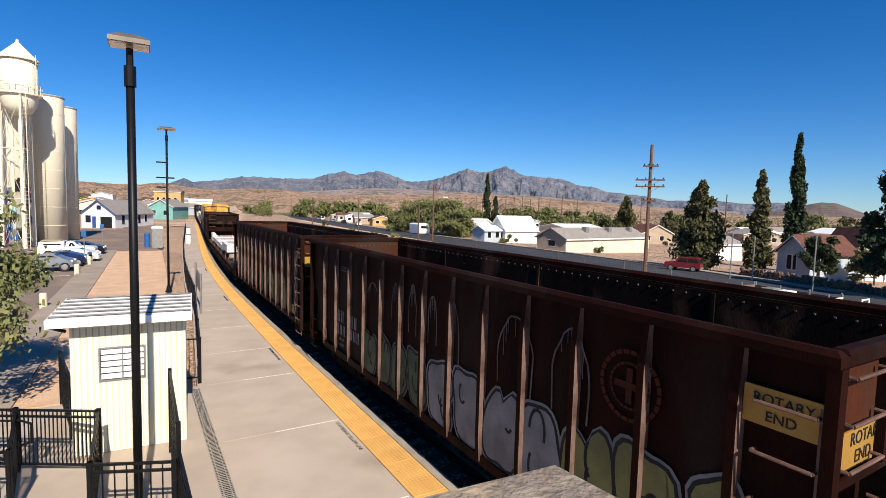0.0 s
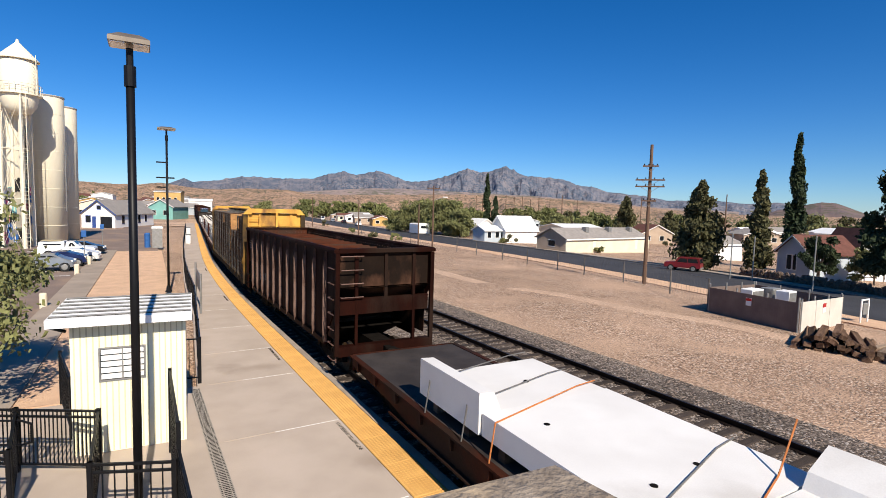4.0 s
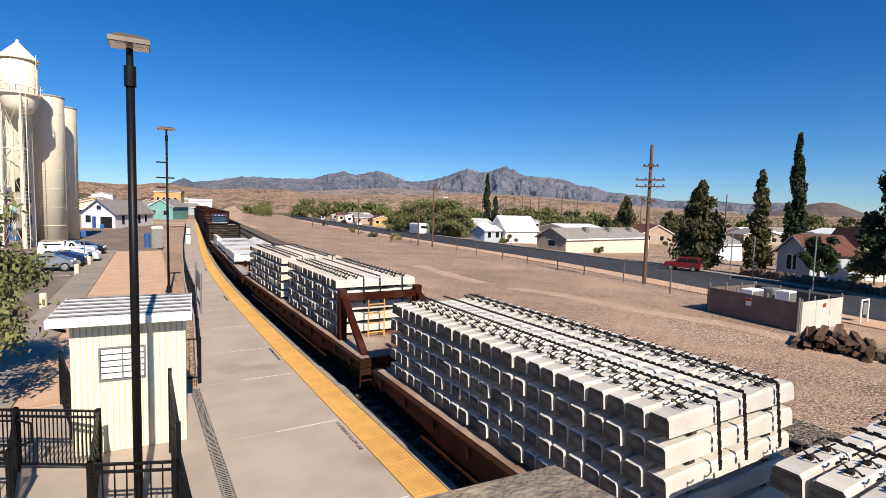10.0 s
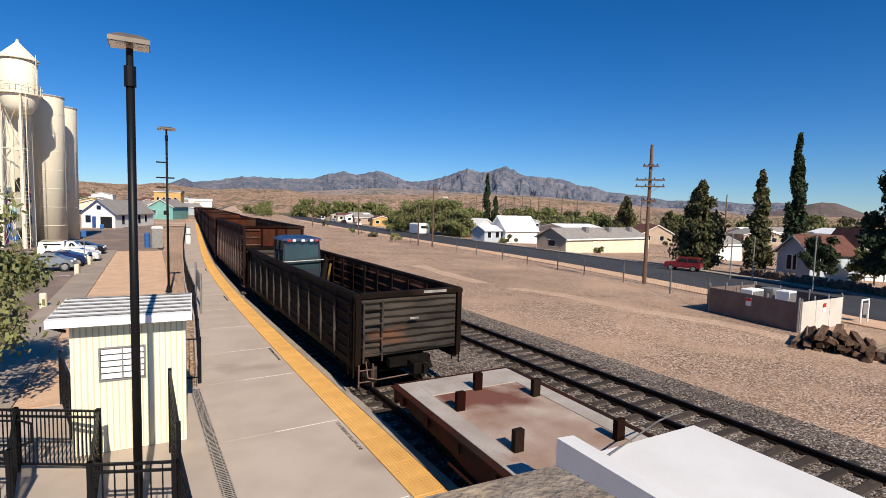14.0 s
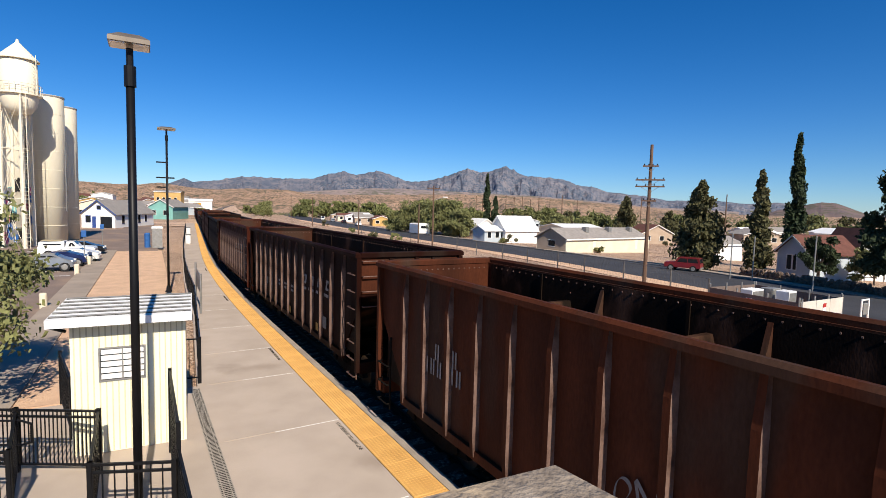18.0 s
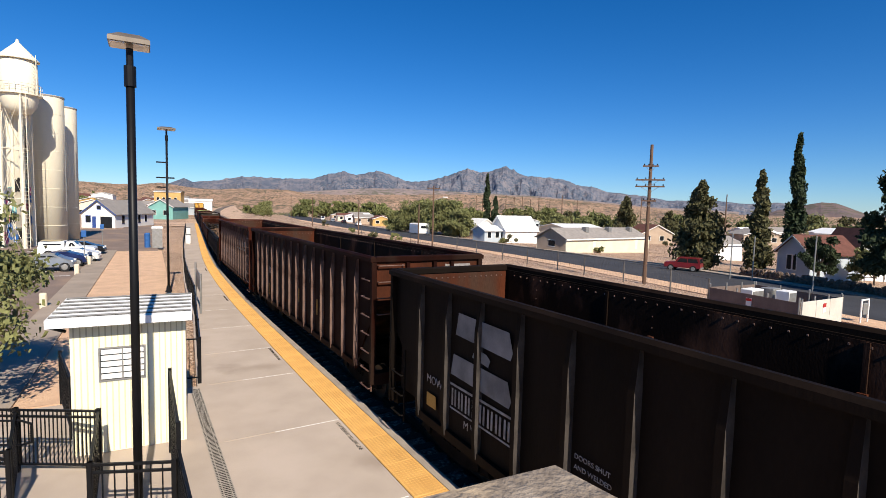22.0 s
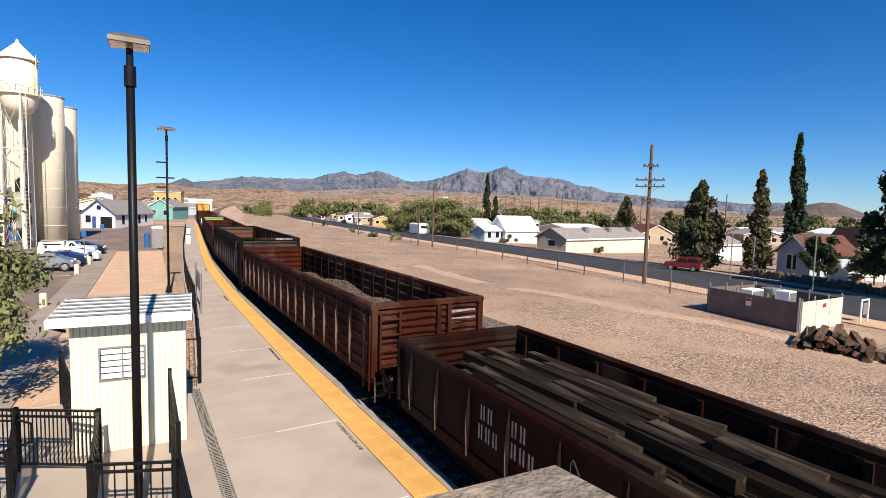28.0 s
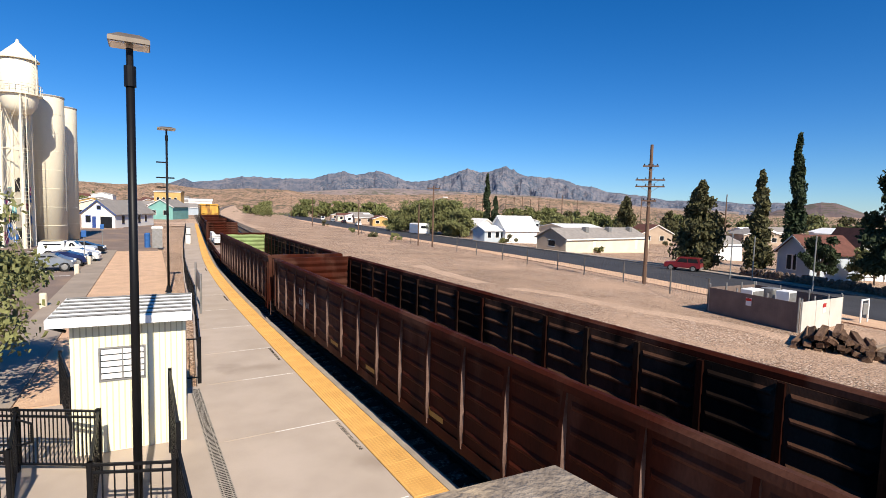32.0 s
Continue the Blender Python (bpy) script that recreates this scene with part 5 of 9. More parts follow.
sa = silo(-12.3, 68.0, 1.75, 16.0, "tall cream concrete silo with graffiti at its foot")
silo(-9.7, 71.3, 1.52, 16.15, "tall cream concrete silo")
silo(-9.05, 77.0, 1.42, 15.9, "tall cream silo behind the others")
for i, (a0, a1, z0, z1, mt) in enumerate(((-128, -112, 0.4, 2.2, BLUE_SIGN), (-112, -96, 0.2, 1.6, PINK), (-120, -100, 2.4, 3.6, GRAFFITI_GREY), (-100, -84, 0.5, 2.4, BLUE_SIGN), (-130, -118, 3.7, 5.6, PINK), (-96, -80, 2.5, 3.3, PINK), (-118, -108, 5.4, 7.2, SIGN_RED), (-84, -70, 0.4, 1.9, BLUE_SIGN), (-127, -116, 5.8, 6.6, BLUE_SIGN))):
    rn = random.Random(i)
    bm = B()
    last = None
    r = 1.765
    for k in range(13):
        a = radians(a0 + (a1 - a0) * k / 12)
        zz0, zz1 = z0 + rn.uniform(-0.2, 0.3), z1 + rn.uniform(-0.4, 0.2)
        p, q = bm.verts.new((-12.3 + r * math.cos(a), 68.0 + r * math.sin(a), zz0)), bm.verts.new((-12.3 + r * math.cos(a), 68.0 + r * math.sin(a), zz1))
        if last:
            bm.faces.new((last[0], p, q, last[1]))
        last = (p, q)
    part("graffiti", bm, mt, sa, "coloured spray-painted patch")
rn = random.Random(14)
for i in range(22):
    mt = (BLUE_SIGN, PINK, GRAFFITI_GREY, BLACK_LETTER, WHITE_WALL, GREEN_WALL)[i % 6]
    a0, z0 = rn.uniform(-118, -28), rn.uniform(0.1, 5.6)
    da, dz = rn.uniform(9, 22), rn.uniform(0.5, 1.5)
    rows = []
    for k in range(7):
        a = radians(a0 + da * k / 6)
        rows.append([(-12.3 + (1.772 + 0.0015 * i) * math.cos(a), 68.0 + (1.772 + 0.0015 * i) * math.sin(a), z0 + dz * h + rn.uniform(-0.2, 0.2)) for h in (0, 1)])
    bm = B()
    vs = [[bm.verts.new(p) for p in r] for r in rows]
    for p, q in zip(vs, vs[1:]):
        bm.faces.new((p[0], q[0], q[1], p[1]))
    part("graffiti", bm, mt, sa, "coloured spray-painted patch")
pp = thing("silo_pipe", "dark pipe rising up the silo wall", "pipe", group="silo pipes")
part("tube", tube(B(), (-10.9, 66.6, -0.1), (-10.9, 66.55, 12.2), 0.05, n=8), UNDER, pp)
pp = thing("silo_pipe", "thin pipe between the silos", "pipe", group="silo pipes")
part("tube", tube(B(), (-8.1, 70.2, 3.5), (-8.1, 70.2, 15.6), 0.05, n=8), STEEL_GREY, pp)

# water tower
wt = thing("water_tower", "old cream steel water tower on braced legs", "water tower")
tx, ty = -10.35, 61.1
part("tank", lathe(B(), [(0.3, 12.45), (0.85, 12.65), (1.25, 13.2), (1.45, 14.0), (1.46, 14.5), (1.40, 17.4)], 36, (tx, ty, 0)), SILO, wt, "round cream tank with a bowl bottom", smooth=True)
part("roof", lathe(B(), [(1.6, 17.38), (1.6, 17.46), (0.16, 19.0), (0.08, 19.3)], 36, (tx, ty, 0)), SILO, wt, "conical tank roof")
part("balcony", lathe(B(), [(1.72, 14.25), (1.72, 14.36), (1.4, 14.38)], 36, (tx, ty, 0)), SILO, wt)
bm = B()
for k in range(24):
    a, b = 2 * math.pi * k / 24, 2 * math.pi * (k + 1) / 24
    for z in (14.8, 15.2):
        tube(bm, (tx + 1.70 * math.cos(a), ty + 1.70 * math.sin(a), z), (tx + 1.70 * math.cos(b), ty + 1.70 * math.sin(b), z), 0.02, n=4, caps=False)
    tube(bm, (tx + 1.70 * math.cos(a), ty + 1.70 * math.sin(a), 14.3), (tx + 1.70 * math.cos(a), ty + 1.70 * math.sin(a), 15.2), 0.02, n=4, caps=False)
part("guard_rail", bm, SILO, wt)
feet = []
for k in range(4):
    a = radians((-78, 178, 125, 70)[k])
    top, foot = Vector((tx + 1.45 * math.cos(a), ty + 1.45 * math.sin(a), 14.3)), Vector((tx + 1.62 * math.cos(a), ty + 1.62 * math.sin(a), -0.1))
    feet.append((top, foot))
    part("leg", tube(B(), foot, top, 0.15, 0.13, 10), SILO, wt)
for (t0, f0), (t1, f1) in zip(feet, feet[1:] + feet[:1]):
    for u0, u1 in ((0.02, 0.34), (0.34, 0.66), (0.66, 0.98)):
        a0, a1, b0, b1 = f0.lerp(t0, u0), f0.lerp(t0, u1), f1.lerp(t1, u0), f1.lerp(t1, u1)
        part("tie_rod", tube(B(), a0, b1, 0.016, n=5), SILO, wt)
        part("tie_rod", tube(B(), b0, a1, 0.016, n=5), SILO, wt)
        part("strut", tube(B(), a1, b1, 0.05, n=6), SILO, wt)
part("riser", tube(B(), (tx, ty, -0.1), (tx, ty, 12.5), 0.16, n=12), SILO, wt)
bm = B()
for x0, y0, za, zb in ((tx + 1.25, ty - 0.85, 14.3, 17.9), (tx + 0.55, ty - 1.75, 0.0, 14.3)):
    for dx in (-0.18, 0.18):
        tube(bm, (x0 + dx, y0, za), (x0 + dx, y0, zb), 0.03, n=5)
    for k in range(int((zb - za) / 0.35)):
        tube(bm, (x0 - 0.18, y0, za + 0.2 + 0.35 * k), (x0 + 0.18, y0, za + 0.2 + 0.35 * k), 0.015, n=4, caps=False)
part("ladder", bm, SILO, wt)

wt.matrix_world = Matrix.Translation(EYE * (1 - 1.064)) @ Matrix.Scale(1.064, 4)

# utility cabinet, small sheds by the lot
bx = thing("utility_cabinet", "grey steel utility cabinet with white lid", "cabinet")
part("body", slab(B(), 0.1, 1.05, 62.0, 63.2, -0.1, 2.0, 0.03), STEEL_GREY, bx)
part("lid", slab(B(), 0.05, 1.1, 61.95, 63.25, 2.002, 2.2, 0.06), WHITE, bx)
fd = thing("barrel", "blue barrel beside the cabinet", "barrel")
part("body", lathe(B(), [(0.28, 0), (0.28, 1.5), (0.2, 1.6)], 12, (-0.35, 62.8, -0.1)), BLUE_SIGN, fd)

rnd = random.Random(41)
for i in range(46):
    b, r = radians(rnd.uniform(-11.5, 2.6)), rnd.uniform(150, 420)
    x, y = r * math.sin(b), r * math.cos(b)
    if -12 < x < 2 and y < 140:
        continue
    w, d, h = rnd.uniform(6, 12), rnd.uniform(6, 10), rnd.uniform(2.6, 4.2)
    z = -0.3 + max(0, r - 230) * 0.028
    if rnd.random() < 0.55:
        house("house", "small distant town house on the slope", x, y, z - 0.8, rnd.uniform(-30, 30), w, d, h + 0.8, h + 2.2, rnd.choice((WHITE_WALL, CREAM_WALL, TAN_WALL, BLUE_WALL, ORANGE_WALL, CREAM_WALL)), rnd.choice((ROOF_GREY, ROOF_RED, ROOF_GREY)), windows=((1.2, 1.6, 1.2, 1.0, "f"), (3.6, 1.6, 1.2, 1.0, "f")), gable_front=rnd.random() < 0.5, group="distant town houses")
    else:
        tree("tree", "distant green tree on the slope", x, y, z - 0.3, rnd.uniform(3.5, 7), rnd.uniform(2, 3.6), rnd.choice((LEAF_GREEN, LEAF_OLIVE)), 400 + i, 10, 50, 0.5, 0.2, 0.03, group="distant slope trees")
house("house", "ochre two-storey building in the town", 1.5, 292, 1.0, -12, 12, 10, 8.6, 9.4, ORANGE_WALL, ROOF_GREY, windows=tuple((1.2 + 2.6 * i, 1.2 + 3.2 * k, 1.2, 1.4, "f") for i in range(4) for k in range(2)), gable_front=False, group="distant town houses")

# houses across the street
# side_wall: shade on the west gable is painted in as tan stucco
house("long_house", "long low cream house with a grey gabled roof", 60.3, 63.5, -1.85, 8, 24.5, 6.5, 2.3, 3.9, CREAM_WALL, ROOF_GREY,
      windows=((2.4, 0.9, 1.4, 1.0, "l"),), doors=((7.4, 0.9, 1.9, CREAM, "f"), (20.6, 0.9, 1.9, CREAM, "f"), (24.6, 0.9, 1.9, CREAM, "f")), gable_front=False, chimneys=3, side_wall=TAN_WALL)
house("house", "white house with a bright metal gable roof", 66.0, 88.0, -1.95, 5, 9.5, 5.2, 2.75, 5.6, WHITE_WALL, WHITE, windows=((1.0, 1.0, 1.2, 1.2, "l"), (3.6, 1.0, 1.0, 1.2, "l")), gable_front=False)
house("house", "white porch wing of the house", 61.0, 88.6, -1.85, 5, 4.6, 4.0, 2.5, 3.3, BLUE_WALL, WHITE, windows=((0.8, 0.9, 1.0, 1.2, "f"), (3.0, 0.9, 1.0, 1.2, "f")), gable_front=False)
house("house", "white gabled cottage by the street", 70.8, 106.5, -2.1, 0, 6.0, 6.0, 2.9, 4.7, WHITE_WALL, WHITE, windows=((1.2, 1.0, 1.1, 1.1, "f"), (5.2, 1.0, 1.1, 1.1, "f")))
house("house", "flat cream house with a pale roof", 92.5, 98.0, -2.6, 6, 15.0, 9.0, 3.4, 4.3, CREAM_WALL, WHITE, windows=((2.0, 1.4, 1.4, 1.0, "f"), (8.0, 1.4, 1.4, 1.0, "f")), gable_front=False)
house("house", "tan house with a brown roof among trees", 116, 93, -3.14, -20, 9.0, 9.0, 3.0, 5.2, TAN_WALL, ROOF_RED, windows=((1.2, 1.0, 1.2, 1.2, "f"), (5.2, 1.0, 1.2, 1.2, "f")))
house("garage", "white garage with a grey roof", 84.0, 52.0, -2.6, -4, 6.8, 6.0, 2.7, 3.9, WHITE_WALL, ROOF_GREY, doors=((1.2, 4.2, 2.3, WHITE, "f"),), gable_front=False, category="garage")
house("house", "pale blue house with a red-brown roof", 66.4, 33.4, -2.0, -112, 4.8, 6.0, 3.0, 4.9, BLUE_WALL, ROOF_RED, windows=((1.5, 0.9, 0.7, 1.7, "f"), (2.4, 0.9, 0.5, 1.7, "f")), gable_front=True)
hg = house("house", "white-gabled porch wing with a red-brown roof", 72.0, 28.0, -2.1, -30, 4.2, 5.0, 3.0, 5.9, WHITE_WALL, ROOF_RED, windows=((1.6, 0.9, 0.9, 1.6, "f"),), gable_front=True)
part("porch_roof", hexa(B(), [(-0.3, -2.0, 2.5), (5.5, -2.0, 2.5), (5.5, -0.06, 3.1), (-0.3, -0.06, 3.1), (-0.3, -2.0, 2.62), (5.5, -2.0, 2.62), (5.5, -0.06, 3.22), (-0.3, -0.06, 3.22)]), ROOF_RED, hg)
for x in (0.0, 2.6, 5.2):
    part("porch_post", box(B(), x - 0.1, x + 0.1, -1.9, -1.7, 0, 2.5), WHITE_WALL, hg)
for i, (x, y, w, mt, rf) in enumerate(((88, 205, 12, CREAM_WALL, ROOF_GREY), (78, 190, 10, ORANGE_WALL, ROOF_RED), (96, 250, 12, WHITE_WALL, WHITE), (110, 230, 14, TAN_WALL, ROOF_GREY), (105, 300, 12, WHITE_WALL, ROOF_GREY), (128, 210, 13, CREAM_WALL, WHITE), (150, 190, 12, BLUE_WALL, ROOF_GREY), (160, 150, 12, WHITE_WALL, WHITE), (170, 125, 14, CREAM_WALL, ROOF_RED), (150, 85, 12, TAN_WALL, ROOF_GREY), (165, 92, 12, WHITE_WALL, WHITE), (190, 100, 12, CREAM_WALL, ROOF_GREY), (205, 85, 12, WHITE_WALL, WHITE), (185, 65, 12, TAN_WALL, ROOF_RED), (210, 60, 12, CREAM_WALL, ROOF_GREY), (225, 95, 14, WHITE_WALL, WHITE), (240, 75, 12, TAN_WALL, ROOF_GREY))):
    house("house", "distant single-storey town house", x, y, -3.2, -15 - 3 * (i % 5), w, 8.5, 3.0, 4.6, mt, rf, windows=((1.5, 1.0, 1.5, 1.2, "f"), (w - 3.5, 1.0, 1.5, 1.2, "f")), gable_front=i % 3 == 0, group="distant town houses")
for i, (y, o, w, mt, rf) in enumerate(((182, 20, 7, ORANGE_WALL, ROOF_RED), (206, 19, 8, TAN_WALL, ROOF_GREY), (228, 20, 8, WHITE_WALL, WHITE), (252, 21, 8, CREAM_WALL, ROOF_RED), (280, 22, 9, TAN_WALL, ROOF_GREY))):
    x = road_x(y) + o
    house("house", "small low house beside the street", x, y, terrain(x, y), -12, w, 7, 2.6, 3.8, mt, rf, windows=((1.2, 0.9, 1.3, 1.1, "f"), (w - 2.6, 0.9, 1.3, 1.1, "f")), gable_front=i % 2 == 0, group="distant town houses")
for i, (y, o, pm, lb) in enumerate(((172, 11.6, CAR_WHITE, "white car parked along the far street"), (196, 11.8, CAR_BLACK, "dark car parked along the far street"), (218, 12.0, CAR_SILVER, "silver car parked along the far street"), (243, 12.0, CAR_WHITE, "white van parked along the far street"))):
    x = road_x(y) + o
    car("sedan" if i < 3 else "van", lb, x, y, terrain(x, y) + 0.06, 78, 4.3, 1.8, 1.5 if i < 3 else 2.0, pm, "hatch" if i < 3 else "suv", "cars along the far street")
tr = thing("travel_trailer", "white travel trailer parked by the street", "trailer")
part("body", slab(B(), 59.0, 62.4, 115.5, 120.5, -1.5, 1.05, 0.25), WHITE, tr)
part("window", box(B(), 59.8, 61.4, 115.47, 115.49, -0.2, 0.4), GLASS_DARK, tr)
for x in (59.6, 61.8):
    part("wheel", tube(B(), (x, 115.6, -1.5), (x, 115.9, -1.5), 0.33, n=12), RUBBER, tr)


# ---------------------------------------------------------------- stone wall, fences, enclosure, timber
sw = thing("stone_wall", "low rough field-stone garden wall", "wall", kind="structure")
rnd = random.Random(8)
st_me = []
for k in range(6):
    bm = B()
    lathe(bm, [(0.10, -0.12), (0.24 * rnd.uniform(0.8, 1.2), -0.07), (0.27 * rnd.uniform(0.8, 1.1), 0.05), (0.13, 0.13)], 7)
    for v in bm.verts:
        v.co += Vector((rnd.uniform(-0.05, 0.05), rnd.uniform(-0.05, 0.05), rnd.uniform(-0.03, 0.03)))
    me = mesh_of(bm, "stone")
    me.materials.append(STONE)
    st_me.append(me)
wa, wb = Vector((58.2, 33.0, 0)), Vector((53.2, 17.5, 0))
wv = wb - wa
core = B()
hexa(core, [(wa.x, wa.y, -2.2), (wa.x + 0.3, wa.y, -2.2), (wb.x + 0.3, wb.y, -2.0), (wb.x, wb.y, -2.0), (wa.x, wa.y, -1.05), (wa.x + 0.3, wa.y, -1.05), (wb.x + 0.3, wb.y, -0.85), (wb.x, wb.y, -0.85)])
part("wall_core", core, STONE, sw)
for i in range(230):
    u = rnd.random()
    p = wa + wv * u
    z = -1.75 + 0.2 * u + 0.28 * (i % 4)
    spot_at(part("stone", st_me[i % 6], STONE, sw), p.x - 0.06, p.y, z, rnd.uniform(-20, 20), 90 + rnd.uniform(-20, 20), rnd.uniform(0, 360))
sw2 = thing("garden_wall", "low tan block wall along the pavement", "wall", kind="structure")
part("wall_core", hexa(B(), [(53.2, 17.3, -2), (53.6, 17.3, -2), (50.5, 4, -2), (50.1, 4, -2), (53.2, 17.3, -0.75), (53.6, 17.3, -0.75), (50.5, 4, -0.7), (50.1, 4, -0.7)]), TAN_WALL, sw2)

FENCE = [(45.6, 155.2), (43.2, 128), (41.3, 109), (40.2, 98), (39.3, 88.5), (38.5, 78), (37.9, 69.1), (37.3, 60.9), (37.2, 55.8), (37.0, 49.8), (36.7, 44.7), (36.2, 39.2), (35.8, 35.1), (35.4, 30.1), (33.6, 24.2), (30.3, 19.1)]
fc = thing("chain_link_fence", "galvanised chain-link fence along the yard", "fence")
for i, (x, y) in enumerate(FENCE):
    z = terrain(x, y)
    part("post", tube(B(), (x, y, z - 0.1), (x, y, z + 1.85), 0.055, n=8), FENCE_STEEL, fc)
for (x0, y0), (x1, y1) in zip(FENCE, FENCE[1:]):
    z0, z1 = terrain(x0, y0), terrain(x1, y1)
    part("top_rail", tube(B(), (x0, y0, z0 + 1.8), (x1, y1, z1 + 1.8), 0.02, n=5), FENCE_STEEL, fc)
    bm = B()
    n = 14
    for k in range(n):
        u, w = k / n, (k + 1) / n
        xa, ya, xb, yb = x0 + (x1 - x0) * u, y0 + (y1 - y0) * u, x0 + (x1 - x0) * w, y0 + (y1 - y0) * w
        za = z0 + (z1 - z0) * u
        tube(bm, (xa, ya, za + 0.05), (xb, yb, za + 1.78), 0.004, n=3, caps=False)
        tube(bm, (xa, ya, za + 1.78), (xb, yb, za + 0.05), 0.004, n=3, caps=False)
    part("wire", bm, FENCE_STEEL, fc)["kind"] = "stuff"

en = thing("fenced_enclosure", "slatted chain-link enclosure with white gates", "enclosure")
A, C, G, Rr = Vector((28.77, 18.12, -0.8)), Vector((27.76, 12.7, -0.76)), Vector((33.5, 13.25, -0.95)), Vector((34.5, 18.6, -1.0))


def panel_run(p, q, n, h, material, name, lb, posts=3):
    d = (q - p) / n
    for i in range(n):
        a, b = p + d * (i + 0.01), p + d * (i + 0.99)
        side = Vector((-d.y, d.x, 0)).normalized() * 0.02
        part(name, hexa(B(), [a - side, b - side, b + side, a + side] + [v + Vector((0, 0, h)) for v in (a - side, b - side, b + side, a + side)]), material, en, lb)
    for i in range(posts + 1):
        c = p + (q - p) * (i / posts) + Vector((-d.y, d.x, 0)).normalized() * 0.07
        part("post", tube(B(), c - Vector((0, 0, 0.1)), c + Vector((0, 0, h + 0.22)), 0.045, n=8), STEEL_GREY, en)


panel_run(A, C, 40, 1.5, SLAT_FENCE, "slat", "")
panel_run(C, G, 3, 1.55, GATE_CREAM, "gate_leaf", "white panelled gate leaf")
panel_run(G, Rr, 10, 1.5, SLAT_FENCE, "slat", "")
panel_run(Rr, A, 10, 1.5, SLAT_FENCE, "slat", "")
sgn = part("sign", box(B(), 28.18, 28.20, 15.3, 15.6, 0.1, 0.52), WHITE, en, "small red and white warning sign")
part("sign_band", box(B(), 28.165, 28.178, 15.3, 15.6, 0.36, 0.51), SIGN_RED, sgn)
sgn = part("sign", hexa(B(), [(30.55, 12.93, 0.0), (30.95, 12.965, 0.0), (30.95, 12.985, 0.0), (30.55, 12.95, 0.0), (30.55, 12.93, 0.5), (30.95, 12.965, 0.5), (30.95, 12.985, 0.5), (30.55, 12.95, 0.5)]), WHITE, en)
part("sign_band", hexa(B(), [(30.55, 12.915, 0.28), (30.95, 12.95, 0.28), (30.95, 12.96, 0.28), (30.55, 12.925, 0.28), (30.55, 12.915, 0.5), (30.95, 12.95, 0.5), (30.95, 12.96, 0.5), (30.55, 12.925, 0.5)]), SIGN_RED, sgn)
for x, y, w, h, mt in ((30.6, 16.6, 1.2, 1.55, WHITE_WALL), (32.0, 16.2, 0.9, 1.6, STEEL_GREY), (31.4, 15.0, 0.8, 1.65, WHITE)):
    cb = thing("equipment_box", "pale steel equipment box inside the enclosure", "cabinet", group="equipment boxes")
    part("body", slab(B(), x, x + w, y, y + 0.7, -1.0, -0.9 + h, 0.04), mt, cb)
    part("door", box(B(), x + 0.05, x + w - 0.05, y - 0.03, y - 0.003, -0.8, -1.0 + h), STEEL_GREY, cb)
hd = thing("meter_stand", "white pipe-framed meter stand by the enclosure", "meter stand")
for x in (35.2, 36.1):
    part("post", tube(B(), (x, 13.0, -1.1), (x, 13.0, 0.35), 0.05, n=8), WHITE, hd)
part("top_rail", tube(B(), (35.2, 13.0, 0.35), (36.1, 13.0, 0.35), 0.05, n=8), WHITE, hd)
part("meter_box", slab(B(), 35.35, 35.95, 12.95, 13.1, -0.5, 0.15, 0.03), STEEL_GREY, hd)

tp = thing("timber_pile", "heap of sawn timber sleepers dumped by the fence", "timber pile", group="timber on the ground")
tm = []
for k in range(4):
    bm = B()
    slab(bm, -0.13, 0.13, -1.25 + 0.15 * k, 1.25 - 0.1 * k, -0.1, 0.1, 0.015)
    me = mesh_of(bm, "old_sleeper")
    me.materials.append(LOG)
    tm.append(me)
tmd = []
for me in tm:
    dark = me.copy()
    dark.materials.clear()
    dark.materials.append(OLD_TIE)
    tmd.append(dark)
rnd = random.Random(21)
for i in range(44):
    k = i % 11
    row = i // 11
    spot_at(part("old_sleeper", tmd[i % 4], OLD_TIE, tp), 25.2 + 0.06 * k + rnd.uniform(-0.5, 0.5), 11.35 - 0.27 * k, -0.60 + 0.24 * row * (1 - abs(k - 4) / 8), rnd.gauss(0, 3), rnd.gauss(0, 22), -68 + rnd.gauss(0, 7))
tp2 = thing("timber_pile", "loose timber beams laid side by side", "timber pile", group="timber on the ground")
for i in range(14):
    spot_at(part("beam", tm[i % 3], LOG, tp2), 26.1 + rnd.uniform(-0.25, 0.25), 8.9 - 0.33 * (i % 9), -0.56 + 0.21 * (i // 9), 0, 0, -84 + rnd.gauss(0, 4))


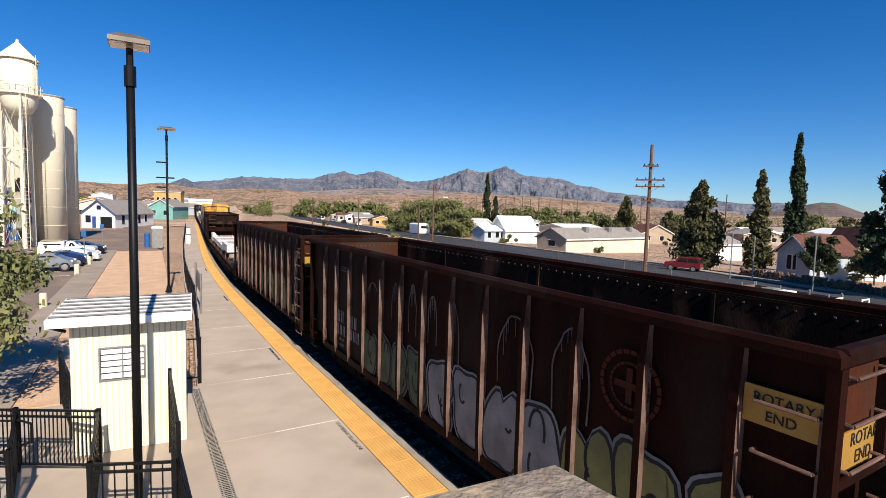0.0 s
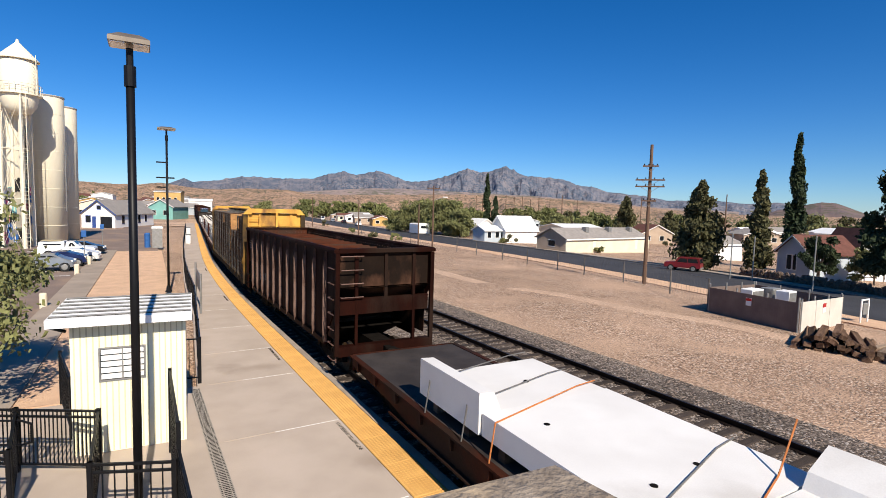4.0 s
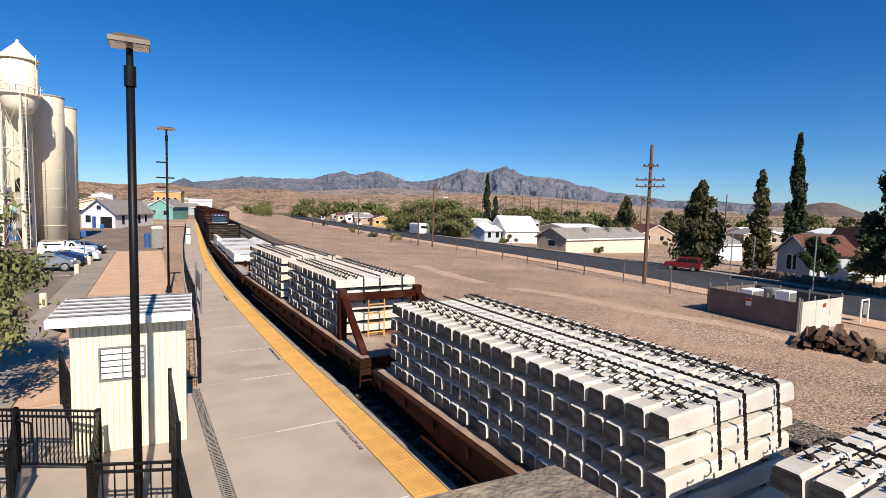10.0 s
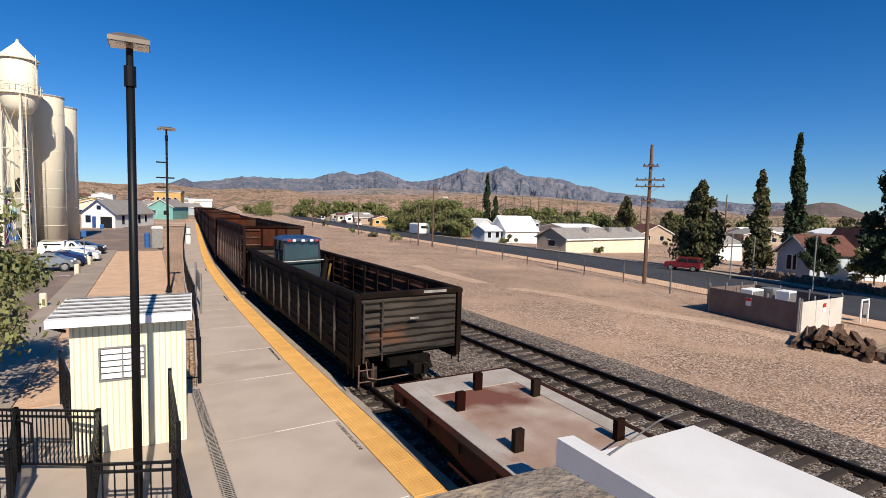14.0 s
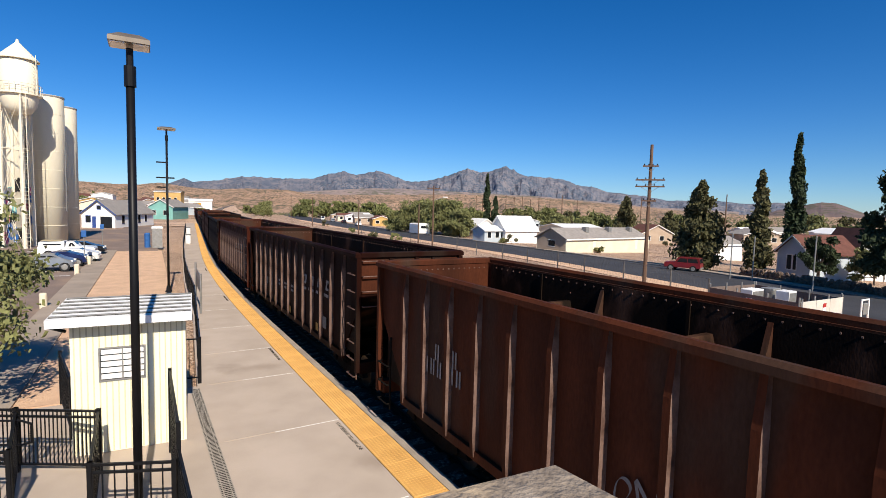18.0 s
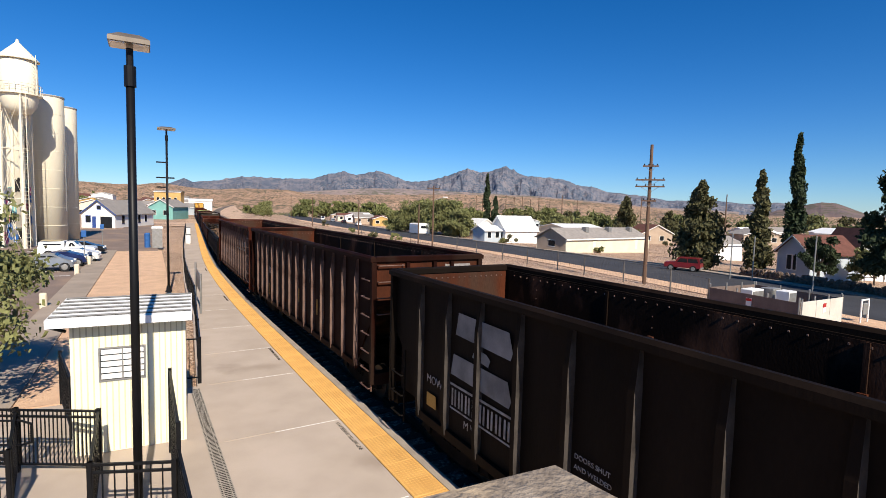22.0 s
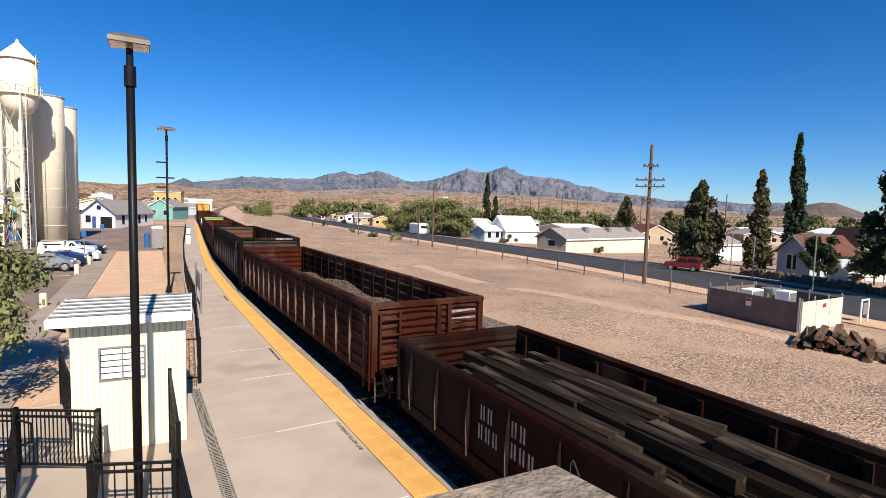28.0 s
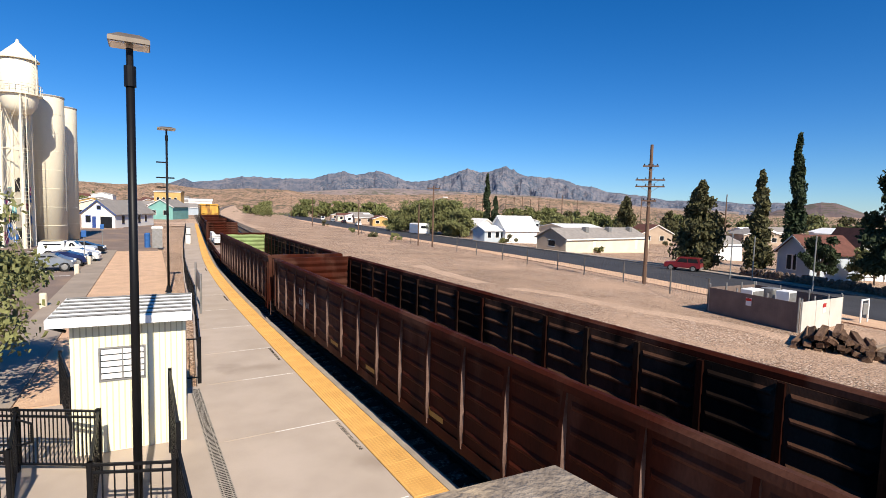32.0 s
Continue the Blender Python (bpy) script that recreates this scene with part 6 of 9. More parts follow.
# ---------------------------------------------------------------- utility poles and wires
def utility_pole(x, y, h, arms, label, r=0.15, rz=30, lamp=False):
    z = terrain(x, y)
    up = thing("utility_pole", label, "utility pole", pose(x, y, z, 0, 0, rz), "utility poles")
    part("pole", tube(B(), (0, 0, -0.2), (0, 0, h), r, r * 0.72, 10), WOOD_POLE, up)
    for zz, w in arms:
        arm = part("crossarm", box(B(), -w / 2, w / 2, -r - 0.09, -r * 0.9, zz - 0.06, zz + 0.06), WOOD_POLE, up)
        for k in range(4):
            xx = -w / 2 + 0.12 + (w - 0.24) * k / 3
            part("insulator", lathe(B(), [(0.03, 0), (0.05, 0.06), (0.03, 0.14)], 8, (xx, -r, zz + 0.062)), GLASS_DARK, arm)
        for sx in (-1, 1):
            part("brace", tube(B(), (sx * w * 0.3, -r - 0.05, zz - 0.05), (0, -r, zz - 0.5), 0.015, n=4), STEEL_GREY, arm)
    if lamp:
        lm = part("lamp_arm", tube(B(), (0, 0, h * 0.76), (1.6, 0, h * 0.82), 0.04, n=6), STEEL_GREY, up)
        part("lamp_head", slab(B(), 1.5, 2.2, -0.12, 0.12, h * 0.82 - 0.05, h * 0.82 + 0.08, 0.03), WHITE, lm)
    return up


utility_pole(36.6, 28.9, 11.8, ((10.0, 1.25), (8.85, 2.3), (8.3, 2.3), (7.1, 1.1)), "tall wooden utility pole with four crossarms", 0.17, -50)
utility_pole(37.86, 69.15, 9.5, ((9.1, 2.0),), "wooden utility pole with street lamp arm", 0.14, -28, True)
utility_pole(37.06, 72.4, 6.6, (), "short bare wooden pole by the street", 0.13)
utility_pole(38.3, 102.8, 8.0, ((7.6, 2.0),), "wooden utility pole by the street", 0.13, -28)
utility_pole(42.0, 151.8, 8.6, (), "distant bare wooden pole", 0.13)
utility_pole(56.2, 239, 10.4, (), "distant wooden pole by the bend", 0.16)
for x, y, h in ((51.5, 30.3, 4.6), (53.2, 29.0, 4.4), (50.5, 22.3, 4.8)):
    z = terrain(x, y)
    tp3 = thing("steel_mast", "thin pale steel mast by the pavement", "mast", group="thin masts")
    part("pole", tube(B(), (x, y, z), (x, y, z + h), 0.06, n=8), STEEL_GREY, tp3)
    part("cap", lathe(B(), [(0.07, 0), (0.07, 0.1), (0.03, 0.16)], 8, (x, y, z + h)), STEEL_GREY, tp3)
for i, (b, r, h) in enumerate(((33.5, 330, 15), (36.8, 300, 15), (38.6, 320, 15), (40.4, 280, 14), (42.9, 250, 14), (51.0, 260, 14), (58.8, 210, 14), (62.0, 240, 13), (35.0, 350, 13), (30.0, 260, 12), (34.2, 280, 12), (37.7, 260, 13), (39.5, 340, 14), (41.6, 300, 13), (44.5, 300, 13))):
    x, y = r * math.sin(radians(b)), r * math.cos(radians(b))
    utility_pole(x, y, h + 2, ((h + 1.2, 2.4),) if i % 2 else (), "distant wooden pole on the hillside", 0.22, 20)


# ---------------------------------------------------------------- the freight train
HW = 1.584
SHARED = {}
RIDERS = []          # (object, place of the near end along the line at the start, length)
LEFT_FACE = Matrix(((0, 0, -1, 0), (-1, 0, 0, 0), (0, 1, 0, 0), (0, 0, 0, 1)))
NEAR_FACE = Matrix(((1, 0, 0, 0), (0, 0, -1, 0), (0, 1, 0, 0), (0, 0, 0, 1)))


def on_side(y, z, proud=0.02):
    return Matrix.Translation((-HW + 0.125 - proud, y, z)) @ LEFT_FACE


def on_end(x, y, z):
    return Matrix.Translation((x, y, z)) @ NEAR_FACE


def shared(name, build, material):
    if name not in SHARED:
        SHARED[name] = mesh_of(build(), name)
        SHARED[name].materials.append(material)
    return SHARED[name]


def spot(ob, x, y, z, rx=0, ry=0, rz=0):
    ob.matrix_local = pose(x, y, z, rx, ry, rz)
    return ob


def wheel_mesh():
    bm = B()
    tube(bm, (-0.07, 0, 0), (0.06, 0, 0), 0.42, 0.42, 20)
    tube(bm, (0.06, 0, 0), (0.085, 0, 0), 0.45, 0.45, 20)
    tube(bm, (-0.10, 0, 0), (-0.07, 0, 0), 0.13, 0.16, 10)
    return bm


def truck_mesh():
    bm = B()
    for x in (-1.0, 1.0):
        extrude(bm, [(-1.25, 0.36), (-1.05, 0.56), (-0.35, 0.62), (-0.3, 0.42), (0.3, 0.42), (0.35, 0.62), (1.05, 0.56), (1.25, 0.36), (0.9, 0.30), (0.4, 0.18), (-0.4, 0.18), (-0.9, 0.30)], x - 0.07, x + 0.07, "x")
        for k in (-0.18, 0, 0.18):
            tube(bm, (x, k, 0.2), (x, k, 0.55), 0.075, n=8)
    box(bm, -1.0, 1.0, -0.2, 0.2, 0.42, 0.66)
    for k in (-0.86, 0.86):
        tube(bm, (-0.75, k, 0.42), (0.75, k, 0.42), 0.085, n=10)
        tube(bm, (-1.12, k, 0.42), (-0.9, k, 0.42), 0.10, n=8)
    return bm


def running_gear(car, L, sill=True):
    for y in (-L / 2 + 1.9, L / 2 - 1.9):
        tr = spot(part("truck", shared("truck", truck_mesh, UNDER), UNDER, car), 0, y, 0)
        for k in (-0.86, 0.86):
            for x, r in ((-0.78, 0), (0.78, 180)):
                spot(part("wheel", shared("wheel", wheel_mesh, WHEEL_STEEL), WHEEL_STEEL, tr), x, k, 0.42, 0, 0, r)
    def coupler():
        bm = B()
        box(bm, -0.09, 0.09, 0.0, 0.62, 0.72, 0.92)
        slab(bm, -0.17, 0.13, -0.22, 0.0, 0.68, 0.96, 0.03)
        box(bm, 0.05, 0.17, -0.34, -0.2, 0.70, 0.94)
        tube(bm, (0.1, 0.15, 0.66), (0.2, -0.1, 0.35), 0.03, n=6)
        return bm
    for y, r in ((-L / 2 - 0.3, 0), (L / 2 + 0.3, 180)):
        spot(part("coupler", shared("coupler", coupler, UNDER), UNDER, car), 0, y, 0, 0, 0, r)
    if sill:
        part("centre_sill", box(B(), -0.28, 0.28, -L / 2 + 0.3, L / 2 - 0.3, 0.66, 1.0), UNDER, car)


def ladder(bm, x0, y0, x1, y1, z0, z1, n, r=0.018):
    """Bent grab irons, one above the other, between two uprights."""
    a, b = Vector((x0, y0, 0)), Vector((x1, y1, 0))
    for p in (a, b):
        tube(bm, p + Vector((0, 0, z0)), p + Vector((0, 0, z1)), r * 1.2, n=6)
    for i in range(n):
        z = z0 + (z1 - z0) * (i + 0.5) / n
        tube(bm, a + Vector((0, 0, z)), b + Vector((0, 0, z)), r, n=6)
    return bm


def rivets(bm, x, y0, y1, z, n, side):
    for i in range(n):
        y = y0 + (y1 - y0) * (i + 0.5) / n
        box(bm, x - 0.008, x + 0.008, y - 0.012, y + 0.012, z - 0.012, z + 0.012)
    return bm


def rivets_across(bm, x0, x1, y, z, n):
    for i in range(n):
        x = x0 + (x1 - x0) * (i + 0.5) / n
        box(bm, x - 0.014, x + 0.014, y - 0.008, y + 0.008, z - 0.014, z + 0.014)
    return bm


def brake_wheel(car, x, y, z):
    bm = B()
    for i in range(16):
        a, b = 2 * math.pi * i / 16, 2 * math.pi * (i + 1) / 16
        tube(bm, (0.27 * math.cos(a), 0, 0.27 * math.sin(a)), (0.27 * math.cos(b), 0, 0.27 * math.sin(b)), 0.02, n=6)
    for i in range(4):
        a = math.pi * i / 4
        tube(bm, (-0.27 * math.cos(a), 0, -0.27 * math.sin(a)), (0.27 * math.cos(a), 0, 0.27 * math.sin(a)), 0.013, n=5)
    tube(bm, (0, -0.04, 0), (0, 0.2, 0), 0.05, n=8)
    return spot(part("brake_wheel", bm, UNDER, car, "dark spoked brake wheel"), x, y, z)


def rim_parts(car, L, H, paint, w=0.15, h=0.13):
    e = HW - 0.0
    for x0, x1 in ((-e, -e + w), (e - w, e)):
        part("rim", slab(B(), x0, x1, -L / 2, L / 2, H - h, H, 0.045), paint, car)
    for y0, y1 in ((-L / 2, -L / 2 + w), (L / 2 - w, L / 2)):
        part("rim", slab(B(), -e + w + 0.003, e - w - 0.003, y0, y1, H - h, H - 0.002, 0.03), paint, car)


def bars(car, y, z, w, h, rows, mt, name="lettering"):
    """Plain upright bars in rows in place of lettering on the side facing the platform."""
    bm = B()
    rh = h / (rows * 2.1)
    n = 1
    for r in range(rows):
        zz = z + h / 2 - (r + 0.5) * h / rows
        for i in range(n):
            y1 = y + w / 2 - i * w / n
            box(bm, -HW + 0.104, -HW + 0.114, y1 - w / n * (0.8 - 0.2 * (r % 2)), y1, zz - rh / 2, zz + rh / 2)
    return part(name, bm, mt, car)


def scrawl(car, y0, y1, z0, z1, mt, seed, width=0.045, loops=3, x=None):
    """A loose sprayed line: a curved ribbon lying on the side sheet."""
    rnd = random.Random(seed)
    x = -HW + 0.104 if x is None else x
    bm = B()
    a, b, c = rnd.uniform(0, 6), rnd.uniform(0, 6), rnd.uniform(1.5, 3.2)
    last = None
    n = 26 * loops
    for i in range(n + 1):
        t = i / n
        y = y1 + (y0 - y1) * t + 0.10 * (y1 - y0) * math.sin(6.28 * loops * t * 1.7 + a)
        z = (z0 + z1) / 2 + (z1 - z0) / 2 * math.sin(6.28 * loops * t + b) * (0.7 + 0.3 * math.sin(c * 6 * t))
        p, q = bm.verts.new((x, y, z)), bm.verts.new((x, y - width * 0.7, z + width))
        if last:
            bm.faces.new((last[0], p, q, last[1]))
        last = (p, q)
    return part("graffiti", bm, mt, car, "loose sprayed graffiti line")


def flat_shape(car, name, pts, x, material, label=""):
    """A thin painted patch lying on the side sheet; its outline in (y, z)."""
    bm = B()
    bm.faces.new([bm.verts.new((x, y, z)) for y, z in pts])
    bmesh.ops.triangulate(bm, faces=list(bm.faces))
    return part(name, bm, material, car, label)


def ribbon_line(bm, pts, width, x):
    """A painted line of even width through the points (y, z)."""
    last = None
    for i, (y, z) in enumerate(pts):
        a, b = pts[max(0, i - 1)], pts[min(len(pts) - 1, i + 1)]
        d = Vector((b[0] - a[0], b[1] - a[1]))
        d = d.normalized() if d.length else Vector((1, 0))
        p, q = bm.verts.new((x, y - d.y * width / 2, z + d.x * width / 2)), bm.verts.new((x, y + d.y * width / 2, z - d.x * width / 2))
        if last:
            bm.faces.new((last[0], p, q, last[1]))
        last = (p, q)
    return bm


def graffiti_letter(car, y, z, w, h, fill, edge, seed):
    """One fat bubble letter: a pale halo, a black outline, a fill and dark inner strokes."""
    rnd = random.Random(seed)
    lean = rnd.uniform(-0.18, 0.18)
    e = rnd.uniform(2.6, 4.5)
    ph = [rnd.uniform(0, 6.28) for _ in range(3)]
    notch = rnd.choice((0, 1, 2, 3)) * math.pi / 2 + rnd.uniform(-0.3, 0.3)
    def outline(grow):
        pts = []
        for i in range(30):
            t = 2 * math.pi * i / 30
            c, s = math.cos(t), math.sin(t)
            r = 1 / (abs(c) ** e + abs(s) ** e) ** (1 / e)
            r *= 1 + 0.06 * math.sin(3 * t + ph[0]) + 0.04 * math.sin(5 * t + ph[1])
            dn = math.atan2(math.sin(t - notch), math.cos(t - notch))
            r *= 1 - 0.38 * math.exp(-(dn / 0.22) ** 2)
            yy, zz = -c * r * (w / 2) - c * grow, s * r * (h / 2) + s * grow
            pts.append((y + yy - lean * zz, max(z + zz, 0.96)))
        return pts
    o = 0.0006 * (seed % 3)
    flat_shape(car, "graffiti", outline(0.075), -HW + 0.1125 - o, edge, "pale sprayed halo of a letter")
    flat_shape(car, "graffiti", outline(0.035), -HW + 0.1095 - o, BLACK_LETTER, "black sprayed outline of a letter")
    flat_shape(car, "graffiti", outline(-0.015), -HW + 0.1065 - o, fill, "sprayed graffiti letter")
    bm = B()
    for k in range(rnd.choice((1, 2, 2))):
        u, v = rnd.uniform(-0.22, 0.22), rnd.uniform(-0.2, 0.25)
        a0, a1, rr = rnd.uniform(0, 6), rnd.uniform(1.5, 3.6), rnd.uniform(0.10, 0.22)
        ribbon_line(bm, [(y + u * w + rr * w * math.cos(a0 + a1 * i / 9), z + v * h + rr * 1.3 * h * math.sin(a0 + a1 * i / 9)) for i in range(10)], 0.05, -HW + 0.1035 - o)
    part("graffiti", bm, BLACK_LETTER, car, "dark inner stroke of a letter")


def drip_arch(car, y, z0, z1, w, seed, mt=None):
    """A faint sprayed arch with paint running down from it."""
    rnd = random.Random(seed)
    bm = B()
    pts = []
    for i in range(19):
        t = math.pi * i / 18
        pts.append((y + w / 2 * math.cos(t) * (1 + 0.12 * math.sin(5 * t)) + rnd.uniform(-0.012, 0.012), z0 + (z1 - z0) * math.sin(t) ** 0.55 + rnd.uniform(-0.02, 0.02)))
    ribbon_line(bm, pts, 0.028, -HW + 0.109)
    for k in range(7):
        p = pts[rnd.randrange(4, 15)]
        d = rnd.uniform(0.1, 0.45)
        ribbon_line(bm, [(p[0], p[1]), (p[0] + 0.004, p[1] - d * 0.5), (p[0], p[1] - d)], rnd.uniform(0.008, 0.02), -HW + 0.110)
    return part("graffiti", bm, mt or GRAFFITI_LINE, car, "faint dripping sprayed arch")


def mark_blocks(car, y, z, n, size, mt=None, gap=1.32):
    """Plain upright blocks, one for each painted character that is not lettered."""
    bm = B()
    for i in range(n):
        yy = y - i * size * 0.62 * gap
        box(bm, -HW + 0.1085, -HW + 0.111, yy - size * 0.16, yy, z - size * 0.5, z + size * 0.5)
        box(bm, -HW + 0.1085, -HW + 0.111, yy - size * 0.48, yy - size * 0.32, z - size * 0.5, z + size * 0.5)
    return part("lettering", bm, mt or CHALK, car)


def emblem_blocks(car, y0, pitch, z, h, n, mt, dz=0.0):
    """Slanted plain blocks, each over a long underline, where big letters stand."""
    x0, x1 = -HW + 0.106, -HW + 0.110
    for i in range(n):
        y, zz = y0 - i * pitch, z + dz * i
        bm = B()
        def lean(a, b, z0, z1):
            sl = 0.30
            hexa(bm, [(x, y - k - sl * v, zz + v) for v in (z0, z1) for x, k in ((x0, a), (x1, a), (x1, b), (x0, b))])
        lean(0.06, 0.17, 0.0, h)
        lean(0.33, 0.46, 0.0, h)
        lean(0.17, 0.33, h * 0.76, h)
        lean(0.17, 0.33, 0.0, h * 0.24)
        lean(-0.02, 0.54, -0.20, -0.11)
        bmesh.ops.recalc_face_normals(bm, faces=list(bm.faces))
        part("lettering_block", bm, mt, car)


def lit_edge_rib(sd, x1, zb, H, paint, depth=0.085, half=0.045):
    """A pressed side rib, tapering into the top chord; sunlight is painted on its near face as a paler colour."""
    def build():
        bm = B()
        d = sd * depth
        pts = []
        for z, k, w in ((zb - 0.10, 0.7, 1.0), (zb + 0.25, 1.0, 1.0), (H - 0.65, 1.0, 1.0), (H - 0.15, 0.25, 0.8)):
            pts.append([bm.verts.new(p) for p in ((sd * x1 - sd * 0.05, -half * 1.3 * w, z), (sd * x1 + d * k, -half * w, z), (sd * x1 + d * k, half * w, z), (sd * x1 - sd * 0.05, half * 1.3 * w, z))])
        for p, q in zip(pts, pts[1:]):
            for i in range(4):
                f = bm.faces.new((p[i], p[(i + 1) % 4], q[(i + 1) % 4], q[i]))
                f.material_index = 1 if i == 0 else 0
        bm.faces.new(pts[0])
        bm.faces.new(pts[-1][::-1])
        bmesh.ops.recalc_face_normals(bm, faces=list(bm.faces))
        return bm
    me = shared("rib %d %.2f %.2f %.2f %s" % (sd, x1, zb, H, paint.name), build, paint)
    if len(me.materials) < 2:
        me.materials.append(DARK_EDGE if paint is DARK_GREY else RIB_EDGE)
    return me


def bulged_sheet(sd, xi, xo, ribs, y0, y1, low, zhi, bulge, seed):
    """A side sheet that bellies out a little between its ribs, as old cars do."""
    rnd = random.Random(seed)
    st = [y0] + [y for y in ribs if y0 + 0.05 < y < y1 - 0.05] + [y1]
    cols = []
    for a, b in zip(st, st[1:]):
        k = bulge * rnd.uniform(0.6, 1.3)
        for i in range(8):
            cols.append((a + (b - a) * i / 8, k * math.sin(math.pi * i / 8)))
    cols.append((y1, 0.0))
    bm = B()
    n = 7
    out, inn = [], []
    for y, k in cols:
        z0 = low(y)
        out.append([bm.verts.new((sd * (xo - 0.035 + k * max(0.0, math.sin(math.pi * j / (n - 1))) ** 0.6), y, z0 + (zhi - z0) * j / (n - 1))) for j in range(n)])
        inn.append([bm.verts.new((sd * xi, y, z)) for z in (z0, zhi)])
    for a, b, c, d in zip(out, out[1:], inn, inn[1:]):
        for j in range(n - 1):
            bm.faces.new((a[j], b[j], b[j + 1], a[j + 1]))
        bm.faces.new((c[0], d[0], d[1], c[1]))
        bm.faces.new((a[0], b[0], d[0], c[0]))
        bm.faces.new((a[-1], b[-1], d[1], c[1]))
    bmesh.ops.recalc_face_normals(bm, faces=list(bm.faces))
    return bm


def grab_iron(x, y0, y1, z, sd):
    """One bent grab iron standing off the side."""
    bm = B()
    o = sd * 0.085
    p = [(x, y0, z), (x + o, y0, z), (x + o, y1, z), (x, y1, z)]
    for u, w in zip(p, p[1:]):
        tube(bm, u, w, 0.017, n=6)
    return bm


def end_grab(x0, x1, y, z):
    bm = B()
    p = [(x0, y, z), (x0, y - 0.085, z), (x1, y - 0.085, z), (x1, y, z)]
    for u, w in zip(p, p[1:]):
        tube(bm, u, w, 0.017, n=6)
    return bm


def hopper_car(name, label, L, H, paint, ribs=12, near_slope=False, partitions=0, humps=0, wheel=False, full_end=False, group="open hopper cars"):
    car = thing(name, label, "hopper car", group=group)
    running_gear(car, L)
    x0, x1, zb, pan = HW - 0.19, HW - 0.12, 1.0, H - 1.12
    lead = 0.80 if full_end else 1.15
    rib_y = [-L / 2 + lead + (L - lead - 1.3) * i / (ribs - 1) for i in range(ribs)]
    ends = [(-L / 2 + 0.06, pan - 0.15), (-L / 2 + 1.2, zb), (-L * 0.08, zb), (0.0, zb - 0.18), (L * 0.08, zb), (L / 2 - 1.3, zb), (L / 2 - 0.06, pan - 0.15)]
    if full_end:
        ends[0] = (-L / 2 + 0.06, zb)
    low = lambda y: float(np.interp(y, [p[0] for p in ends], [p[1] for p in ends]))
    for sd in (-1, 1):
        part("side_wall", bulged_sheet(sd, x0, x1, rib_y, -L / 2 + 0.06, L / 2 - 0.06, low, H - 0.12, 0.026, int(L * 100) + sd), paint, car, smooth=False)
        part("inner_lining", box(B(), sd * x0 - 0.008 * sd - 0.006, sd * x0 - 0.008 * sd + 0.006, -L / 2 + 0.3, L / 2 - 0.3, zb + 0.1, H - 0.15), INSIDE, car, "worn inner sheet, shade in its colour")
        bm = rivets(B(), sd * (x0 - 0.02), -L / 2 + 0.4, L / 2 - 0.4, H - 0.22, int(L * 4.2), sd)
        for y in rib_y[::3]:
            for j in range(8):
                box(bm, sd * (x0 - 0.017) - 0.005, sd * (x0 - 0.017) + 0.005, y - 0.01, y + 0.01, H - 0.45 - 0.2 * j, H - 0.43 - 0.2 * j)
        part("rivet_row", bm, RIB_EDGE, car)["kind"] = "stuff"
        for y in rib_y[2::4]:
            part("inner_seam", box(B(), sd * (x0 - 0.028) - 0.012, sd * (x0 - 0.028) + 0.012, y - 0.03, y + 0.03, zb + 0.4, H - 0.16), INSIDE, car)
        part("side_sill", box(B(), sd * (x1 - 0.01) - 0.05, sd * (x1 - 0.01) + 0.05, -L / 2 + (0.1 if full_end else 1.1), L / 2 - 1.2, zb - 0.16, zb - 0.003), paint, car)
        for y in rib_y:
            spot(part("rib", lit_edge_rib(sd, x1, zb, H, paint), paint, car), 0, y, 0)
        for y in (-L / 2 + 0.05, L / 2 - 0.05):
            part("corner_post", box(B(), sd * (HW - 0.1) - 0.06, sd * (HW - 0.1) + 0.06, y - 0.05, y + 0.05, 0.75, H - 0.14), paint, car)
    for e in (-1, 1):
        y = e * (L / 2 - 0.1)
        if near_slope and e < 0:
            bm = B()
            hexa(bm, [(-HW + 0.17, y + 0.5, pan - 0.3), (HW - 0.17, y + 0.5, pan - 0.3), (HW - 0.17, y + 0.55, pan - 0.3), (-HW + 0.17, y + 0.55, pan - 0.3), (-HW + 0.17, y, H - 0.14), (HW - 0.17, y, H - 0.14), (HW - 0.17, y + 0.05, H - 0.14), (-HW + 0.17, y + 0.05, H - 0.14)])
            part("end_slope", bm, paint, car)
            for x in (-0.9, 0.0, 0.9):
                part("end_brace", hexa(B(), [(x - 0.05, y - 0.02, pan - 0.5), (x + 0.05, y - 0.02, pan - 0.5), (x + 0.05, y + 0.06, pan - 0.5), (x - 0.05, y + 0.06, pan - 0.5), (x - 0.05, y - 0.02, H - 0.15), (x + 0.05, y - 0.02, H - 0.15), (x + 0.05, y + 0.06, H - 0.15), (x - 0.05, y + 0.06, H - 0.15)]), paint, car)
            part("end_beam", box(B(), -HW + 0.2, HW - 0.2, y - 0.03, y + 0.1, pan - 0.75, pan - 0.3), paint, car)
        else:
            # on RUST cars the sunlit end is painted in as a lighter brown
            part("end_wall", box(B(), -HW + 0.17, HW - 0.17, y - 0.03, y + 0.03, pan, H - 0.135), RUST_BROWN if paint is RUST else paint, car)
            part("end_flange", box(B(), -HW + 0.17, HW - 0.17, y + e * 0.03 + min(0, e) * 0.06, y + e * 0.03 + max(0, e) * 0.06, pan - 0.03, pan + 0.05), paint, car)
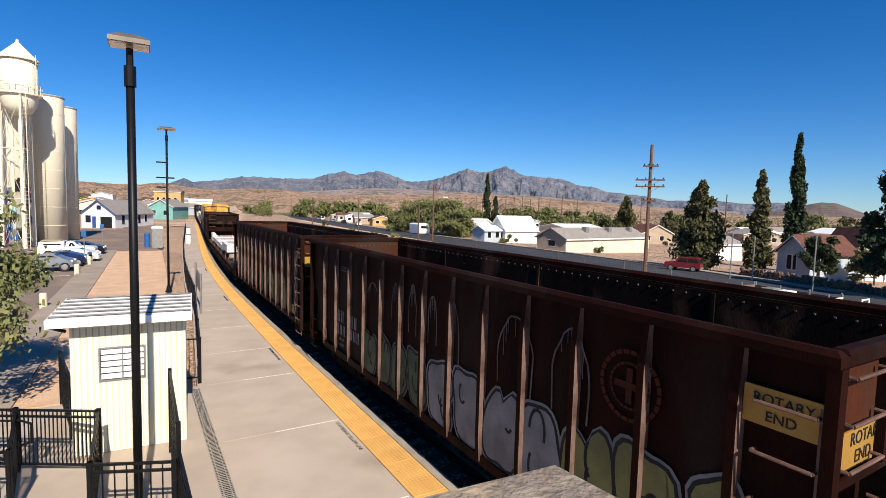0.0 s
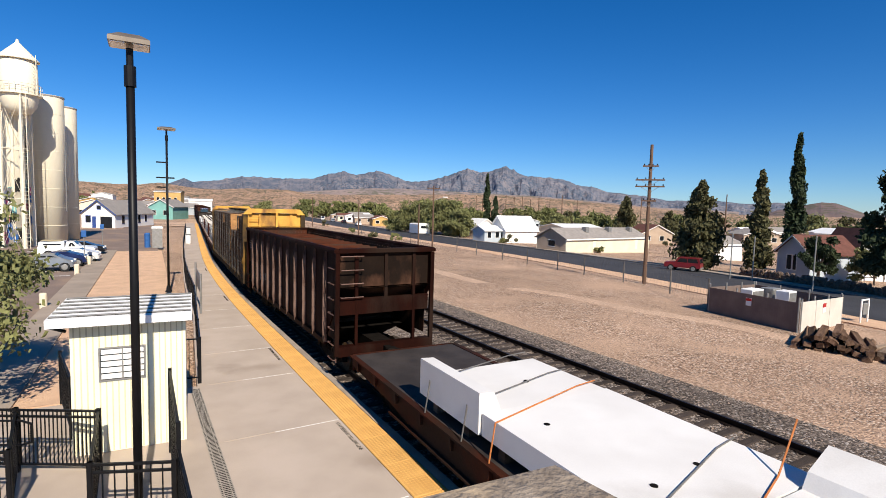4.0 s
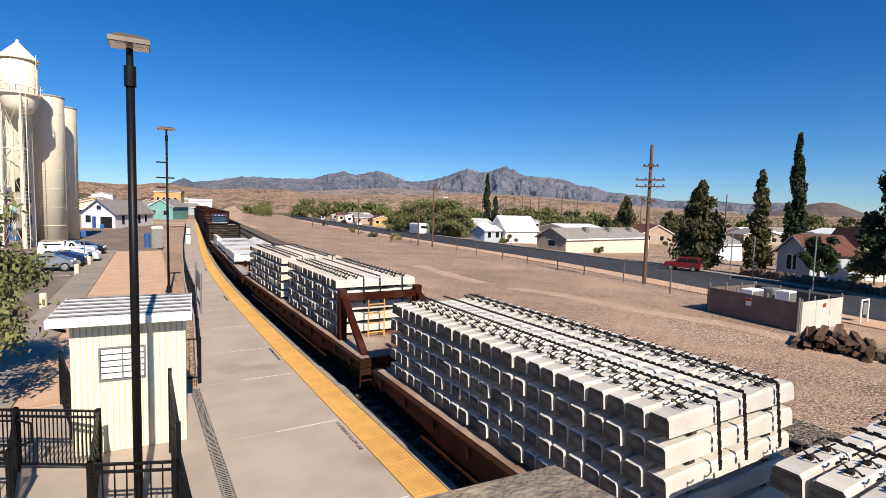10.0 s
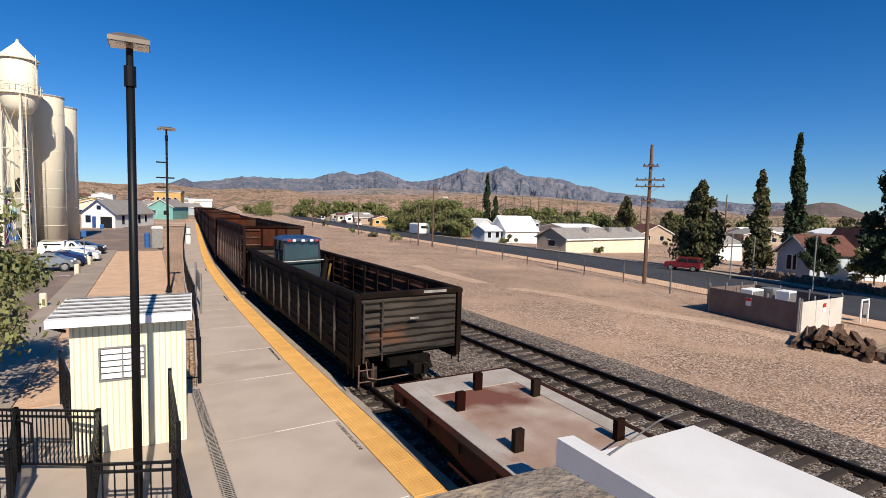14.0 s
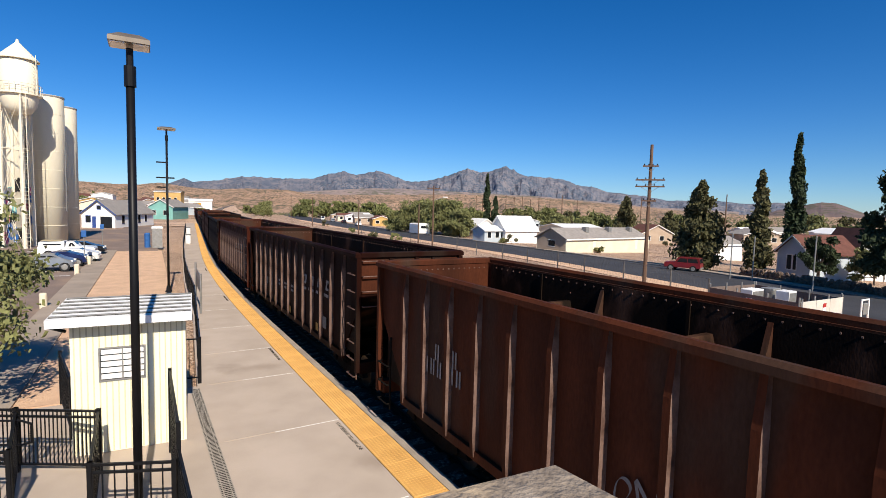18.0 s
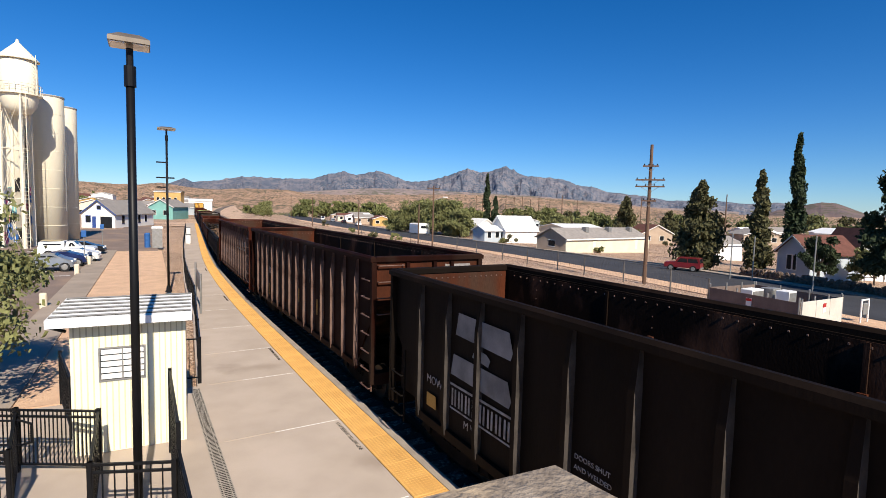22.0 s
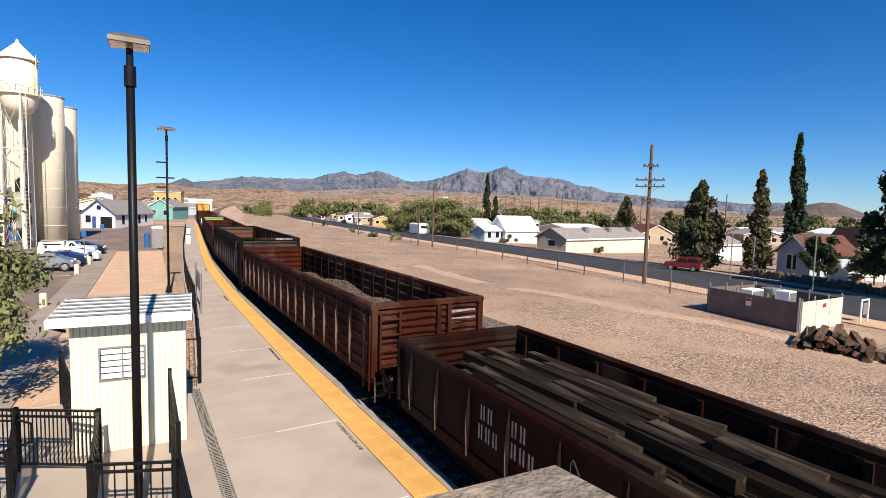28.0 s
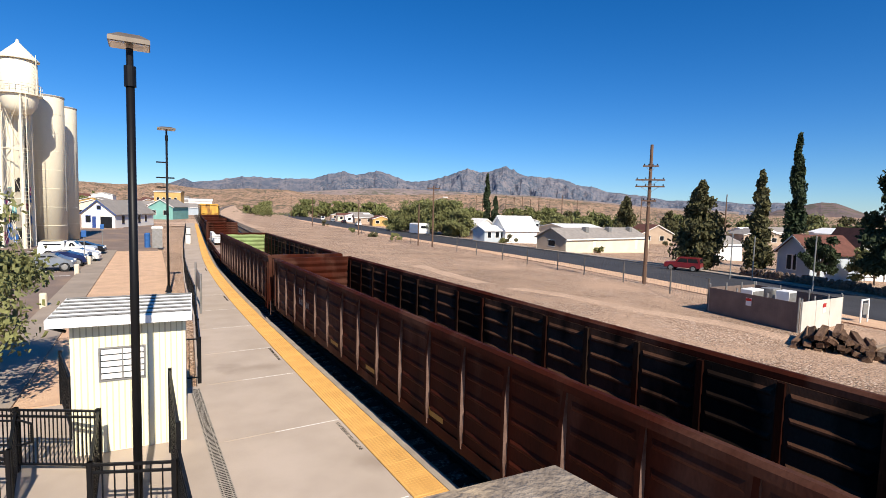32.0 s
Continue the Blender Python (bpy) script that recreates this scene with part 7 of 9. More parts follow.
            for x in (-0.62, 0.12, 0.62) if e < 0 else (-0.55, 0.55):
                part("end_post", box(B(), x - 0.045, x + 0.045, y + e * 0.03 + min(0, e) * 0.09, y + e * 0.03 + max(0, e) * 0.09, pan + 0.053, H - 0.16), paint, car)
        # the far lining faces the sun, so its brightness is put in as brown
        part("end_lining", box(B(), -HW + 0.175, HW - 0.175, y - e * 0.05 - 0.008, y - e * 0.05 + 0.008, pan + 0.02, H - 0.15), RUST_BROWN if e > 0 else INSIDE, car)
        part("rivet_row", rivets_across(B(), -HW + 0.25, HW - 0.25, y - e * 0.066, H - 0.24, 18), RIB_EDGE, car)["kind"] = "stuff"
        ya, yb = y, y - e * 2.6
        bm = B()
        hexa(bm, [(-HW + 0.17, yb, zb + 0.2), (HW - 0.17, yb, zb + 0.2), (HW - 0.17, yb + 0.05 * e, zb + 0.2), (-HW + 0.17, yb + 0.05 * e, zb + 0.2), (-HW + 0.17, ya, pan), (HW - 0.17, ya, pan), (HW - 0.17, ya + 0.04 * e, pan), (-HW + 0.17, ya + 0.04 * e, pan)])
        bmesh.ops.recalc_face_normals(bm, faces=list(bm.faces))
        part("slope_sheet", bm, INSIDE, car)
        part("end_sill", box(B(), -HW + 0.15, HW - 0.15, e * (L / 2 - 0.12) - 0.12, e * (L / 2 - 0.12) + 0.12, 0.72, 1.0), paint, car)
        for x in (-0.9, 0.9):
            part("end_strut", hexa(B(), [(x - 0.04, y - 0.04, 1.0), (x + 0.04, y - 0.04, 1.0), (x + 0.04, y + 0.04, 1.0), (x - 0.04, y + 0.04, 1.0), (x - 0.04, y - 0.04, pan - 0.03), (x + 0.04, y - 0.04, pan - 0.03), (x + 0.04, y + 0.04, pan - 0.03), (x - 0.04, y + 0.04, pan - 0.03)]), paint, car)
    part("car_floor", box(B(), -HW + 0.17, HW - 0.17, -L / 2 + 2.6, L / 2 - 2.6, zb + 0.1, zb + 0.2), INSIDE, car)
    # grab irons on the platform side, rung by rung; near ones painted as lit steel, far ones dark
    for k in range(7):
        z = 0.62 + (H - 1.2) * k / 6
        part("grab_iron", grab_iron(-x1, -L / 2 + 0.14, -L / 2 + 0.62, z, -1), LIT_STEEL, car)
        if k < 3:
            part("grab_iron", grab_iron(-x1, L / 2 - 0.62, L / 2 - 0.14, 0.62 + 0.42 * k, -1), UNDER, car)
        if 2 < k:
            part("grab_iron", end_grab(-HW + 0.2, -0.75, -L / 2 + 0.04, pan - 0.62 + 0.38 * (k - 2)), LIT_STEEL, car)
    part("ladder_stile", box(B(), -x1 - 0.03, -x1, -L / 2 + 0.10, -L / 2 + 0.14, 0.55, H - 0.5), LIT_STEEL, car)
    if not full_end:
        part("ladder_stile", box(B(), -x1 - 0.03, -x1, L / 2 - 0.66, L / 2 - 0.62, 0.5, pan - 0.5), UNDER, car)
    for i in range(2):
        y = (-0.26 + 0.52 * i) * L
        bm = B()
        hexa(bm, [(-0.7, y - 0.35, 0.35), (0.7, y - 0.35, 0.35), (0.7, y + 0.35, 0.35), (-0.7, y + 0.35, 0.35), (-1.35, y - 1.5, zb + 0.1), (1.35, y - 1.5, zb + 0.1), (1.35, y + 1.5, zb + 0.1), (-1.35, y + 1.5, zb + 0.1)])
        part("discharge_bay", bm, UNDER, car)
    for i in range(partitions):
        y = -L / 2 + L * (i + 1) / (partitions + 1)
        part("partition", hexa(B(), [(-HW + 0.17, y - 0.6, zb + 0.2), (HW - 0.17, y - 0.6, zb + 0.2), (HW - 0.17, y - 0.5, zb + 0.2), (-HW + 0.17, y - 0.5, zb + 0.2), (-HW + 0.17, y - 0.05, H - 0.6), (HW - 0.17, y - 0.05, H - 0.6), (HW - 0.17, y + 0.05, H - 0.6), (-HW + 0.17, y + 0.05, H - 0.6)]), INSIDE, car)
        part("brace", extrude(B(), [(HW - 0.175, H - 0.16), (HW - 0.175, H - 1.7), (HW - 0.66, H - 1.7)], y - 0.9, y - 0.82, "y"), RUST_BROWN, car, "upright triangular inner gusset")
    if not partitions and not humps:
        for y in rib_y[3:-2:3]:
            part("inner_bracket", box(B(), HW - 0.26, HW - 0.175, y - 0.05, y + 0.05, H - 1.15, H - 0.78), RUST_BROWN, car, "small worn bracket on the inner sheet")
    for i in range(humps):
        y = -L / 2 + 1.5 + (L - 2.9) * i / (humps - 1)
        part("ridge", extrude(B(), [(y - 0.40, H - 0.62), (y + 0.12, H - 0.26), (y + 0.20, H - 0.29), (y + 0.34, H - 0.62)], -HW + 0.34, HW - 0.34, "x"), RUST_BROWN, car, "rusty folded ridge inside the hopper")
    if humps:
        part("ridge_bed", box(B(), -HW + 0.175, HW - 0.175, -L / 2 + 0.7, L / 2 - 0.7, H - 0.72, H - 0.60), RUST_BROWN, car)
    rim_parts(car, L, H, paint)
    if wheel:
        brake_wheel(car, 0.25, -L / 2 - 0.22, H - 0.75)
    return car


def gondola_car(name, label, L, H, paint, ribs=14, corrugated=True, inside=INSIDE, far_inside=None, group="gondola cars"):
    car = thing(name, label, "gondola car", group=group)
    running_gear(car, L)
    x0, x1, zb = HW - 0.16, HW - 0.11, 0.98
    for sd in (-1, 1):
        a, b = sorted((sd * x0, sd * x1))
        part("side_wall", box(B(), a, b, -L / 2 + 0.06, L / 2 - 0.06, zb, H - 0.13), paint, car)
        part("inner_lining", box(B(), sd * (x0 - 0.01) - 0.006, sd * (x0 - 0.01) + 0.006, -L / 2 + 0.16, L / 2 - 0.16, zb + 0.14, H - 0.14), inside, car, "worn inner sheet, shade in its colour")
        bm, inn = B(), B()
        for i in range(ribs - 1):
            ya = -L / 2 + 0.5 + (L - 1.0) * i / (ribs - 1)
            yb = -L / 2 + 0.5 + (L - 1.0) * (i + 1) / (ribs - 1)
            m = 5 if corrugated else 0
            for k in range(m):
                z = zb + 0.22 + (H - zb - 0.55) * k / (m - 1)
                hexa(bm, [(sd * x1, ya + 0.1, z - 0.06), (sd * (x1 + 0.035), ya + 0.14, z - 0.015), (sd * (x1 + 0.035), yb - 0.14, z - 0.015), (sd * x1, yb - 0.1, z - 0.06), (sd * x1, ya + 0.1, z + 0.06), (sd * (x1 + 0.035), ya + 0.14, z + 0.015), (sd * (x1 + 0.035), yb - 0.14, z + 0.015), (sd * x1, yb - 0.1, z + 0.06)])
                hexa(inn, [(sd * (x0 - 0.016), ya + 0.1, z - 0.06), (sd * (x0 - 0.05), ya + 0.14, z - 0.015), (sd * (x0 - 0.05), yb - 0.14, z - 0.015), (sd * (x0 - 0.016), yb - 0.1, z - 0.06), (sd * (x0 - 0.016), ya + 0.1, z + 0.06), (sd * (x0 - 0.05), ya + 0.14, z + 0.015), (sd * (x0 - 0.05), yb - 0.14, z + 0.015), (sd * (x0 - 0.016), yb - 0.1, z + 0.06)])
        if corrugated:
            bmesh.ops.recalc_face_normals(bm, faces=list(bm.faces))
            bmesh.ops.recalc_face_normals(inn, faces=list(inn.faces))
            part("side_corrugation", bm, paint, car, "pressed horizontal ridges")["kind"] = "stuff"
            part("inner_corrugation", inn, inside, car, "dark pressed ridges inside")["kind"] = "stuff"
        else:
            bm.free()
            inn.free()
        for i in range(ribs):
            y = -L / 2 + 0.5 + (L - 1.0) * i / (ribs - 1)
            spot(part("rib", lit_edge_rib(sd, x1, zb, H, paint, 0.075, 0.036), paint, car), 0, y, 0)
            part("inner_post", box(B(), sd * (x0 - 0.045) - 0.025, sd * (x0 - 0.045) + 0.025, y - 0.05, y + 0.05, zb + 0.14, H - 0.15), RUST, car, "rusty inner side post")
        part("side_sill", box(B(), sd * (x1 - 0.02) - 0.05, sd * (x1 - 0.02) + 0.05, -L / 2 + 0.1, L / 2 - 0.1, zb - 0.2, zb - 0.003), paint, car)
        part("ladder", ladder(B(), sd * (HW - 0.02), -L / 2 + 0.1, sd * (HW - 0.02), -L / 2 + 0.45, 0.6, H - 0.3, 4), paint, car)
        for y in (-L / 2 + 0.05, L / 2 - 0.05):
            part("corner_post", box(B(), sd * (HW - 0.1) - 0.07, sd * (HW - 0.1) + 0.07, y - 0.06, y + 0.06, 0.92, H - 0.14), paint, car)
    # ends of dark grey cars: sunlight put in as a lighter, rust-stained grey
    face = SUNLIT_GREY if paint is DARK_GREY else paint
    for e in (-1, 1):
        y = e * (L / 2 - 0.12)
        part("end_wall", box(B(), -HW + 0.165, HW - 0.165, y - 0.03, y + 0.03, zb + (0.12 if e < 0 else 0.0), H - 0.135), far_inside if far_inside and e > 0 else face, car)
        # pressed ridges: outside on the near end, inside on the far one
        n = 8 if e < 0 else 6
        f, d = -1, 0.06 if e < 0 else 0.045
        for k in range(n):
            z = zb + 0.22 + (H - zb - 0.46) * k / (n - 1)
            hh = (H - zb - 0.46) / (n - 1) * 0.5
            bm = B()
            xs = [(-HW + 0.2) + (2 * HW - 0.4) * q / 12 for q in range(13)]
            rows = []
            for q, x in enumerate(xs):
                sag = 0.012 * math.sin(q * 1.1 + k * 2.3)
                rows.append([bm.verts.new(p) for p in ((x, y + f * 0.03, z - hh * 0.92 + sag), (x, y + f * (0.03 + d), z - hh * 0.15 + sag), (x, y + f * (0.03 + d * 0.9), z + hh * 0.25 + sag), (x, y + f * 0.03, z + hh * 0.92 + sag))])
            for p, q in zip(rows, rows[1:]):
                for c in range(4):
                    bm.faces.new((p[c], q[c], q[(c + 1) % 4], p[(c + 1) % 4]))
            bm.faces.new(rows[0])
            bm.faces.new(rows[-1][::-1])
            bmesh.ops.recalc_face_normals(bm, faces=list(bm.faces))
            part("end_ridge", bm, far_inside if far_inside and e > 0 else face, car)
        for x in (0.22, 0.52) if e < 0 and paint is RUST_RED else ():
            part("end_post", box(B(), x - 0.055, x + 0.055, y - 0.17, y - 0.03, zb + 0.1, H - 0.15), paint, car)
        part("end_sill", box(B(), -0.6, 0.6, e * (L / 2 - 0.12) - 0.10, e * (L / 2 - 0.12) + 0.10, 0.76, zb - 0.004), UNDER, car)
    lev = B()
    pts = [(-1.25, -L / 2 - 0.10, 0.62), (-1.0, -L / 2 - 0.16, 0.56), (0.0, -L / 2 - 0.2, 0.60), (0.1, -L / 2 - 0.2, 0.72)]
    for u, w in zip(pts, pts[1:]):
        tube(lev, u, w, 0.018, n=6)
    tube(lev, (-1.25, -L / 2 - 0.10, 0.62), (-1.25, -L / 2 + 0.05, 1.0), 0.018, n=6)
    part("uncoupling_lever", lev, LIT_STEEL, car, "thin bent uncoupling lever")
    part("air_hose", tube(tube(B(), (0.35, -L / 2 + 0.1, 0.8), (0.42, -L / 2 - 0.2, 0.5), 0.03, n=6), (0.42, -L / 2 - 0.2, 0.5), (0.36, -L / 2 - 0.45, 0.52), 0.03, n=6), UNDER, car, "black rubber air hose")
    part("corner_step", ladder(B(), -HW + 0.12, -L / 2 - 0.02, -HW + 0.5, -L / 2 - 0.02, 0.35, 0.95, 2), LIT_STEEL, car)
    part("grab_iron_set", ladder(B(), -HW + 0.22, -L / 2 - 0.07, -HW + 0.72, -L / 2 - 0.07, 1.0, H - 0.2, 4, 0.022), face, car)
    part("car_floor", box(B(), -HW + 0.165, HW - 0.165, -L / 2 + 0.2, L / 2 - 0.2, zb + 0.04, zb + 0.12), inside, car)
    rim_parts(car, L, H, paint, 0.16, 0.14)
    if not corrugated:
        brake_wheel(car, 0.35, -L / 2 - 0.2, H - 0.95)
    return car


def flat_car(name, label, L, paint=RUST, frame_end=False, yellow_posts=False, stubs=(), border=False, deck=None, group="flat cars"):
    car = thing(name, label, "flat car", group=group)
    running_gear(car, L)
    part("deck", slab(B(), -HW + 0.16, HW - 0.16, -L / 2, L / 2, 1.0, 1.12, 0.015), deck or DECK, car, "scuffed timber and steel deck")
    if border:
        for x0, x1, y0, y1 in ((-HW + 0.17, -HW + 0.55, -L / 2 + 0.02, L / 2 - 0.02), (HW - 0.55, HW - 0.17, -L / 2 + 0.02, L / 2 - 0.02), (-HW + 0.553, HW - 0.553, L / 2 - 0.9, L / 2 - 0.02), (-HW + 0.553, HW - 0.553, -L / 2 + 0.02, -L / 2 + 0.9)):
            part("deck_border", slab(B(), x0, x1, y0, y1, 1.121, 1.136, 0.006), DECK_PALE, car, "pale worn deck edge")
        for x in (-0.2, 0.25):
            part("stanchion", box(B(), x - 0.05, x + 0.05, -L / 2 - 0.09, -L / 2 - 0.03, 0.8, 2.0), STEEL_GREY, car, "pale steel end stanchion")
    for sd in (-1, 1):
        prof = [(-L / 2, 1.13), (-L / 2, 0.86), (-L / 2 + 2.4, 0.74), (-L / 2 + 4.2, 0.5), (L / 2 - 4.2, 0.5), (L / 2 - 2.4, 0.74), (L / 2, 0.86), (L / 2, 1.13)]
        a, b = sorted((sd * (HW - 0.155), sd * (HW - 0.10)))
        part("side_sill", extrude(B(), prof, a, b, "x"), paint, car)
        a, b = sorted((sd * (HW - 0.10), sd * (HW - 0.02)))
        part("sill_flange", box(B(), a, b, -L / 2, L / 2, 1.09, 1.13), paint, car)
        part("sill_flange", box(B(), a, b, -L / 2 + 2.5, L / 2 - 2.5, 0.56, 0.60), paint, car)
        n = int(L / 1.1)
        for i in range(n if sd < 0 else 0):
            y = -L / 2 + 0.5 + (L - 1.0) * i / (n - 1)
            part("stake_pocket", box(B(), min(a, b) + 0.003, max(a, b) - 0.01, y - 0.07, y + 0.07, 0.87, 1.085), paint, car)
    for e in (-1, 1):
        part("end_sill", box(B(), -HW + 0.12, HW - 0.12, e * (L / 2 + 0.04) - 0.035, e * (L / 2 + 0.04) + 0.035, 0.72, 1.13), paint, car)
    part("grab_iron_set", ladder(B(), -HW + 0.110, -L / 2 - 0.09, -HW + 0.45, -L / 2 - 0.09, 0.42, 1.1, 2), paint, car)
    if frame_end:
        y = -L / 2 + 2.05
        fr = part("end_frame", box(B(), -1.2, 1.2, y - 0.08, y + 0.08, 2.22, 2.42), RUST_RED, car, "red braced steel end frame")
        for x in (-1.2, 1.2):
            part("upright", box(B(), x - 0.11, x + 0.11, y - 0.1, y + 0.1, 1.12, 2.56), RUST_RED, fr)
            bm = B()
            hexa(bm, [(x - 0.09, -L / 2 + 0.25, 1.12), (x + 0.09, -L / 2 + 0.25, 1.12), (x + 0.09, -L / 2 + 0.45, 1.12), (x - 0.09, -L / 2 + 0.45, 1.12), (x - 0.09, y - 0.28, 2.3), (x + 0.09, y - 0.28, 2.3), (x + 0.09, y - 0.1, 2.35), (x - 0.09, y - 0.1, 2.35)])
            part("diagonal", bm, RUST_RED, fr)
        part("grab_iron_set", ladder(B(), -0.45, y - 0.14, 0.05, y - 0.14, 1.12, 2.22, 4), YELLOW_CAR, fr, "yellow ladder")
    if yellow_posts:
        for x in (-0.35, 0.35):
            part("stanchion", box(B(), x - 0.06, x + 0.06, -L / 2 - 0.05, -L / 2 + 0.01, 0.8, 2.0), YELLOW_CAR, car, "yellow end stanchion")
    for x, y in stubs:
        part("stake", box(B(), x - 0.09, x + 0.09, y - 0.05, y + 0.05, 1.12, 1.48), RUST, car)
    return car


def centerbeam_car(name, label, L, H):
    car = thing(name, label, "centerbeam car")
    running_gear(car, L)
    part("deck", slab(B(), -HW + 0.12, HW - 0.12, -L / 2, L / 2, 0.98, 1.1, 0.015), GRIME_YELLOW, car)
    for sd in (-1, 1):
        a, b = sorted((sd * (HW - 0.115), sd * (HW - 0.06)))
        part("side_sill", box(B(), a, b, -L / 2, L / 2, 0.78, 1.12), GRIME_YELLOW, car)
        n = int(L / 1.2)
        for i in range(n if sd < 0 else 0):
            y = -L / 2 + 0.6 + (L - 1.2) * i / (n - 1)
            bm = B()
            tube(bm, (sd * (HW - 0.03), y - 0.14, 0.86), (sd * (HW - 0.03), y + 0.14, 0.86), 0.075, n=10)
            box(bm, sd * (HW - 0.03) - 0.05, sd * (HW - 0.03) + 0.05, y - 0.17, y - 0.14, 0.74, 0.99)
            box(bm, sd * (HW - 0.03) - 0.05, sd * (HW - 0.03) + 0.05, y + 0.14, y + 0.17, 0.74, 0.99)
            part("winch", bm, UNDER, car, "cable tie-down winch")
    for e in (-1, 1):
        y = e * (L / 2 - 0.16)
        bh = part("bulkhead", box(B(), -HW + 0.22, HW - 0.22, y - 0.03, y + 0.03, 1.1, H - 0.25), YELLOW_CAR, car, "yellow framed end bulkhead")
        out = lambda d0, d1: (min(y + e * d0, y + e * d1), max(y + e * d0, y + e * d1))
        for sd in (-1, 1):
            # the post colour holds both grime and the shade of its west face
            part("post", box(B(), sd * (HW - 0.13) - 0.11, sd * (HW - 0.13) + 0.11, *out(-0.20, 0.16), 0.8, H - 0.3), GRIME_YELLOW, bh, "rust-streaked side post, shade in its colour")
            part("cap_corner", extrude(B(), [(sd * (HW - 0.02), H - 0.3), (sd * (HW - 0.30), H), (sd * (HW - 0.45), H), (sd * (HW - 0.45), H - 0.3)], y - 0.19, y + 0.17, "y"), YELLOW_CAR, bh)
        part("cap", box(B(), -HW + 0.45, HW - 0.45, y - 0.19, y + 0.17, H - 0.22, H), YELLOW_CAR, bh)
        for z, dp in ((1.15, 0.15), (2.0, 0.15), (2.95, 0.17), (3.75, 0.06)):
            part("crossbar", box(B(), -HW + 0.24, HW - 0.24, *out(0.03, dp), z, z + 0.14), YELLOW_CAR, bh)
        for x, dp in ((-0.72, 0.10), (0.1, 0.19), (0.85, 0.10)):
            part("stiffener", box(B(), x - 0.06, x + 0.06, *out(0.032, dp), 1.1, H - 0.222), YELLOW_CAR, bh)
        for k in range(9):
            zz = 1.25 + 0.36 * k
            part("grab_iron", tube(B(), (-HW + 0.28, y + e * 0.24, zz), (-HW + 0.80, y + e * 0.24, zz), 0.022, n=6), YELLOW_CAR, bh)
        for x in (-HW + 0.28, -HW + 0.80):
            part("ladder_stile", box(B(), x - 0.02, x + 0.02, *out(0.10, 0.25), 1.2, H - 0.35), YELLOW_CAR, bh)
        if e < 0:
            ring = B()
            for k in range(16):
                u, w = 2 * math.pi * k / 16, 2 * math.pi * (k + 1) / 16
                tube(ring, (-HW + 0.0, y + 0.11 * math.cos(u), 1.95 + 0.16 * math.sin(u)), (-HW + 0.0, y + 0.11 * math.cos(w), 1.95 + 0.16 * math.sin(w)), 0.025, n=5)
            part("lifting_eye", ring, GRIME_YELLOW, bh, "oval lifting eye on the side post")
    part("top_chord", box(B(), -0.32, 0.32, -L / 2 + 0.3, L / 2 - 0.3, H - 0.35, H - 0.16), GRIME_YELLOW, car, "grimy yellow top chord")
    # an added ochre strip stands in for sunlight on the chord's top
    part("top_flange", slab(B(), -0.35, 0.35, -L / 2 + 0.3, L / 2 - 0.3, H - 0.157, H - 0.115, 0.008), OCHRE, car, "ochre strip painted as the chord's sunlit top")
    part("web", box(B(), -0.04, 0.04, -L / 2 + 0.3, L / 2 - 0.3, 1.1, H - 0.352), GRIME_YELLOW, car)
    for i in range(13):
        y = -L / 2 + 1.0 + (L - 2.0) * i / 12
        part("web_post", box(B(), -0.10, 0.10, y - 0.05, y + 0.05, 1.1, H - 0.352), GRIME_YELLOW, car)
    return car


# ---------------------------------------------------------------- loads (they ride on the cars as things of their own)
PITCH = 0.294


def sleeper_mesh():
    bm = B()
    # a blunt trapezium with chamfered upper edges, waisted in the middle
    rows = []
    for x, h, w in ((-1.28, 0.205, 0.97), (-1.255, 0.22, 1.0), (-0.6, 0.235, 1.0), (-0.4, 0.20, 0.9), (0.4, 0.20, 0.9), (0.6, 0.235, 1.0), (1.255, 0.22, 1.0), (1.28, 0.205, 0.97)):
        rows.append([bm.verts.new((x, y * w, z)) for y, z in ((-0.140, 0), (0.140, 0), (0.124, h - 0.03), (0.098, h), (-0.098, h), (-0.124, h - 0.03))])
    for p, q in zip(rows, rows[1:]):
        for i in range(6):
            bm.faces.new((p[i], q[i], q[(i + 1) % 6], p[(i + 1) % 6]))
    # both end faces take the darker material, with their shade in its colour
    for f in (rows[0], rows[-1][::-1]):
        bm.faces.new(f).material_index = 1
    bmesh.ops.recalc_face_normals(bm, faces=list(bm.faces))
    return bm


def clip_mesh(bm, m):
    """Bent wire rail clips, four pairs to a sleeper."""
    first = len(bm.verts)
    for x in (-0.93, -0.62, 0.62, 0.93):
        slab(bm, x - 0.025, x + 0.025, -0.03, 0.03, 0.225, 0.268, 0.01)
        for sy in (-1, 1):
            pts = [Vector((x + 0.062 * math.cos(u) + 0.02 * sy, sy * 0.055 + 0.05 * math.sin(u), 0.285 + 0.03 * math.cos(2 * u))) for u in [k * 0.628 for k in range(9)]]
            for p, q in zip(pts, pts[1:]):
                tube(bm, p, q, 0.009, n=4, caps=False)
    bm.verts.ensure_lookup_table()
    for v in bm.verts[first:]:
        v.co = m @ v.co


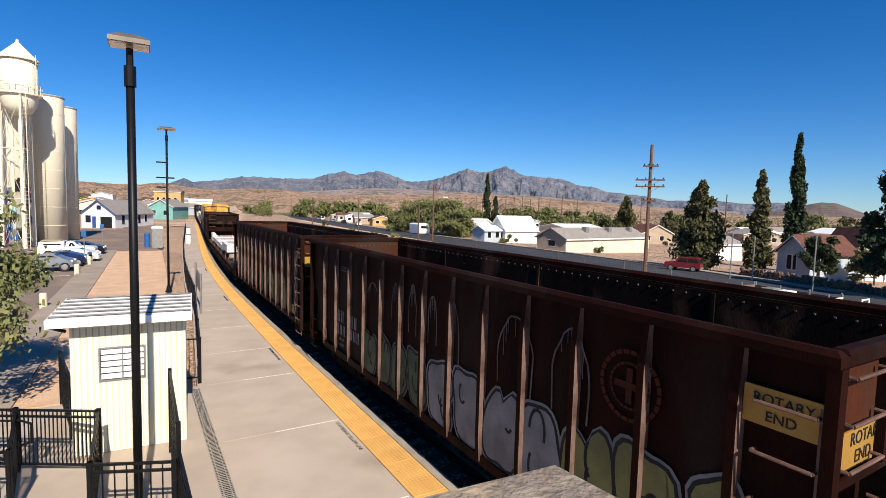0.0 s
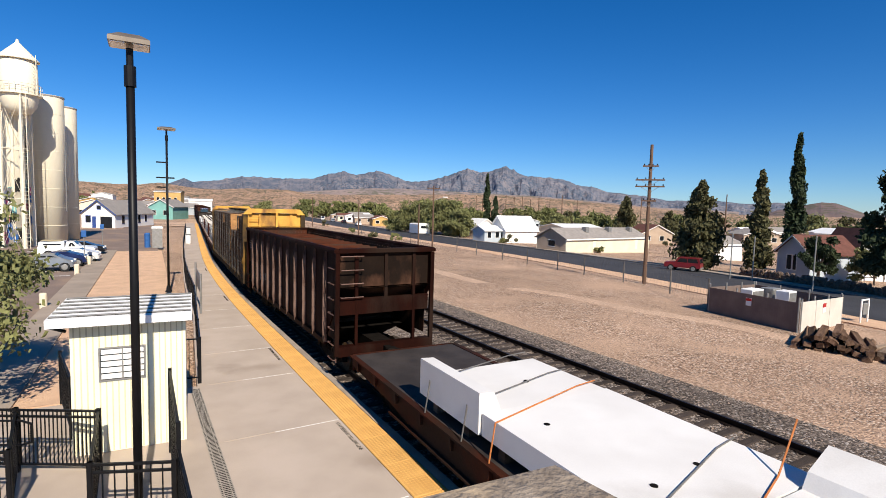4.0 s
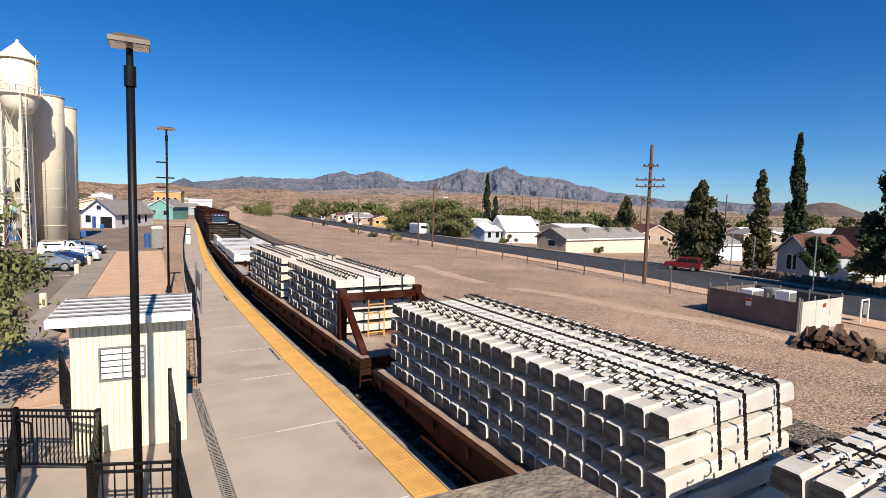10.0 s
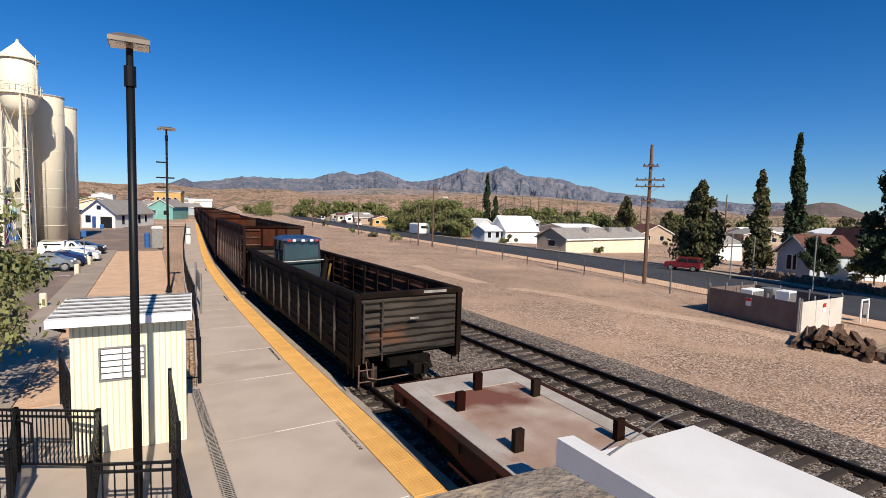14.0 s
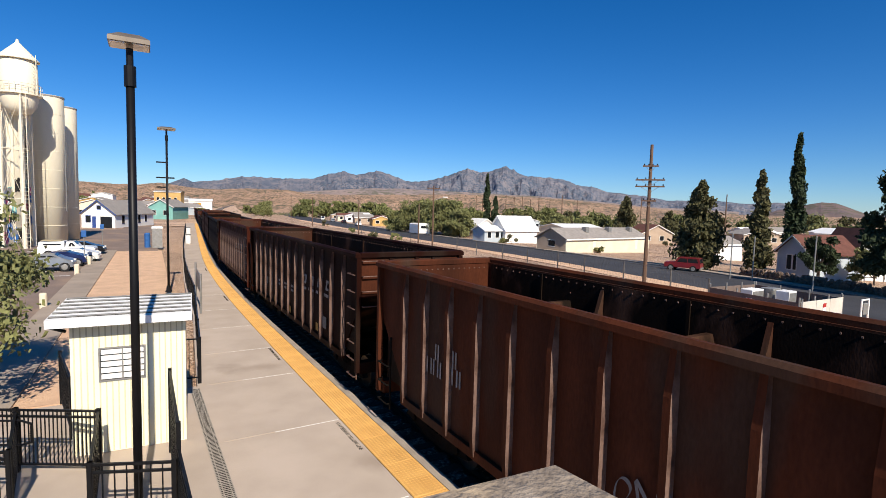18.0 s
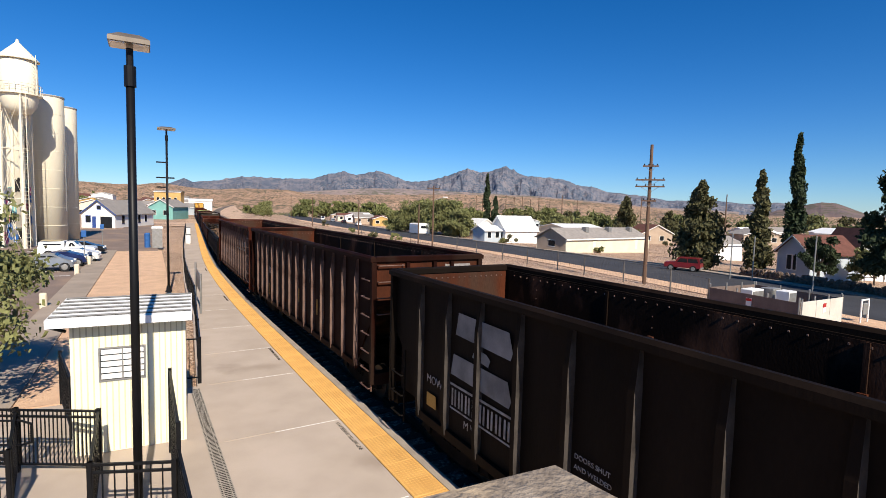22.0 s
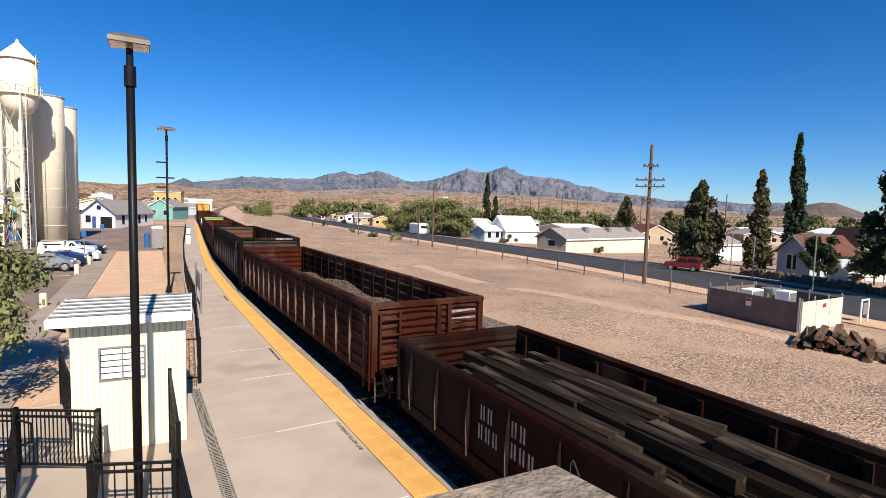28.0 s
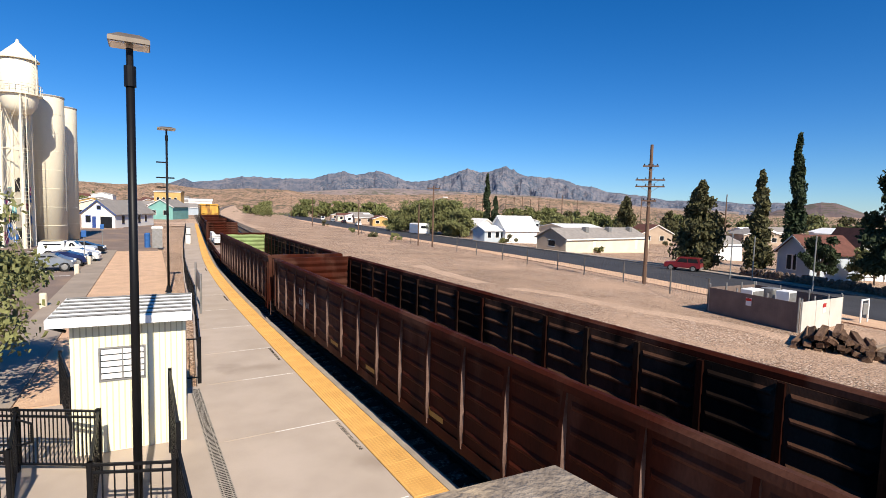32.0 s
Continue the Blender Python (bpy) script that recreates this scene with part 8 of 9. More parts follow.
def sleeper_stack(y0, n, layers, z0=1.14, label="tall stack of pale concrete sleepers chained on a flat car"):
    st = thing("sleeper_stack", label, "sleeper stack", group="stacks of concrete sleepers")
    rnd = random.Random(int(y0 * 10) + n)
    clips = B()
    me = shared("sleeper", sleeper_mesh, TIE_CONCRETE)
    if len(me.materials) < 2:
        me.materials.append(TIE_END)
    for k in range(layers):
        z = z0 + 0.07 + k * 0.335
        for x in (-0.78, 0.78):
            part("batten", box(B(), x - 0.05, x + 0.05, y0 - 0.1, y0 + (n - 1) * PITCH + 0.1, z - 0.07, z), TIE_WOOD, st)
        for i in range(n):
            y = y0 + i * PITCH
            dx = rnd.uniform(-0.02, 0.02)
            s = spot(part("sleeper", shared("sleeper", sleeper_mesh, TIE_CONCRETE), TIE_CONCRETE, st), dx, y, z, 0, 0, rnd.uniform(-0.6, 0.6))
            if k == layers - 1:
                clip_mesh(clips, pose(dx, y, z))
    part("rail_clip_row", clips, CHAIN, st, "dark bent-wire rail clips")["kind"] = "stuff"
    top = z0 + layers * 0.335 + 0.02
    for x in (-0.46, 0.06, 0.80):
        bm = B()
        m = int(n * PITCH / 0.11)
        for i in range(m * 2):
            y = y0 - 0.15 + i * 0.055
            box(bm, x - (0.022 if i % 2 else 0.007), x + (0.022 if i % 2 else 0.007), y, y + 0.062, top - 0.005, top + (0.012 if i % 2 else 0.034))
        for i in range(14):
            z, y = top - 0.055 * i, y0 - 0.16 - 0.006 * i
            box(bm, x - (0.022 if i % 2 else 0.007), x + (0.022 if i % 2 else 0.007), y - (0.007 if i % 2 else 0.02), y + (0.007 if i % 2 else 0.02), z - 0.062, z)
        part("chain", bm, CHAIN, st, "dark tie-down chain")
    return st


def panel_load(L, y_first, rows, cribs=False):
    """Flat precast panels, some with an upstanding edge, strapped down on timbers."""
    ld = thing("precast_panels", "white precast concrete panels strapped on a flat car", "concrete panels", group="loads of concrete panels")
    if cribs:
        for x in (-1.0, -0.2, 0.7):
            part("timber", slab(B(), x - 0.11, x + 0.11, y_first - 1.3, y_first - 0.1, 1.125, 1.33, 0.02), LOG, ld, "pale timber blocking")
        for yy in (y_first - 1.1, y_first - 0.45):
            part("timber", slab(B(), -1.3, 1.3, yy - 0.11, yy + 0.11, 1.332, 1.52, 0.02), LOG, ld, "pale timber blocking")
    y = y_first
    for k, (length, lift, fin) in enumerate(rows):
        z = 1.24 + lift
        y1 = y + length
        for yy in (y + 0.5, y1 - 0.5):
            part("timber", box(B(), -0.58 if fin == 2 else -1.3, 1.3, yy - 0.08, yy + 0.08, 1.125, z), OLD_TIE, ld)
        if fin == 1:
            prof = [(-1.36, z), (1.30, z), (1.50, z + 0.74), (1.40, z + 0.78), (0.95, z + 0.55), (0.84, z + 0.36), (-1.36, z + 0.36)]
        elif fin == 2:
            prof = [(-0.62, z), (1.45, z), (1.45, z + 0.36), (-0.62, z + 0.36)]
        elif fin == -2:
            prof = [(-1.40, z), (1.35, z), (1.35, z + 0.36), (-1.02, z + 0.36), (-1.10, z + 0.47), (-1.40, z + 0.48)]
        elif fin == -1:
            prof = [(-1.40, z), (1.35, z), (1.35, z + 0.34), (-0.98, z + 0.34), (-1.12, z + 0.66), (-1.40, z + 0.68)]
        else:
            prof = [(-1.36, z), (1.35, z), (1.35, z + 0.36), (-1.36, z + 0.36)]
        p = part("panel", extrude(B(), prof, y, y1 - 0.04, "y"), PALE_CONCRETE, ld)
        for x, yy in ((-0.7, y + 0.8), (0.25, y + 0.9), (-0.7, y1 - 0.8)):
            part("lifting_hole", tube(B(), (x, yy, z + (0.345 if fin == -1 else 0.362)), (x, yy, z + 0.366), 0.05, n=10), UNDER, p, "dark lifting hole")
        for yy in (y + 0.35, y1 - 0.45):
            bm = B()
            top = z + 0.375
            a, b = Vector((-0.66 if fin == 2 else -1.40, yy, top)), Vector((0.9, yy + 0.7, top))
            for u, w in ((Vector((-1.5, yy, 1.08)), a), (a, b), (b, Vector((1.45, yy + 0.8, z + (0.95 if fin == 1 else 0.37))))):
                tube(bm, u, w, 0.013, n=5)
            part("strap", bm, STRAP_ORANGE if (k + int(yy)) % 4 == 1 else CABLE, p, "tie-down strap")
        y = y1
    return ld


def lumber_load(L, side, H, step=0.052):
    ld = thing("lumber_stack", "tall stacks of weathered brown boards bound with cables", "lumber", group="lumber on the centerbeam car")
    rnd = random.Random(5 + side)
    a, b = sorted((side * 0.14, side * 1.50))
    def block(y0, y1, z0, z1):
        n = round((z1 - z0) / step)
        for k in range(n):
            z = z0 + k * step
            gap = 0.034 if k % 12 == 11 else 0.005
            j0, j1, jx = rnd.uniform(-0.05, 0.05), rnd.uniform(-0.05, 0.05), rnd.uniform(-0.012, 0.006)
            aa, bb = (a + jx, b) if side < 0 else (a, b - jx)
            bm = box(B(), aa, bb, y0 + j0, y1 + j1, z, z + step - gap)
            bm.faces.ensure_lookup_table()
            bm.faces[2].material_index = 1
            bd = part("board", bm, LUMBER, ld)
            bd.data.materials.append(LUMBER if z0 < 2 and y0 < -L / 4 else LUMBER_END)
    mid = -L * 0.18
    block(-L / 2 + 0.62, mid - 0.15, 1.16, 3.30)
    block(-L / 2 + 0.6, -L / 2 + 3.0, 3.32, 4.22)
    block(mid + 0.15, L / 2 - 0.55, 1.16, 4.27)
    if side < 0 and step < 0.1:
        bm = B()
        for k in range(17):
            for i in range(10):
                e = mid + 0.12 - rnd.uniform(0.0, 0.03)
                box(bm, a + 0.02 + 0.133 * i, a + 0.145 + 0.133 * i, e, mid + 0.16, 3.34 + 0.054 * k, 3.385 + 0.054 * k)
        part("board_end_stack", bm, LUMBER_END, ld, "rows of sawn orange board ends")["kind"] = "stuff"
        for y, z in ((-L / 2 + 2.1, 4.2), (mid + 3.6, 4.30)):
            part("corner_board", box(B(), -1.56, -1.535, y - 0.032, y + 0.032, z - 0.66, z - 0.10), LUMBER_END, ld, "pale board guarding the edge")
            part("corner_board", extrude(B(), [(-1.52, z + 0.062), (-1.16, z + 0.20), (-1.17, z + 0.23), (-1.53, z + 0.09)], y - 0.16, y - 0.07, "y"), LUMBER_END, ld, "pale board guarding the edge")
        for k, z in enumerate((1.78, 2.41, 3.03, 3.65)):
            for i in range(5):
                y = -L / 2 + 1.4 + (L - 3.0) * (i + 0.5 * (k % 2)) / 5
                if z < 3.2 or y > mid + 0.4:
                    part("spacer", box(B(), -1.545, -1.40, y - 0.045, y + 0.045, z - 0.008, z + 0.022), OLD_TIE, ld, "grey spacer block between the packs")
    for i in range(24):
        y = -L / 2 + 1.2 + (L - 2.4) * (i + 0.35 * (i % 2) + rnd.uniform(-0.1, 0.1)) / 23.4
        top = 4.28 if y > mid + 0.2 or y < -L / 2 + 2.9 else 3.33
        bm = B()
        p = [Vector((side * 1.53, y, 1.0)), Vector((side * (1.54 + 0.01 * (i % 2)), y + rnd.uniform(-0.1, 0.1), 2.6)), Vector((side * 1.52, y, top)), Vector((side * 0.25, y + rnd.uniform(-0.3, 0.3), max(top, H - 0.25)))]
        for u, w in zip(p, p[1:]):
            tube(bm, u, w, 0.006, n=5)
        part("cable", bm, CABLE, ld, "steel tie-down cable")
    return ld


def timber_pile(L, z0, n, seed, long=2.45, along=0.5, height=0.6, wild=1.0):
    """Used timber sleepers thrown into a gondola."""
    ld = thing("timber_pile", "flat heap of long dark oily timbers in a gondola" if wild < 0.5 else "jumbled pile of old grey-brown timber sleepers in a gondola", "timber pile", group="loads of used timber")
    rnd = random.Random(seed)
    meshes = []
    for k in range(4):
        bm = B()
        w = long * (1 - 0.07 * k)
        wood = TIMBER_DARK if wild < 0.5 else OLD_TIE
        hexa(bm, [(-0.115, -w / 2, -0.09), (0.115, -w / 2, -0.085), (0.11, w / 2, -0.09), (-0.115, w / 2, -0.085), (-0.11, -w / 2, 0.085), (0.105, -w / 2, 0.09), (0.115, w / 2, 0.08), (-0.105, w / 2, 0.09)])
        me = mesh_of(bm, "old_sleeper")
        me.materials.append(wood)
        meshes.append(me)
    bed = B()
    box(bed, -1.40, 1.40, -L / 2 + 0.3, L / 2 - 0.3, 1.11, z0)
    part("lower_layer", bed, TIMBER_DARK, ld, "packed lower layer of timber")
    for i in range(n):
        lie = rnd.random() < along
        keep = (long / 2 + 0.4) if lie else 0.75
        y = -L / 2 + keep + (L - 2 * keep) * rnd.random()
        rz = rnd.gauss(0, 9 * wild) if lie else 90 + rnd.gauss(0, 14 * wild)
        x = rnd.uniform(-0.95, 0.95) if lie else rnd.uniform(-0.12, 0.12)
        z = z0 + 0.08 + height * rnd.random() ** 1.6 * (1 - 0.5 * abs(x))
        spot(part("old_sleeper", meshes[i % 4], wood, ld), x, y, z, rnd.gauss(0, 5 * wild), rnd.gauss(0, 6 * wild), rz)
    return ld


def scrap_pile(L, z0):
    ld = thing("scrap_heap", "long heap of rusty rail spikes and scrap in a gondola", "scrap heap", kind="stuff")
    rnd = random.Random(9)
    def top(x, y):
        u = y / (L / 2)
        return z0 + 0.62 * max(0.0, math.cos(1.35 * (u + 0.05))) * (1 - 0.22 * (x / 1.4) ** 2) + 0.12 * math.sin(y * 1.3)
    xs = [-1.41 + 2.82 * i / 12 for i in range(13)]
    ys = [-L / 2 + 0.25 + (L - 0.5) * i / 60 for i in range(61)]
    me = grid_mesh("heap", xs, ys, lambda x, y: top(x, y))
    me.materials.append(SCRAP)
    part("heap", me, SCRAP, ld)
    bm = B()
    for i in range(5200):
        x, y = rnd.uniform(-1.38, 1.38), rnd.uniform(-L / 2 + 0.3, L / 2 - 0.3)
        m = pose(x, y, top(x, y) + rnd.uniform(0, 0.03), rnd.uniform(-35, 35), rnd.uniform(-35, 35), rnd.uniform(0, 360))
        box(bm, -0.015, 0.015, -0.075, 0.075, -0.012, 0.012, m)
    part("scrap", bm, SCRAP, ld)["kind"] = "stuff"
    return ld


CAB_PAINT = mat("dark slate cab paint", (0.03, 0.042, 0.055), 0.4, None, 2, 30, 0.15, 0)


CAB_GLASS = mat("tinted cab glass", (0.035, 0.055, 0.062), 0.06, None, 1, 10, 0.1, 0, spec=0.7)
CAB_ROOF = mat("blue cab roof", (0.022, 0.05, 0.13), 0.45, None, 2, 30, 0.15, 0)


def machine_cab(y):
    """A backhoe's glazed cab: leaning pillars, a domed roof, lamps, a grab bar and the folded arm."""
    ld = thing("machine_cab", "blue-roofed glazed backhoe cab standing in a gondola", "machine cab")
    def lean(x, yy, z):
        k = (z - 1.9) / 1.5
        return Vector((x * (1.0 - 0.10 * k), y + yy * (1.0 - 0.12 * k), z))
    for sx in (-1, 1):
        for yy in (-0.85, 0.85):
            part("pillar", tube(B(), lean(sx * 0.82, yy, 1.9), lean(sx * 0.82, yy, 3.36), 0.05, n=8), CAB_PAINT, ld)
    roof = B()
    hexa(roof, [(-0.86, y - 0.95, 3.36), (0.86, y - 0.95, 3.36), (0.86, y + 0.9, 3.36), (-0.86, y + 0.9, 3.36), (-0.80, y - 0.88, 3.46), (0.80, y - 0.88, 3.46), (0.80, y + 0.84, 3.46), (-0.80, y + 0.84, 3.46)])
    hexa(roof, [(-0.80, y - 0.88, 3.462), (0.80, y - 0.88, 3.462), (0.80, y + 0.84, 3.462), (-0.80, y + 0.84, 3.462), (-0.45, y - 0.5, 3.54), (0.45, y - 0.5, 3.54), (0.45, y + 0.5, 3.54), (-0.45, y + 0.5, 3.54)])
    part("roof", roof, CAB_ROOF, ld, "domed blue roof")
    a, b, c, d = lean(-0.78, -0.87, 2.1), lean(0.78, -0.87, 2.1), lean(0.78, -0.87, 3.32), lean(-0.78, -0.87, 3.32)
    back = Vector((0, 0.02, 0))
    part("windscreen", hexa(B(), [a, b, b + back, a + back, d, c, c + back, d + back]), CAB_GLASS, ld, "tinted windscreen")
    for sx in (-1, 1):
        a, b, c, d = lean(sx * 0.83, -0.8, 2.1), lean(sx * 0.83, 0.8, 2.1), lean(sx * 0.83, 0.8, 3.32), lean(sx * 0.83, -0.8, 3.32)
        w = Vector((-sx * 0.02, 0, 0))
        part("side_window", hexa(B(), [a, b, b + w, a + w, d, c, c + w, d + w]), CAB_GLASS, ld)
        part("mullion", tube(B(), lean(sx * 0.845, 0.05, 2.1), lean(sx * 0.845, 0.05, 3.34), 0.03, n=6), CAB_PAINT, ld)
    part("cab_base", slab(B(), -0.82, 0.82, y - 0.88, y + 0.88, 1.5, 2.08, 0.04), CAB_PAINT, ld)
    part("chassis", slab(B(), -1.0, 1.0, y - 2.0, y + 1.3, 1.13, 1.5, 0.05), UNDER, ld)
    for x in (-0.6, -0.38, 0.0, 0.38, 0.6):
        part("roof_lamp", slab(B(), x - 0.07, x + 0.07, y - 1.0, y - 0.953, 3.33, 3.42, 0.02), SIGN_RED if abs(x) > 0.5 else WHITE, ld)
    part("grab_bar", tube(B(), (-0.95, y - 1.02, 2.45), (0.95, y - 1.02, 2.52), 0.03, n=8), STEEL_GREY, ld, "pale steel grab bar")
    part("seat_back", slab(B(), -0.25, 0.25, y - 0.1, y + 0.05, 2.083, 2.75, 0.08), CAB_PAINT, ld)
    arm = part("digger_arm", hexa(B(), [(0.55, y - 1.7, 1.5), (0.75, y - 1.7, 1.5), (0.75, y - 1.5, 1.5), (0.55, y - 1.5, 1.5), (0.95, y - 1.15, 2.55), (1.1, y - 1.15, 2.55), (1.1, y - 0.95, 2.6), (0.95, y - 0.95, 2.6)]), UNDER, ld, "dark folded digger arm")
    part("ram", tube(B(), (0.85, y - 1.75, 1.6), (1.15, y - 1.25, 2.35), 0.05, n=8), GRIME_YELLOW, arm, "yellow hydraulic ram")
    for x in (-0.2, 0.15):
        part("lever", tube(B(), (x, y - 1.3, 1.502), (x + 0.05, y - 1.05, 2.05), 0.03, n=6), GRIME_YELLOW, ld)
    return ld


def ride(s0, L, *things):
    for ob in things:
        RIDERS.append((ob, s0, L))
    return things[0]


# ---------------------------------------------------------------- the train, from its head to its tail
def end_plate(car, L, H, text=True):
    """Faded yellow bands with their words round the near corner of a rotary car."""
    for x0, x1 in ((-1.40, -0.67), (-0.57, 0.07), (0.17, 0.57)):
        part("plate", box(B(), x0, x1, -L / 2 + 0.052, -L / 2 + 0.068, H - 1.05, H - 0.72), YELLOW_PLATE, car, "faded yellow end plate")
    if text:
        words("ROTARY", 0.16, BLACK_LETTER, car, on_end(-1.15, -L / 2 + 0.048, H - 0.80))
        words("END", 0.16, BLACK_LETTER, car, on_end(-1.05, -L / 2 + 0.048, H - 0.96))
    part("plate", box(B(), -HW + 0.098, -HW + 0.108, -L / 2 + 0.10, -L / 2 + 0.74, H - 0.80, H - 0.46), YELLOW_PLATE, car, "faded yellow side plate")
    if text:
        words("ROTARY", 0.125, BLACK_LETTER, car, Matrix.Translation((-HW + 0.092, -L / 2 + 0.66, H - 0.56)) @ LEFT_FACE)
        words("END", 0.125, BLACK_LETTER, car, Matrix.Translation((-HW + 0.092, -L / 2 + 0.55, H - 0.71)) @ LEFT_FACE)


def tag_bars(car, L, H, x=0.45, mt=CHALK):
    """Plain bars for the marks at the top of the end."""
    for k in range(2):
        part("lettering", box(B(), x, x + 0.75, -L / 2 + 0.052, -L / 2 + 0.062, H - 0.36 - 0.2 * k, H - 0.24 - 0.2 * k), mt, car)


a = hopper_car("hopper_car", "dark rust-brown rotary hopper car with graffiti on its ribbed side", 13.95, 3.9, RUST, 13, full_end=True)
ride(1.70, 13.95, a)
end_plate(a, 13.95, 3.9)
for i, (y, w, h, z, f) in enumerate(((2.35, 0.75, 0.95, 1.48, GRAFFITI_GREEN), (1.55, 0.72, 1.05, 1.52, GRAFFITI_GREEN), (0.75, 0.75, 1.05, 1.5, GRAFFITI_GREEN), (-0.05, 0.72, 1.05, 1.55, GRAFFITI_GREEN), (-0.95, 0.85, 1.15, 1.55, GRAFFITI_GREY), (-1.85, 0.85, 1.2, 1.6, GRAFFITI_GREY), (-2.75, 0.85, 1.2, 1.62, GRAFFITI_GREY), (-3.6, 0.8, 1.2, 1.62, GRAFFITI_GREY), (-4.45, 0.85, 1.25, 1.66, GRAFFITI_YELLOW), (-5.3, 0.8, 1.3, 1.7, GRAFFITI_YELLOW), (-6.05, 0.6, 1.3, 1.75, GRAFFITI_YELLOW))):
    graffiti_letter(a, y, z, w, h, f, GRAFFITI_GREY if f is not GRAFFITI_GREEN else GRAFFITI_LINE, 40 + i)
for y, z0, z1, w in ((2.2, 2.3, 3.15, 0.75), (1.0, 2.5, 3.3, 0.3), (0.2, 2.4, 3.4, 0.3), (-0.6, 2.4, 3.3, 0.3), (-1.3, 2.2, 3.3, 0.4), (-3.0, 2.3, 3.4, 0.75), (-4.1, 2.3, 3.45, 0.6)):
    drip_arch(a, y, z0, z1, w, int(y * 10) + 200)
mark_blocks(a, 4.55, 1.95, 2, 0.32)
mark_blocks(a, 3.62, 1.95, 2, 0.32)
mark_blocks(a, 4.62, 1.58, 3, 0.28)
mark_blocks(a, 3.62, 1.62, 3, 0.28)
words("LD LMT", 0.11, CHALK, a, on_side(4.4, 1.33))
words("LT WT", 0.11, CHALK, a, on_side(4.4, 1.18))
bars(a, 4.05, 3.25, 0.6, 0.15, 3, GRAFFITI_LINE)
flat_shape(a, "lettering", [(5.5, 1.05), (5.85, 1.05), (5.85, 1.35), (5.5, 1.35)], -HW + 0.11, YELLOW_PLATE)
ring = B()
for i in range(24):
    for r0, r1 in ((0.36, 0.41), (0.24, 0.27)):
        u, w = 2 * math.pi * i / 24, 2 * math.pi * (i + 0.8) / 24
        hexa(ring, [(-HW + x, -5.0 + r * math.cos(t), 3.0 + r * math.sin(t)) for x in (0.112, 0.107) for r, t in ((r0, u), (r1, u), (r1, w), (r0, w))])
box(ring, -HW + 0.107, -HW + 0.112, -5.2, -4.8, 2.96, 3.04)
box(ring, -HW + 0.107, -HW + 0.112, -5.04, -4.96, 2.8, 2.957)
box(ring, -HW + 0.107, -HW + 0.112, -5.04, -4.96, 3.043, 3.2)
bmesh.ops.recalc_face_normals(ring, faces=list(ring.faces))
part("emblem", ring, RUST_BROWN, a, "faded round painted emblem")

a = hopper_car("hopper_car", "dark rust-brown rotary hopper car with yellow end plates", 14.23, 3.92, RUST, 13, full_end=True)
ride(16.71, 14.23, a)
end_plate(a, 14.23, 3.92)
tag_bars(a, 14.23, 3.92, 0.72)
mark_blocks(a, 4.83, 1.95, 2, 0.34)
mark_blocks(a, 3.75, 1.98, 2, 0.34)
mark_blocks(a, 4.9, 1.62, 3, 0.30)
mark_blocks(a, 3.8, 1.65, 3, 0.30)
words("LD LMT", 0.11, CHALK, a, on_side(4.7, 1.36))
words("LT WT", 0.11, CHALK, a, on_side(4.7, 1.2))
bars(a, 4.55, 3.38, 0.62, 0.14, 3, GRAFFITI_LINE)
flat_shape(a, "lettering", [(5.3, 1.1), (5.8, 1.1), (5.8, 1.62), (5.3, 1.62)], -HW + 0.11, GRIME_YELLOW)
for i, (y, w, h, f) in enumerate(((2.9, 0.7, 0.8, GRAFFITI_GREEN), (2.2, 0.6, 0.8, GRAFFITI_GREEN), (1.0, 0.7, 0.9, GRAFFITI_GREEN), (-0.2, 0.8, 1.0, GRAFFITI_GREEN), (-1.2, 0.8, 1.0, GRAFFITI_GREEN), (-2.3, 0.9, 1.15, GRAFFITI_YELLOW), (-3.4, 0.9, 1.2, GRAFFITI_GREEN), (-4.4, 0.8, 1.15, GRAFFITI_YELLOW), (-5.3, 0.7, 1.0, GRAFFITI_GREEN))):
    graffiti_letter(a, y, 1.02 + h / 2, w, h, f, GRAFFITI_LINE, 80 + i)
for y, z0, z1, w in ((1.75, 2.2, 2.95, 0.6), (0.75, 2.1, 2.9, 0.8), (-0.3, 2.2, 2.9, 0.7), (-1.5, 2.3, 3.0, 0.5), (-3.0, 2.4, 3.0, 0.5), (-5.5, 2.0, 2.5, 0.4)):
    drip_arch(a, y, z0, z1, w, int(y * 10) + 300)
flat_shape(a, "lettering", [(-6.1, 1.1), (-5.75, 1.1), (-5.75, 1.4), (-6.1, 1.4)], -HW + 0.11, YELLOW_PLATE)

L = 26.0
a = flat_car("flat_car", "rust-red flat car carrying precast concrete panels", L, FLAT_RUST, stubs=((-0.9, -11.5), (0.9, -11.5), (0.9, -10.2)), deck=DECK_DARK)
ride(31.9, L, a, panel_load(L, -7.9, ((4.1, 0.34, -2), (3.5, 0.12, 1), (4.1, 0.12, 1), (3.5, 0.12, 0), (2.1, 0.12, -1)), True))

